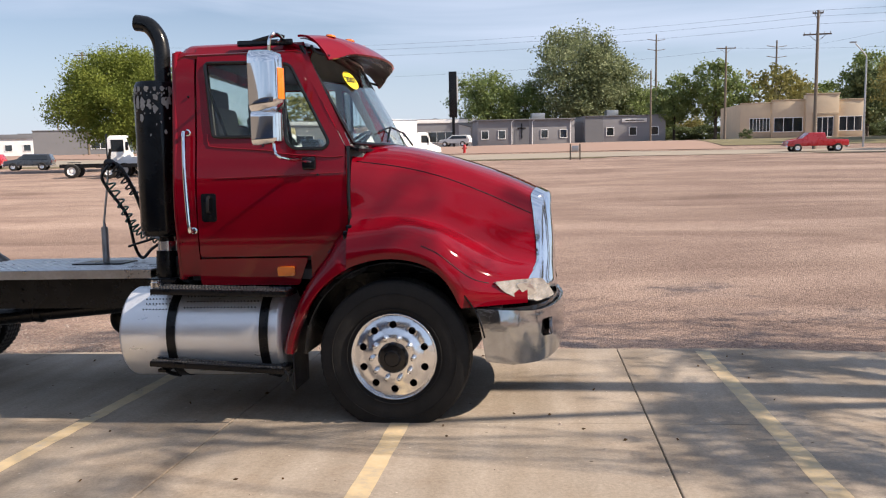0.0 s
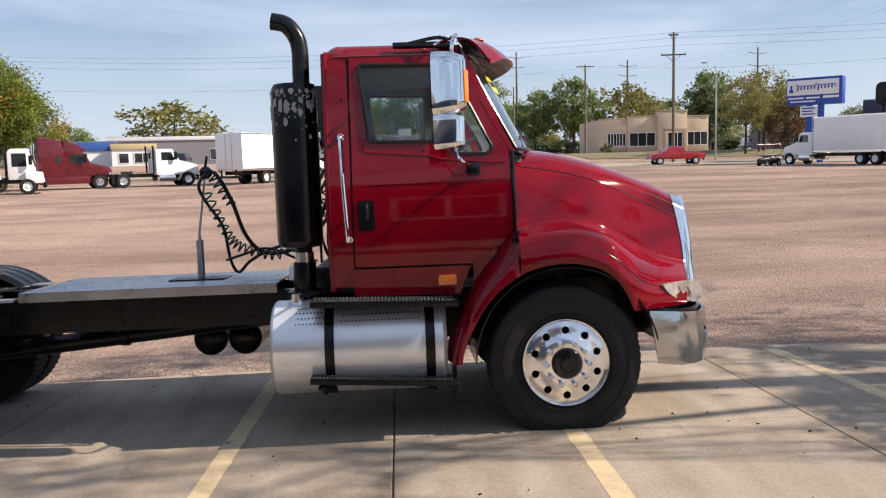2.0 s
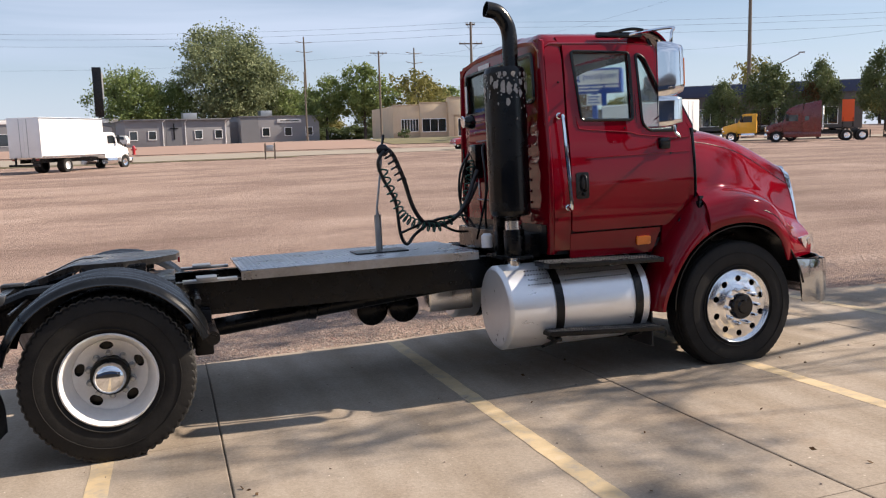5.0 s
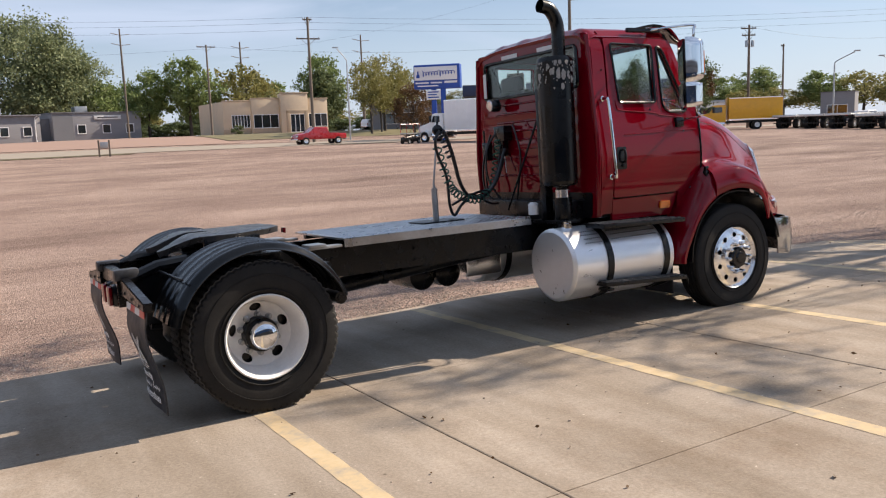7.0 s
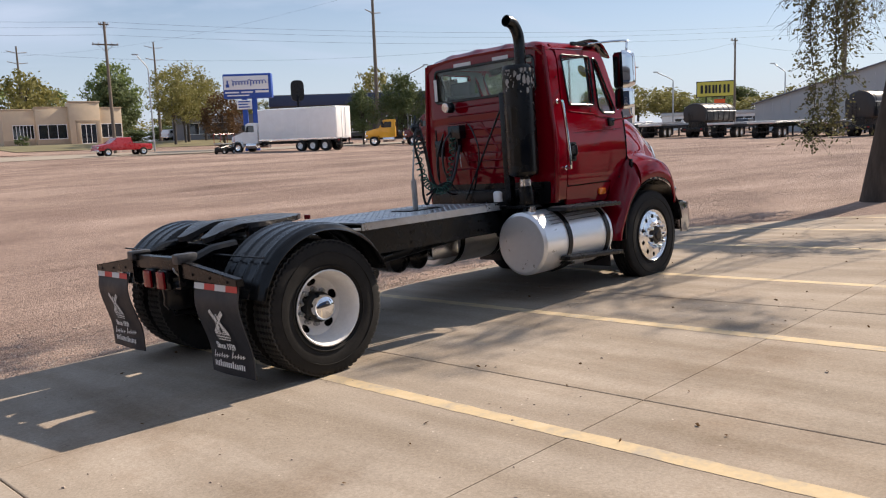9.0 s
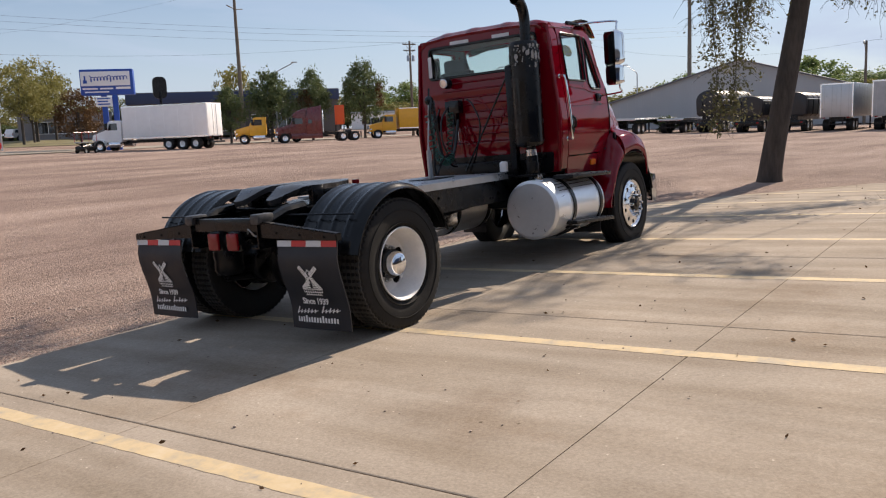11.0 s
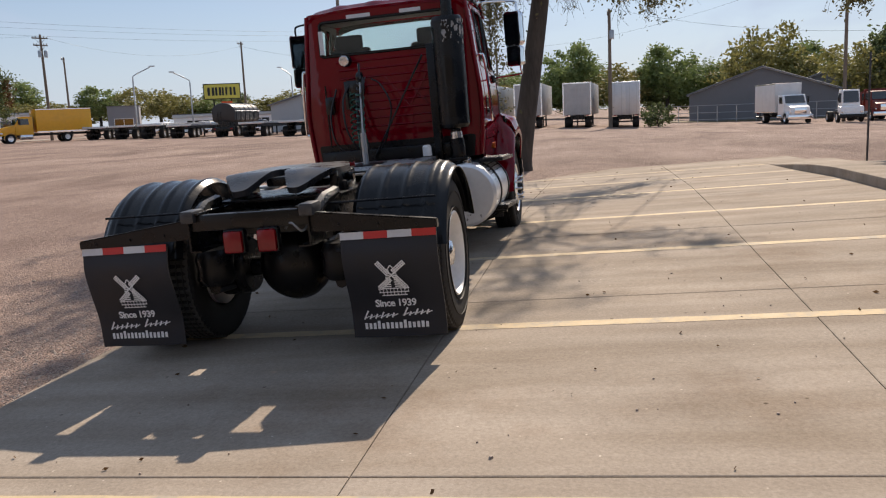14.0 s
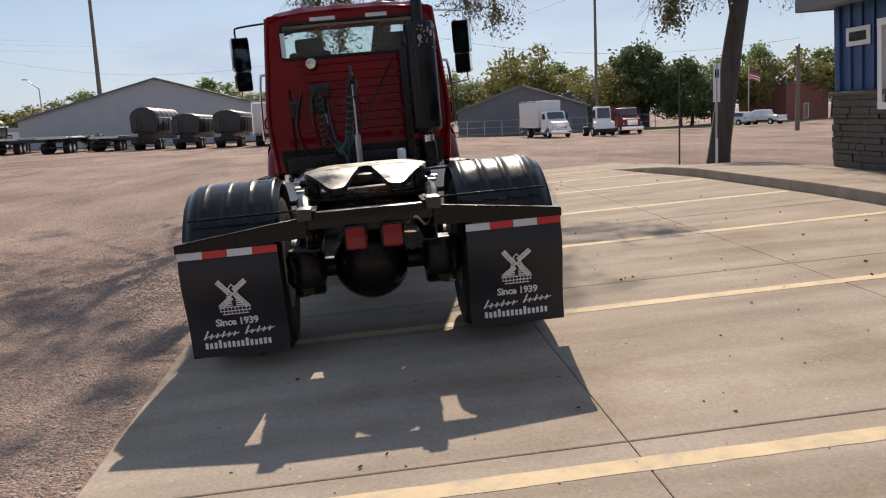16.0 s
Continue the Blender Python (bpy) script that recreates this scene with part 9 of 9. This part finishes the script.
utility_pole(-96, 182, 10, ((0.3, 1.2),))


def steel_tower(x, y, h, arms, label="slender steel transmission pole"):
    p = empty("transmission_pole", pose(x, y, ground_z(x, y), 0, 0, 20), label, "pole")
    bm = bmesh.new()
    tube(bm, [(0, 0, -0.3), (0, 0, h)], [0.35, 0.15], 10)
    part("mast", bm, WOODP, p)
    for z, half in arms:
        bm = bmesh.new()
        tube(bm, [(-half, 0, z), (0, 0, z - 0.3), (half, 0, z)], 0.07, 6)
        part("arm", bm, WOODP, p)


steel_tower(71.0, 96.0, 26.0, ((18.5, 2.2), (22.0, 2.2), (25.0, 1.8)))
steel_tower(73.3, 171.3, 21, ((20.0, 2.6), (17.5, 2.6)))
steel_tower(46, 172, 19, ((18.0, 2.2), (16, 2.2)))
steel_tower(103, 41.0, 27.0, ((9.7, 3.0), (22, 2.2)))
steel_tower(24, 180, 22, ((21, 2.0), (19, 2.0)))


def street_lamp(x, y, h, reach, deg, label="grey steel street lamp with a short arm"):
    p = empty("street_lamp", pose(x, y, ground_z(x, y), 0, 0, deg), label, "street lamp")
    bm = bmesh.new()
    tube(bm, [(0, 0, -0.2), (0, 0, h * 0.82)] + spline([(0, 0, h * 0.84), (reach * 0.12, 0, h * 0.88), (reach, 0, h * 0.985)], 5), [0.11, 0.085] + [0.06] * 11, 8)
    part("post", bm, GALV, p)
    bm = bmesh.new()
    box(bm, reach - 0.1, reach + 0.55, -0.13, 0.13, h - 0.08, h + 0.06, 0.04)
    part("luminaire", bm, GALV, p)


street_lamp(32.9, 90.1, 10.6, 1.1, 175)
street_lamp(57.4, 74.4, 9.2, 2.2, -30)
street_lamp(78, 58.6, 8.2, 2.0, -60)
street_lamp(85.8, 55.5, 7.8, 2.0, 140)
street_lamp(104, 49.0, 9.0, 1.4, 120)

for dz in (0.0, 0.55, 1.3):
    wire([((-64.5, 112.8, 17.0 - dz), (27.2, 87.4, 14.2 - dz)), ((27.2, 87.4, 14.2 - dz), (120, 38, 15.0 - dz))], 1.6)
wire([((71, 96, 25.5), (103, 41, 27.5)), ((71, 96, 22.0), (103, 41, 24)), ((103, 41, 26), (74.2, -18, 17.5)), ((74.2, -18, 16.2), (80, -160, 16)), ((46, 172, 19), (71, 96, 22.5)), ((27.4, 129.4, 15.3), (76, 68.6, 12.4)), ((-64, 113, 12.6), (27.4, 129.4, 15.0)), ((76, 68.6, 12.4), (107, 57.8, 12.8)), ((107, 57.8, 12.8), (96, 18, 9.2)), ((96, 18, 9.2), (74.2, -18, 14)), ((-96, 182, 11.5), (-64.5, 112.8, 12)), ((66, 4, 10), (53.6, -29, 6.5))], 1.8)


def dealer_sign():
    p = empty("billboard_sign", pose(36.4, 75.6, ground_z(36.4, 75.6), 0, 0, -40), "blue and white dealer sign on a post", "sign")
    slabpart("post", (0.4, 0.9, 0.1, 0.5, 0, 5.6), SIGNB, p, 0.03)
    slabpart("post", (-0.6, -0.1, 0.1, 0.5, 0, 5.6), SIGNB, p, 0.03)
    c = slabpart("cabinet", (-2.4, 2.5, 0.0, 1.35, 5.35, 7.85), SIGNB, p, 0.14)
    f = slabpart("white_face", (-2.3, 2.2, -0.03, -0.005, 6.25, 7.62), SIGNW, c, 0.01)
    # the script as one plain slanted flourish
    bm = bmesh.new()
    pts = [Vector((-1.5 + 3.4 * k / 300 + 0.10 * math.sin(k * 0.24), -0.045, 6.90 + 0.10 * k / 300 + (0.17 + 0.17 * smooth(26, 0, k) + 0.17 * smooth(22, 0, abs(k - 165))) * math.cos(k * 0.24))) for k in range(301)]
    tube(bm, pts, 0.036, 5)
    part("script_flourish", bm, SIGNB, f)
    bm = bmesh.new()
    for k, (x0, x1) in enumerate(((-2.2, -0.8), (-0.6, 0.6))):
        box(bm, x0, x1, -0.04, -0.03, 5.90, 6.05)
    box(bm, 0.85, 2.2, -0.04, -0.03, 5.90, 6.12)
    box(bm, -2.0, 0.2, -0.04, -0.03, 5.60, 5.72)
    part("small_lettering_bars", bm, SIGNW, c)
    bm = bmesh.new()
    box(bm, -2.1, -1.75, -0.045, -0.035, 6.5, 6.8)
    box(bm, -2.0, -1.85, -0.045, -0.035, 6.8, 7.2)
    part("emblem", bm, SIGNB, f)
    lo = slabpart("lower_panel", (-1.1, 0.4, -0.05, 0.2, 4.25, 5.2), SIGNW, p, 0.02)
    bm = bmesh.new()
    for k in range(3):
        box(bm, -0.95, 0.2 - 0.2 * (k % 2), -0.065, -0.05, 4.42 + 0.27 * k, 4.54 + 0.27 * k)
    part("panel_bars", bm, SIGNB, lo)
    q = empty("pole_sign", pose(46.6, 81.3, ground_z(44.5, 82.5), 0, 0, -27), "round-topped black pole sign behind the billboard", "sign")
    bm = bmesh.new()
    tube(bm, [(0, 0, 0), (0, 0, 6)], 0.15, 8)
    part("post", bm, SATIN, q)
    bm = bmesh.new()
    panel(bm, rounded([(-0.75, 5.3), (0.75, 5.3), (0.75, 7.7), (-0.75, 7.7)], 0.65, 6), [], lambda a, z: Vector((a, 0, z)), 0.5, 0.3)
    part("panel", bm, SATIN, q)


dealer_sign()


def macs_sign():
    p = empty("pole_sign", pose(125.0, 70.0, ground_z(125.0, 70.0), 0, 0, -62), "black and yellow store sign on posts", "sign")
    for x in (-1.5, 1.5):
        slabpart("post", (x - 0.12, x + 0.12, 0.1, 0.3, 0, 5.6), SATIN, p)
    c = slabpart("cabinet", (-3.15, 3.15, 0.0, 0.45, 5.4, 8.1), SATIN, p, 0.03)
    f = slabpart("face", (-3.0, 3.0, -0.03, -0.005, 5.55, 7.95), SIGNY, c)
    # five dark blocks in place of the name
    for x0, w in ((-2.45, 1.15), (-1.15, 1.0), (-0.02, 0.9), (0.98, 0.18), (1.30, 1.0)):
        slabpart("lettering_block", (x0, x0 + w * 0.36, -0.06, -0.03, 6.05 if w > 0.3 else 7.0, 7.45), INK, f)
        if w > 0.3:
            slabpart("lettering_block", (x0 + w * 0.64, x0 + w, -0.06, -0.03, 6.05, 7.45), INK, f)
    slabpart("orange_panel", (-0.2, 1.6, -0.03, 0.02, 3.9, 5.0), ORSIGN, p)


macs_sign()

q = empty("pole_sign", pose(-15.1, 144.9, ground_z(-15.1, 144.9), 0, 0, 0) @ Matrix.Scale(1.4, 4), "tall black pylon sign on a post", "sign")
slabpart("post", (-0.16, 0.16, -0.12, 0.12, 0, 4.0), SATIN, q)
slabpart("panel", (-0.48, 0.48, -0.2, 0.2, 3.6, 9.2), SATIN, q, 0.03)
slabpart("edge_strip", (0.48, 0.62, -0.1, 0.1, 5.6, 8.6), OFFWHITE, q)

q = empty("advertising_board", pose(58.6, 65.6, ground_z(58.6, 65.6), 0, 0, -35), "orange board on a steel frame", "sign")
slabpart("board", (-0.55, 0.55, -0.03, 0.03, 1.75, 3.9), ORSIGN, q, 0.01)
for x in (-0.5, 0.5):
    bm = bmesh.new()
    tube(bm, [(x, -0.3, 0), (x * 0.9, 0, 2.2)], 0.03, 6)
    tube(bm, [(x, 0.9, 0), (x * 0.9, 0, 2.2)], 0.03, 6)
    part("frame_leg", bm, SATIN, q)

q = empty("utility_stand", pose(2.9, 72.0, ground_z(2.9, 72), 0, 0, 0), "small grey meter box on two posts", "utility box")
for x in (-0.4, 0.4):
    slabpart("post", (x - 0.06, x + 0.06, -0.06, 0.06, 0, 1.35), WOODP, q)
slabpart("meter_box", (-0.3, 0.3, -0.1, 0.1, 0.7, 1.2), GALV, q, 0.02)
q = empty("fire_hydrant", pose(-8.8, 96.0, ground_z(-8.8, 96), 0, 0, 0), "small red fire hydrant beside the road", "hydrant")
bm = bmesh.new()
lathe(bm, [(0.22, 0), (0.22, 0.1), (0.16, 0.12), (0.16, 0.75), (0.2, 0.78), (0.14, 0.98), (0.0, 1.05)], (0, 0, 0), (0, 0, 1), 14)
lathe(bm, [(0.09, -0.3), (0.09, 0.3)], (0, 0, 0.6), (1, 0, 0), 10)
part("barrel", bm, REDP, q)

q = empty("work_cart", pose(28.3, 66.8, ground_z(28.3, 66.8), 0, 0, 20), "small folded scissor lift with red rails", "lift")
slabpart("base", (-0.9, 0.9, -0.4, 0.4, 0.18, 0.55), SATIN, q, 0.03)
slabpart("platform", (-0.95, 0.95, -0.4, 0.4, 0.85, 0.95), GALV, q, 0.02)
for s in (-1, 1):
    bm = bmesh.new()
    tube(bm, [(-0.85, s * 0.3, 0.55), (0.85, s * 0.3, 0.85)], 0.04, 6)
    tube(bm, [(0.85, s * 0.3, 0.55), (-0.85, s * 0.3, 0.85)], 0.04, 6)
    part("scissor_arm", bm, SATIN, q)
    bm = bmesh.new()
    tube(bm, [(-0.9, s * 0.38, 0.95), (-0.9, s * 0.38, 1.75), (0.9, s * 0.38, 1.75), (0.9, s * 0.38, 0.95)], 0.025, 6)
    part("rail", bm, REDP, q)
    for x in (-0.65, 0.65):
        simple_wheel(q, x, s * 0.42, 0.2, 0.12, GALV, s)

# chain-link fence line before the sheds
q = empty("fence", pose(0, 0, 0), "low grey chain-link fence along the yard", "fence")
for k in range(14):
    y = -2.0 - k * 2.2
    x = 92 - 0.05 * k
    bm = bmesh.new()
    tube(bm, [(x, y, ground_z(x, y) - 0.1), (x, y, ground_z(x, y) + 1.9)], 0.05, 6)
    part("post", bm, GALV, q)
bm = bmesh.new()
for z in (0.2, 1.0, 1.85):
    tube(bm, [(92, -2, ground_z(92, -2) + z), (91.3, -31, ground_z(91.3, -31) + z)], 0.03, 5)
part("rail", bm, GALV, q)
sh = put(tree("shrub", "low dark shrub beside the trailers", 2.2, 3.2, LEAF_DARK, 41, 0.05, 0.02, 34, 40, 0.14), 68.5, -0.4)
put_copy(sh, 73.0, 32.9, 40, 0.75)
put_copy(sh, 27.6, 117.0, 10, 0.6)
flag = empty("flagpole", pose(100.4, -47.3, ground_z(100, -47)), "white flagpole with a striped flag", "flag")
bm = bmesh.new()
tube(bm, [(0, 0, 0), (0, 0, 8.0)], 0.06, 8)
part("post", bm, WHITE, flag)
for k in range(7):
    bm = bmesh.new()
    grid(bm, lambda a, b: Vector((0.12 * math.sin(a * 5), -0.08 - 1.5 * a, 6.0 + (k + b) * 0.17 - 0.5 * a * a)), 8, 1)
    thicken(bm, 0.01)
    part("stripe", bm, (REFR, PRINT)[k % 2] if k < 5 else (SIGNB if k == 6 else REFR), flag)

# ---- the building the walk passes, its walk, posts and loose stones ----
def near_building():
    b = empty("dealer_building", APRON @ pose(0, 0, 0.055), "blue ribbed metal building on a dark stone base", "building")
    x1, y1 = 0.60, -0.78
    slabpart("wall", (-18, x1, y1 - 8, y1, 0.9, 2.9), SIDING, b)
    for k in range(70):
        x = x1 - 0.05 - k * 0.30
        slabpart("siding_rib", (x - 0.03, x + 0.03, y1, y1 + 0.03, 1.25, 2.56), SIDING, b, 0.008)
    for k in range(24):
        y = y1 - 0.2 - k * 0.30
        slabpart("siding_rib", (x1, x1 + 0.03, y - 0.03, y + 0.03, 1.25, 2.56), SIDING, b, 0.008)
    slabpart("corner_trim", (x1 - 0.10, x1 + 0.045, y1 - 0.10, y1 + 0.045, 1.2, 2.56), SIDING, b, 0.01)
    slabpart("stone_cap", (-18, x1 + 0.12, y1 - 0.05, y1 + 0.12, 1.17, 1.235), STONE, b, 0.015)
    slabpart("eave", (-18, x1 + 0.42, y1 - 8, y1 + 0.45, 2.57, 2.60), GREYD, b, 0.005)
    slabpart("fascia", (-18, x1 + 0.44, y1 + 0.45, y1 + 0.475, 2.55, 2.80), GREYD, b, 0.005)
    slabpart("fascia", (x1 + 0.42, x1 + 0.445, y1 - 8, y1 + 0.448, 2.55, 2.80), GREYD, b, 0.005)
    slabpart("roof", (-18, x1 + 0.46, y1 - 8, y1 + 0.49, 2.81, 2.90), GREYD, b, 0.01)
    # ledge-stone courses
    slabpart("stone_backing", (-18, x1 - 0.02, y1 - 8, y1 + 0.01, -0.4, 1.15), STONE, b)
    rnd = random.Random(5)
    meshes = []
    for k in range(8):
        bm = bmesh.new()
        box(bm, -0.5, 0.5, -0.5, 0.5, -0.5, 0.5, 0.04)
        for v in bm.verts:
            v.co += Vector((rnd.uniform(-0.03, 0.03), rnd.uniform(-0.06, 0.06), rnd.uniform(-0.05, 0.05)))
        meshes.append(mesh_of("stone", bm, STONE))
    z = -0.28
    while z < 1.12:
        h = rnd.choice((0.07, 0.09, 0.11))
        x = x1 + 0.06
        while x > -3.4:
            w = rnd.uniform(0.18, 0.55)
            share("stone", rnd.choice(meshes), b, Matrix.Translation((x - w / 2, y1 + 0.03 + rnd.uniform(-0.012, 0.02), z + h / 2)) @ Matrix.Diagonal((w - 0.008, 0.09, h - 0.008, 1)))
            x -= w
        y = y1
        while y > y1 - 3.0:
            w = rnd.uniform(0.18, 0.5)
            share("stone", rnd.choice(meshes), b, Matrix.Translation((x1 + 0.02 + rnd.uniform(-0.01, 0.02), y - w / 2, z + h / 2)) @ Matrix.Diagonal((0.09, w - 0.008, h - 0.008, 1)))
            y -= w
        z += h
    # plaque with a bar in place of its number, window with a white frame
    pl = slabpart("plaque", (-0.31, 0.31, y1 + 0.032, y1 + 0.05, 1.92, 2.20), SIGNW, b, 0.004)
    slabpart("plaque_bar", (-0.22, 0.22, y1 + 0.051, y1 + 0.056, 1.99, 2.13), SATIN, pl)
    w = slabpart("window_pane", (-2.3, -0.68, y1 + 0.032, y1 + 0.045, 1.0, 2.2), DARKG, b)
    bm = bmesh.new()
    for x in (-2.3, -1.48, -0.66):
        box(bm, x - 0.05, x + 0.05, y1 + 0.046, y1 + 0.13, 0.95, 2.25)
    for zz in (1.0, 2.2):
        box(bm, -2.35, -0.61, y1 + 0.047, y1 + 0.135, zz - 0.05, zz + 0.05)
    part("window_frame", bm, WHITE, w)


near_building()
# unseen wall added to close the place behind the walk, dark for the mirrors' reflections
bm = box(bmesh.new(), -22.0, -20.5, -9.0, 16.0, -0.6, 5.2)
structure("unseen_wall_west", bm, DARKB, "plain dark wall added out of view for reflections", "wall")


def sidewalk():
    """Raised concrete walk whose kerb sinks to nothing at its far end; it lies level across."""
    bm = bmesh.new()
    n = 60
    rows = []
    for i in range(n + 1):
        x = -12 + 20.4 * i / n
        h = 0.155 * smooth(7.4, 2.6, x)
        ye = curb_y(x)
        zz = apron_z(x)
        rows.append([bm.verts.new(p) for p in ((x, ye - 1.72, zz - 0.5), (x, ye - 1.72, zz + h - 0.065), (x, ye - 0.05, zz + h), (x, ye - 0.018, zz + h - 0.008), (x, ye - 0.008, zz + h - 0.03), (x, ye, zz - 0.1))])
    for i in range(n):
        for j in range(5):
            bm.faces.new((rows[i][j], rows[i + 1][j], rows[i + 1][j + 1], rows[i][j + 1]))
    bm.faces.new(rows[-1])
    bm.faces.new(rows[0])
    ob = structure("sidewalk", bm, CONCRETE, "raised concrete walk along the blue building", "pavement", 40)
    ob.matrix_world = APRON


sidewalk()


def post_sign():
    p = empty("sign_post", pose(8.0, -2.0, -0.34), "steel sign post with a narrow white plate seen edge-on", "sign")
    bm = bmesh.new()
    tube(bm, [(0, 0, -0.2), (0, 0, 2.6)], 0.03, 8)
    part("post", bm, GALV, p)
    f = slabpart("plate", (-0.02, -0.005, -0.09, 0.09, 1.65, 2.60), SIGNW, p, 0.004)
    slabpart("plate_mark", (-0.026, -0.021, -0.05, 0.05, 2.25, 2.45), INK, f)
    slabpart("reflector_strip", (-0.04, -0.03, -0.03, 0.03, 0.0, 0.75), SIGNW, p)
    p = empty("steel_post", pose(9.3, -1.55, -0.34), "thin rusty steel post behind the walk", "post")
    bm = bmesh.new()
    tube(bm, [(0, 0, -0.2), (0, 0, 2.55)], 0.025, 8)
    part("post", bm, WORNM, p)


post_sign()


def stones():
    """Loose stones along the apron's edge."""
    rnd = random.Random(77)
    verts, faces = [], []
    for k in range(16000):
        x = rnd.uniform(-13, 12) if k % 2 else rnd.uniform(-13, -2)
        y = 8.48 + abs(rnd.gauss(0, 1.1)) + (rnd.uniform(0, 1.5) if x > 4 else 0)
        if rnd.random() < 0.011:
            x, y = rnd.uniform(-9, 8), rnd.uniform(3, 8.3)
        r = rnd.uniform(0.005, 0.013) * (1.7 if rnd.random() < 0.08 else 1)
        onpad = y < 8.45 and x < 9.6
        if onpad:
            r *= 0.6
            q = APRON @ Vector((x, y, apron_z(x)))
            z = q.z
        else:
            z = ground_z(x, y)
        i = len(verts)
        a = rnd.uniform(0, 6)
        h = r * rnd.uniform(0.35, 0.7)
        w = [rnd.uniform(0.75, 1.25) for _ in range(6)]
        for q, zz in ((1.0, -0.003), (0.72, h * 0.75)):
            verts += [(x + r * q * math.cos(a + t * 1.0472) * w[t], y + r * q * math.sin(a + t * 1.0472) * w[t], z + zz) for t in range(6)]
        verts.append((x + rnd.uniform(-0.2, 0.2) * r, y, z + h))
        for t in range(6):
            u = (t + 1) % 6
            faces += [(i + t, i + u, i + 6 + u, i + 6 + t), (i + 6 + t, i + 6 + u, i + 12)]
    me = bpy.data.meshes.new("loose_stones")
    me.from_pydata(verts, [], faces)
    me.materials.append(surf("crushed_stone", (0.25, 0.19, 0.155), 0.95, var=0.4, scale=14, tint=(0.40, 0.34, 0.30), spec=0.1))
    tagged(new("loose_stones", me), "loose brown gravel stones along the apron", "gravel", kind="stuff")


stones()


def leaves_on_ground():
    rnd = random.Random(12)
    pts = []
    for k in range(170):
        x, y = rnd.uniform(-9.5, 9), rnd.uniform(0.5, 8.4)
        q = APRON @ Vector((x, y, apron_z(x) + 0.008))
        pts.append(q)
    me = leaf_mesh("fallen_leaves", pts, 0.018, LEAF_BROWN, 9, 0.9)
    tagged(new("fallen_leaves", me), "small dry leaves scattered on the concrete", "leaves", kind="stuff")


leaves_on_ground()
